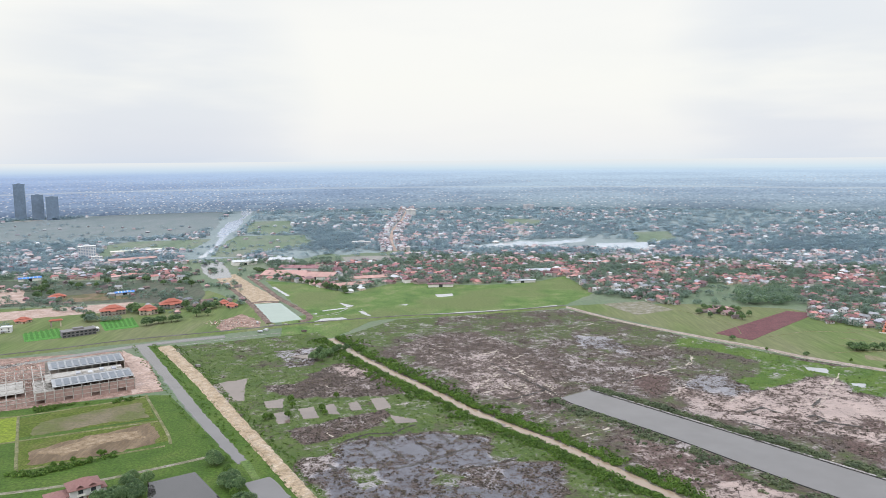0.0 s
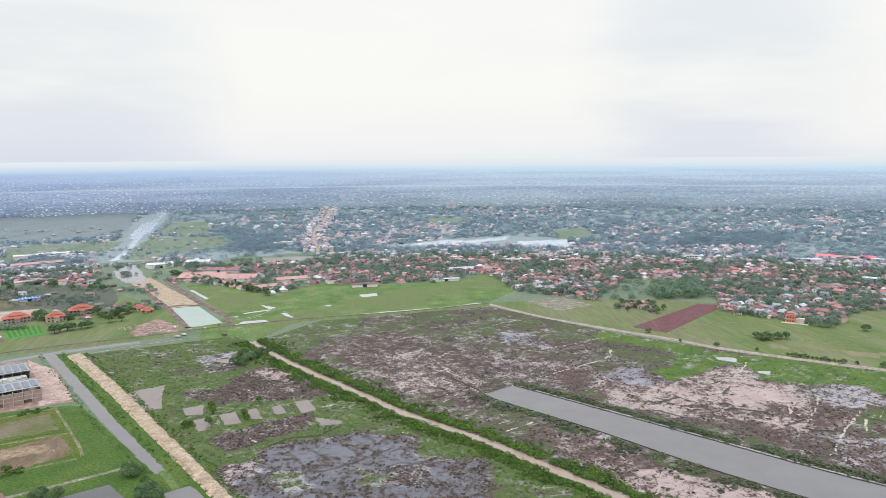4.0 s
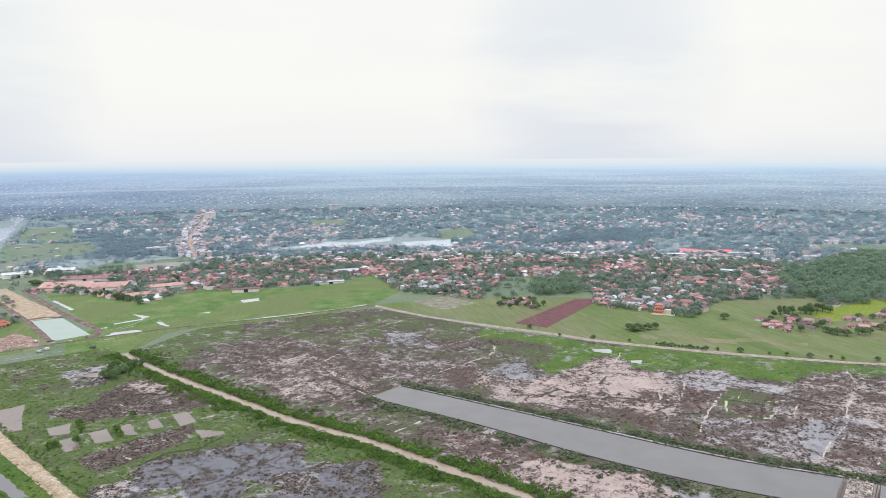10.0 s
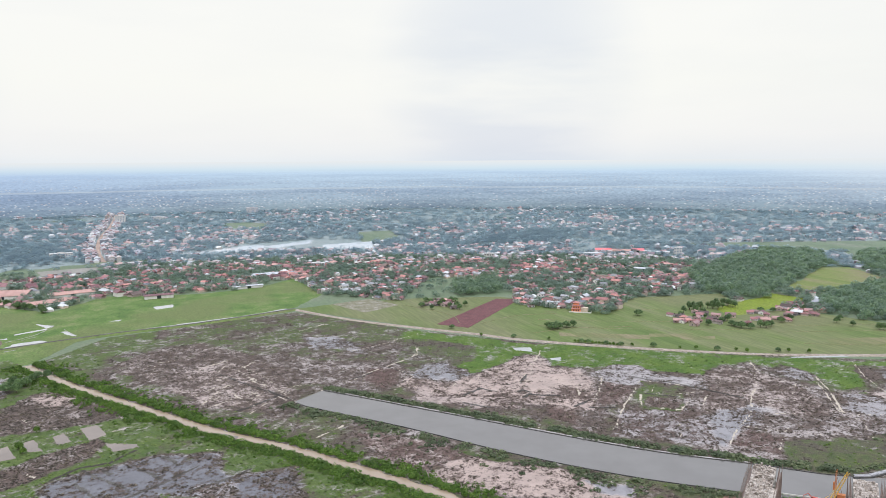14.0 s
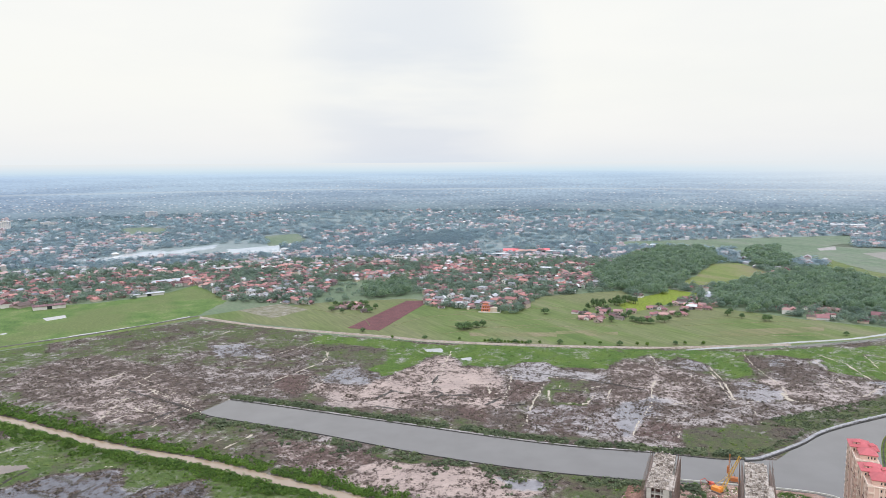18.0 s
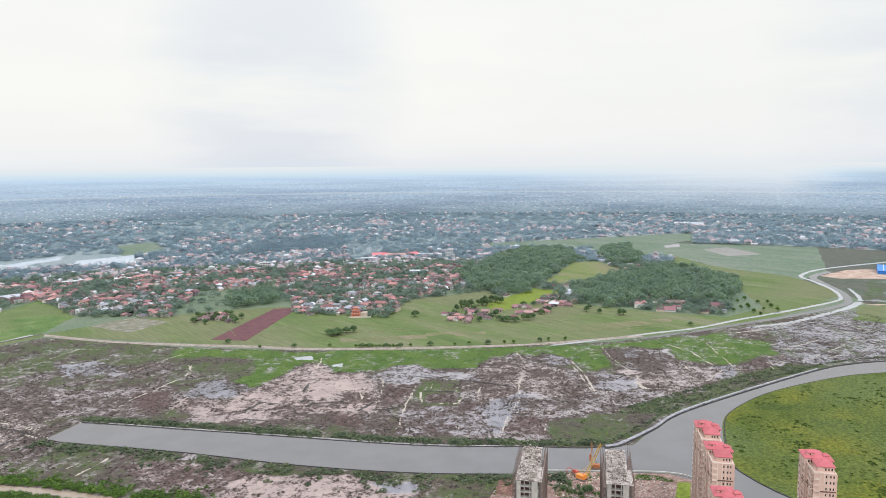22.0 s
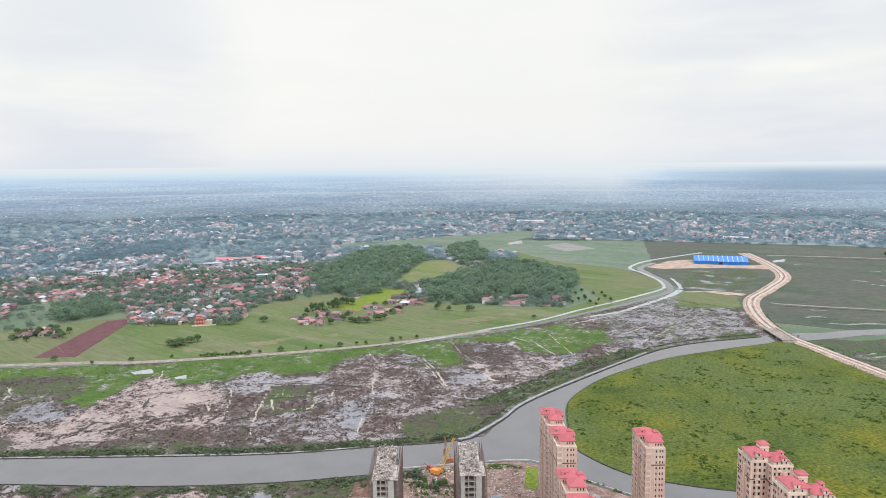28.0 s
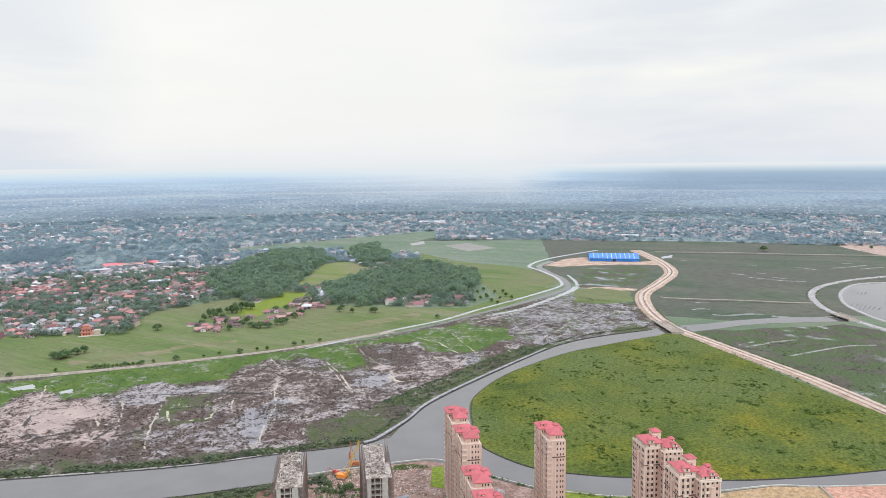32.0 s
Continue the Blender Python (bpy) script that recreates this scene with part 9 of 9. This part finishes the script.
# ---------- marsh details: pools, bunds, walls of the canal ----------
WET_SPOTS = [
    ([(-206, 631), (-197, 639), (-179, 648), (-173, 612), (-182, 605), (-198, 609)], "mudwater"),
    ([(-184, 606), (-172, 610), (-166, 586), (-182, 581)], "mudwater"),
    ([(-148.5, 582.2), (-133.2, 590.4), (-129.7, 567.8), (-142.1, 565.5)], "mudwater"),
    ([(-134.1, 554.7), (-123.4, 559.6), (-115.5, 534.2), (-125.0, 529.7)], "mudwater"),
    ([(-115.9, 563.4), (-104.6, 569.8), (-95.6, 543.5), (-107.7, 541.3)], "mudwater"),
    ([(-95.7, 572.3), (-89.3, 576.3), (-80.0, 549.4), (-89.4, 552.2)], "mudwater"),
    ([(-77.2, 577.3), (-70.3, 582.8), (-63.4, 561.9), (-72.1, 558.2)], "mudwater"),
    ([(-59.8, 586.8), (-48.2, 590.8), (-40.7, 565.3), (-51.2, 558.9)], "mudwater"),
    ([(-40.5, 548.3), (-20.0, 537.7), (-17.6, 531.6), (-34.9, 529.6)], "mudwater"),
    ([(-155, 724), (-134, 730), (-131, 713), (-145, 717)], "mudwater"),
    ([(37.1, 536.1), (49.3, 525.0), (46.6, 519.3), (38.0, 530.1)], "mudwater"),
    ([(350, 668), (368, 662), (362, 646), (348, 657)], "brookwater"),
    ([(366, 617), (378, 615), (371, 604), (364, 611)], "brookwater"),
    ([(1549, 366), (1589, 351), (1549, 344), (1522, 357)], "palewater"),
    ([(1537, 895), (1617, 875), (1546, 757), (1459, 788)], "farfallow"),
    ([(1535, 997), (1609, 1001), (1552, 962), (1505, 970)], "palebund"),
    ([(-7, 1061), (18, 1068), (20, 1050), (-3, 1042)], "palewater"),
]
POOLS = [pts for pts, mt in WET_SPOTS]
for k, (pts, mt) in enumerate(WET_SPOTS):
    patch("pool" if "water" in mt else "mud_patch", pts, 0.26 + 0.005 * k, M[mt], "shallow pool of silty water in the marsh" if "water" in mt else "bare pale mud in the marsh", rough=1.4, step=2.5)
for pts in ([(-164, 911), (-135, 941), (-121, 985)], [(-107, 958), (-91, 914)], [(-146, 917), (-133, 930)], [(-286, 772), (-233, 806), (-189, 826)], [(762, 357), (838, 345), (904, 331)]):
    ribbon("mud_bund", pts, 0.6, 0.36, M["palebund"], "thin pale mud bund through the wet fields", skirt=0.1, step=1.6, wobble=0.9, fray=2.2)
for k, pts in enumerate(([(-337.0, 552.6), (-278.8, 449.8)], [(-336.4, 488.3), (-307.8, 501.0), (-220.4, 539.5)], [(-255.8, 602.9), (-205.3, 516.8), (-193.5, 492.9)], [(-278.8, 449.8), (-196.4, 489.9)], [(-375.7, 548.7), (-337.9, 552.7), (-252.0, 598.3)])):
    ribbon("field_bund", pts, 0.8, 0.5 + 0.006 * k, M["bund"], "low grassy field bund", skirt=0.9, step=5, wobble=0.4)
ribbon("farm_path", [(-292.5, 410.7), (-240.1, 426.8), (-210.4, 439.0), (-160.5, 469.4)], 2.6, 0.3, M["yard"], "narrow grey farm path", skirt=0.8)
UPPER, LOWER = [(130.4, 605.7), (214.9, 501.2), (300.5, 396.2), (356.5, 343.9), (387.1, 313.9), (402.7, 303.6)], [(100.9, 582.9), (110.4, 567.4), (166.5, 496.0), (221.1, 418.2), (272.1, 358.3), (323.6, 311.4), (345.8, 291.7)]
ribbon("canal_wall", UPPER, 0.5, 0.55, M["darkbank"], "dark wet revetment of the canal", skirt=0.3, fray=0.5, step=3)
ribbon("mud_edge", [(x + 1.6, y + 1.3) for x, y in UPPER[:4]], (0.8, 0.5), 0.5, M["palebund"], "bleached mud along the canal", skirt=0.3, step=2.5, wobble=0.6, fray=1.6)
ribbon("canal_wall", LOWER, 0.5, 0.55, M["darkbank"], "dark wet revetment of the canal", skirt=0.3, fray=0.5, step=3)
M["concretewalk"] = earth("stained_concrete_walk", (0.32, 0.31, 0.29), (0.42, 0.41, 0.385), (0.50, 0.49, 0.46), 10, 1.5, 0.0)
SHORE = [(402.9, 304.5), (414.3, 300.5), (459.6, 302.8), (504.4, 309.1), (587.1, 304.1), (716, 290), (765, 277), (803, 258), (834, 236), (866, 213)]
ribbon("river_walk", SHORE[:6], (2.6, 1.2), 0.9, M["concretewalk"], "pale concrete walk along the river", skirt=0.3, fray=0.25, step=4)
ribbon("river_edge", [(x * 0.992, y * 0.992) for x, y in SHORE], 1.2, 0.7, M["darkbank"], "dark wet edge of the river walk", skirt=0.3)
ribbon("river_edge", [(825, 200), (790, 221), (754, 240), (720, 258), (677, 272), (609.8, 285.3), (551.1, 284.4), (509.6, 272.6), (446.7, 233.5), (429.5, 209.5), (421.2, 176.5), (425.4, 154.6), (435.5, 124.2), (465.8, 60.8), (497.9, 14.8), (529.1, -22.1), (566.1, -65.1)], 0.8, 0.56, M["darkbank"], "dark wet edge of the island", skirt=0.4, fray=0.8, step=3)

# ---------- bushes, hedges, weeds ----------
def along(pts, lo, hi, every, w, h, out, sides=(-1, 1), gaps=-0.28):
    line = curve_through(pts, False, every)
    for i, p in enumerate(line[:-1]):
        d = (line[i + 1] - p).normalized()
        s = Vector((-d.y, d.x))
        for sg in sides:
            for _ in range(2):
                if noise.noise((p.x / 14, p.y / 14, 6.0 + sg)) < gaps:
                    continue
                wide = lo + (hi - lo) * random.random() * (1 + 0.9 * noise.noise((p.x / 25, p.y / 25, sg)))
                q = p + s * sg * wide + d * random.uniform(-0.5, 0.5) * every
                out.append((q.x, q.y, 0.0, w * random.uniform(0.45, 1.45), h * random.uniform(0.45, 1.5)))


def strew(pts, number, w, h, out, holes=(), thin=-0.12, drift=45.0):
    xs, ys = [p[0] for p in pts], [p[1] for p in pts]
    k = 0
    while k < number:
        x, y = random.uniform(min(xs), max(xs)), random.uniform(min(ys), max(ys))
        if inside(x, y, pts):
            k += 1
            if noise.noise((x / drift, y / drift, 4.0)) + 0.5 * noise.noise((x / drift * 3.1, y / drift * 3.1, 1.0)) > thin and not any(inside(x, y, q) for q in holes):
                out.append((x, y, 0.0, w * random.uniform(0.5, 1.5), h * random.uniform(0.5, 1.5)))


STREAM = [(-125, 797), (-77, 709), (-15.0, 615.8), (31.1, 546.3), (81.7, 485.9), (137.5, 404.8), (154.8, 377.4), (168.1, 344.1)]
green, reed, weed = [], [], []
along(STREAM, 6.0, 20, 1.5, 3.8, 2.4, green)
along(STREAM, 6.0, 12, 2.0, 4.2, 2.6, green, gaps=-0.6)
along(STREAM, 10, 28, 3.0, 2.6, 1.4, green)
along(UPPER, 2.5, 13, 1.3, 3.6, 1.9, reed, (1,))
along(UPPER, 5, 10, 2.0, 4.2, 2.4, reed, (1,))
along(LOWER, 2.5, 12, 1.4, 3.4, 1.9, reed, (-1,))
along(LOWER, 6, 24, 2.6, 3.2, 1.7, reed, (-1,), -0.1)
along([(-322, 774), (-245.7, 647.8), (-192.9, 562.9), (-148.5, 490.7), (-128.2, 459.4)], 1, 9, 4.5, 2.0, 0.9, green, (1,))
along([(-336, 774), (-258.4, 648.2), (-206.8, 563.3), (-158.2, 490.9), (-136.6, 459.7)], 1, 7, 5, 1.8, 0.8, green, (-1,))
along(SHORE, 5, 10, 2.6, 2.8, 1.3, reed, (1,))
strew([(467, 340), (484, 345), (530, 341), (587, 334), (663, 323), (739, 312), (697, 294), (628, 315), (546, 322), (492, 316)], 900, 2.6, 1.1, reed, (), -0.1, 18.0)
ISLE = [(821, 185), (706, 264), (603.1, 282.2), (548.7, 278.7), (509.6, 266.7), (450.4, 231.2), (436.7, 208.6), (426.2, 178.6), (440.4, 125.6), (471.1, 61.6), (503.6, 15.1), (536.2, -22.3), (641.5, -24.6), (711, 48), (791, 125)]
tufts = []
isle = []
strew(ISLE, 9000, 1.7, 0.6, isle, (), 0.02, 26.0)
strew(ISLE, 9000, 1.4, 0.45, isle, (), -1.0)
clumps = []
strew(ISLE, 5200, 2.6, 0.9, clumps, (), 0.18, 30.0)
strew(ISLE, 2600, 3.8, 1.2, clumps, (), 0.42, 22.0)
# dead weeds and grass stand on the drier ground of the marsh only
spread = np.random.default_rng(52)
for rim, number in ((NORTH, 110000), (SOUTH, 50000)):
    px, py = spread.uniform(min(p[0] for p in rim), max(p[0] for p in rim), number), spread.uniform(min(p[1] for p in rim), max(p[1] for p in rim), number)
    ok = (within(px, py, rim) > 1) & (within(px, py, BASIN) < -2) & (within(px, py, RIVER) < -1) & (line_distance(px, py, BROOK) > 7)
    px, py = px[ok], py[ok]
    level, grn, pnk, rst, vein, ridge, lush = lay_of(px, py)
    dice = spread.random(len(px))
    for x, y, a, g, v, k in zip(px, py, level, lush, vein, dice):
        if a < -0.06 and v < 0.3 and not any(inside(x, y, q) for q in POOLS):
            if g > 0.66 and k < 0.25:
                tufts.append((x, y, 0.08, 0.8 + 5.0 * k, 0.3 + 2.6 * k))
            elif g < 0.56:
                weed.append((x, y, 0.08, 0.6 + 1.1 * k, 0.3 + 0.7 * k))
strew([(838, 176), (892, 123), (983, 14), (936, -31), (671.9, -25.2), (741, 50), (821, 130)], 500, 2.0, 0.8, reed)
strew([(-336.2, 573.7), (-249.8, 602.7), (-243.8, 593.6), (-328.6, 560.1)], 240, 2.6, 1.6, green)
strew([(-306.2, 442.0), (-266.8, 449.5), (-231.7, 469.3), (-227.2, 480.7), (-221.7, 472.8), (-262.0, 441.0)], 160, 3.0, 2.2, green)
along([(-297, 768), (-222.4, 650.6), (-163.1, 551.7), (-119.0, 478.0), (-77.3, 408.1)], 3.5, 8.5, 1.6, 1.7, 0.7, green)


def ashore(rows):
    """Only the plants that stand on dry ground, off river and canal."""
    at = np.array(rows)
    ok = (within(at[:, 0], at[:, 1], RIVER) < 0) & (within(at[:, 0], at[:, 1], BASIN) < 0)
    return [q for q, k in zip(rows, ok) if k]


green, reed = ashore(green), ashore(reed)
stuff("hedge_bushes", green, M["bushleaf"], "rank green bushes and weeds on banks and meadow", "bushes", 64, 0.09, 0.0, 0.7)
stuff("meadow_tufts", tufts, M["tuftleaf"], "rank grass tufts on the green meadows", "grass", 7, 0.36, 0.0, 3.4)
M["isleleaf"] = islands("island_tufts", [(0.0, (0.066, 0.108, 0.009)), (0.5, (0.102, 0.145, 0.011)), (1.0, (0.168, 0.180, 0.014))], 0.9, 0.0, 0.45, 0.0)
stuff("island_tufts", isle, M["isleleaf"], "yellow-green rank tufts on the island", "grass", 5, 0.4, 0.0, 3.0)
M["clumpleaf"] = islands("island_clumps", [(0.0, (0.044, 0.082, 0.012)), (0.6, (0.066, 0.112, 0.012)), (1.0, (0.10, 0.14, 0.016))], 0.9, 0.0, 0.4, 0.0)
stuff("island_clumps", clumps, M["clumpleaf"], "darker clumps of tall weeds on the island", "weeds", 12, 0.24, 0.0, 1.6)
stuff("reed_tufts", reed, M["reedleaf"], "olive-green reed tufts and bushes along the canals", "reeds", 16, 0.2, 0.0, 1.6)
stuff("dead_weeds", weed, M["weed"], "low brown dead weeds standing in the flood", "weeds", 7, 0.34, 0.0, 2.4)

# ---------- single trees ----------
for x, y in [(326, 774), (373, 704), (404, 681), (473, 621), (490, 609), (511, 592), (525, 584), (544, 571), (560, 562), (598, 542), (606, 537), (622, 526), (795, 473), (341, 727), (567, 553)]:
    plant(random.choice((2, 3)), x + random.uniform(-2, 2), y + 3, random.uniform(0.55, 0.75), "trees along the track")
for k in range(14):
    x, y = (Vector([(424, 659)][0]) + (Vector([(460, 625)][0]) - Vector([(424, 659)][0])) * k / 13)
    plant(random.choice((2, 3)), x, y + 3, random.uniform(0.5, 0.65), "trees along the track")
for x, y in [(433, 735), (437, 733), (442, 730), (462, 726), (573, 747), (768, 616), (788, 628), (782, 571), (787, 569), (770, 596), (619, 721), (432, 723), (440, 723), (453, 727)]:
    plant(random.choice((0, 2)), x, y, random.uniform(0.7, 1.0), "field trees")
for x, y in [(-119, 721), (-126, 730), (-115, 725), (-111, 736), (-128, 708), (-108, 747), (-100, 742), (-119, 704)]:
    plant(random.choice((0, 2)), x, y, random.uniform(0.8, 1.1), "grove at the stream head")
for x, y in [(-125.6, 581.5), (-121.4, 567.6), (-95.9, 558.9), (-92.2, 549.7), (-120.2, 544.2), (-89.0, 590.6), (-136.9, 539.7), (-133.0, 542.0)]:
    plant(3, x, y, random.uniform(0.7, 1.0), "pond-side trees")
for x, y in [(-152.6, 460.0), (-149.2, 456.4), (-136.0, 438.1), (-131.8, 432.3), (-133.8, 424.4), (-126.2, 419.6), (-137.6, 442.3), (-116.4, 396.3), (-113.3, 399.7), (-124.7, 410.6), (-117.3, 404.7)]:
    plant(random.choice((3, 2)), x, y, random.uniform(0.85, 1.1), "trees by the fish pond")
for x, y in [(-196.2, 435.4), (-196.4, 427.4), (-188.4, 421.0), (-181.2, 411.9), (-196.6, 412.2), (-191.3, 407.8), (-196.8, 405.0), (-183.8, 408.3), (-203.6, 401.7), (-188.7, 412.1), (-183.8, 428.7), (-202.5, 406.6)]:
    plant(random.choice((0, 2)), x, y, random.uniform(0.7, 1.0), "villa garden trees")
for x, y in [(-247.4, 462.3), (-241.8, 458.6), (-252.3, 457.1), (-234.3, 473.1), (-232.4, 475.0), (-236.8, 463.9), (-257.0, 455.4)]:
    plant(3, x, y, random.uniform(0.6, 0.8), "field hedge trees")
row = []
for a, b, n in (([(-338, 1313)], [(-199, 1144)], 30), ([(-201, 1154)], [(-136, 1076)], 18)):
    for k in range(n):
        q = Vector(a[0]).lerp(Vector(b[0]), k / n)
        row.append((q.x, q.y))
for x, y in row:
    plant(random.choice((0, 1, 2)), x + random.uniform(-4, 4), y + random.uniform(-6, 6), random.uniform(0.7, 1.1), "tree belt behind the meadow")
for x, y in [(-419, 957), (-419, 968), (-405, 946), (-376, 944), (-602, 1059), (-622, 1106), (-628, 1131), (-594, 1081), (-638, 1117), (-650, 1168), (-318, 920), (-322, 945), (-305, 926), (-320, 963), (-314, 970), (-363, 871), (-359, 877), (-353, 883), (-348, 886), (-339, 889), (-334, 895), (-350, 972), (-339, 956), (-558, 1152), (-552, 1178), (-581, 1143), (-429, 1170), (-429, 1197), (-404, 1152), (-457, 1172), (-497, 1202), (-454, 901), (-453, 914), (-311, 981), (-605, 1165)]:
    plant(random.choice((0, 2)), x, y, random.uniform(0.9, 1.4), "trees of the western village")
for x, y in [(358, 934), (362, 909), (375, 925), (370, 892), (383, 898), (343, 890), (376, 872), (336, 911), (355, 945), (393, 892)]:
    plant(random.choice((0, 2, 3)), x, y, random.uniform(0.7, 1.0), "trees round the shacks")
for k in range(26):
    x, y = (Vector([(642, 742)][0]) + (Vector([(735, 749)][0]) - Vector([(642, 742)][0])) * k / 25)
    plant(1, x + random.uniform(-12, 12), y + random.uniform(-12, 12), random.uniform(0.8, 1.1), "grove behind the farm cluster")
for x, y in [(665, 635), (669, 630), (681, 634), (641, 656), (641, 649), (642, 641), (649, 634), (655, 678), (814, 682), (845, 688), (749, 696), (774, 704)]:
    plant(random.choice((0, 2)), x, y, random.uniform(0.7, 1.0), "farm trees")
palms = [(964, 489), (992, 488), (953, 460), (978, 462), (940, 486), (916, 483), (927, 461), (961, 445), (954, 508), (1007, 481), (1006, 515), (980, 512), (952, 481), (920, 448)]
for x, y in palms:
    plant(3, x, y, random.uniform(0.7, 1.0), "young trees by the brook")

plant(2, 1743, 186, 1.5, "lone trees of the plain")
plant(0, 1886, -23, 0.9, "lone trees of the plain")
verge = []
along(LOOP, 5.0, 8.0, 16, 2.2, 1.6, verge)
along(HAUL[5:10], 8, 13, 6, 1.9, 1.2, verge)
stuff("verge_bushes", verge, M["treeleaf"], "small dark bushes along the haul roads", "bushes", 30, 0.14, 0.0, 1.0)

# ---------- clutter of the building site ----------
bits, grassy = [], []
SITE = [(320.5, 316.2), (357.9, 281.8), (393.6, 247.1), (397.1, 229.3), (347.0, 198.7), (293.5, 294.8)]
strew([(-448, 696), (-416, 723), (-353, 625), (-384, 594)], 500, 1.6, 0.9, bits)
strew([(-299, 887), (-267, 924), (-222, 873), (-241, 830)], 260, 1.8, 0.9, bits)
LAWN = [(392.6, 241.2), (399.0, 233.5), (365.7, 213.4), (361.6, 224.0)]
strew(SITE, 2000, 1.0, 0.6, bits, (LAWN,))
along([(398.2, 198.4), (396.5, 166.1), (400.8, 145.5), (411.6, 113.7), (437.6, 76.1)], 1.5, 3.0, 6, 1.6, 1.6, grassy, (-1,))
strew([(340.3, 302.9), (364.4, 277.4), (357.0, 267.5), (333.9, 290.3)], 130, 1.4, 0.5, grassy)
strew([(326.5, 284.1), (344.0, 262.3), (321.9, 243.7), (308.1, 268.5)], 110, 1.8, 0.9, grassy)
strew([(376.1, 267.4), (395.4, 243.8), (388.3, 241.6), (372.0, 260.0)], 160, 1.8, 0.6, grassy)
strew([(322.4, 317.9), (338.4, 301.2), (316.9, 282.6), (298.4, 286.0), (288.6, 303.6)], 160, 1.4, 0.5, grassy)
M["rubble"] = islands("site_rubble", [(0.0, (0.10, 0.08, 0.07)), (0.3, (0.30, 0.20, 0.16)), (0.6, (0.42, 0.36, 0.30)), (0.85, (0.55, 0.50, 0.44)), (1.0, (0.45, 0.12, 0.08))], 0.95, 0.0, 0.0)
stuff("site_litter", bits, M["rubble"], "planks, rubble and litter strewn on the site", "rubble", 5, 0.4, 0.0, 2.0)
stuff("site_weeds", grassy, M["bushleaf"], "green weeds between the building works", "weeds", 20, 0.18, 0.0, 1.3)
patch("algae_ditch", [(-135.2, 461.4), (-131.0, 464.1), (-114.7, 435.1), (-118.9, 432.0)], 0.25, M["meadow"], "green duckweed on the ditch", rough=1, step=5)
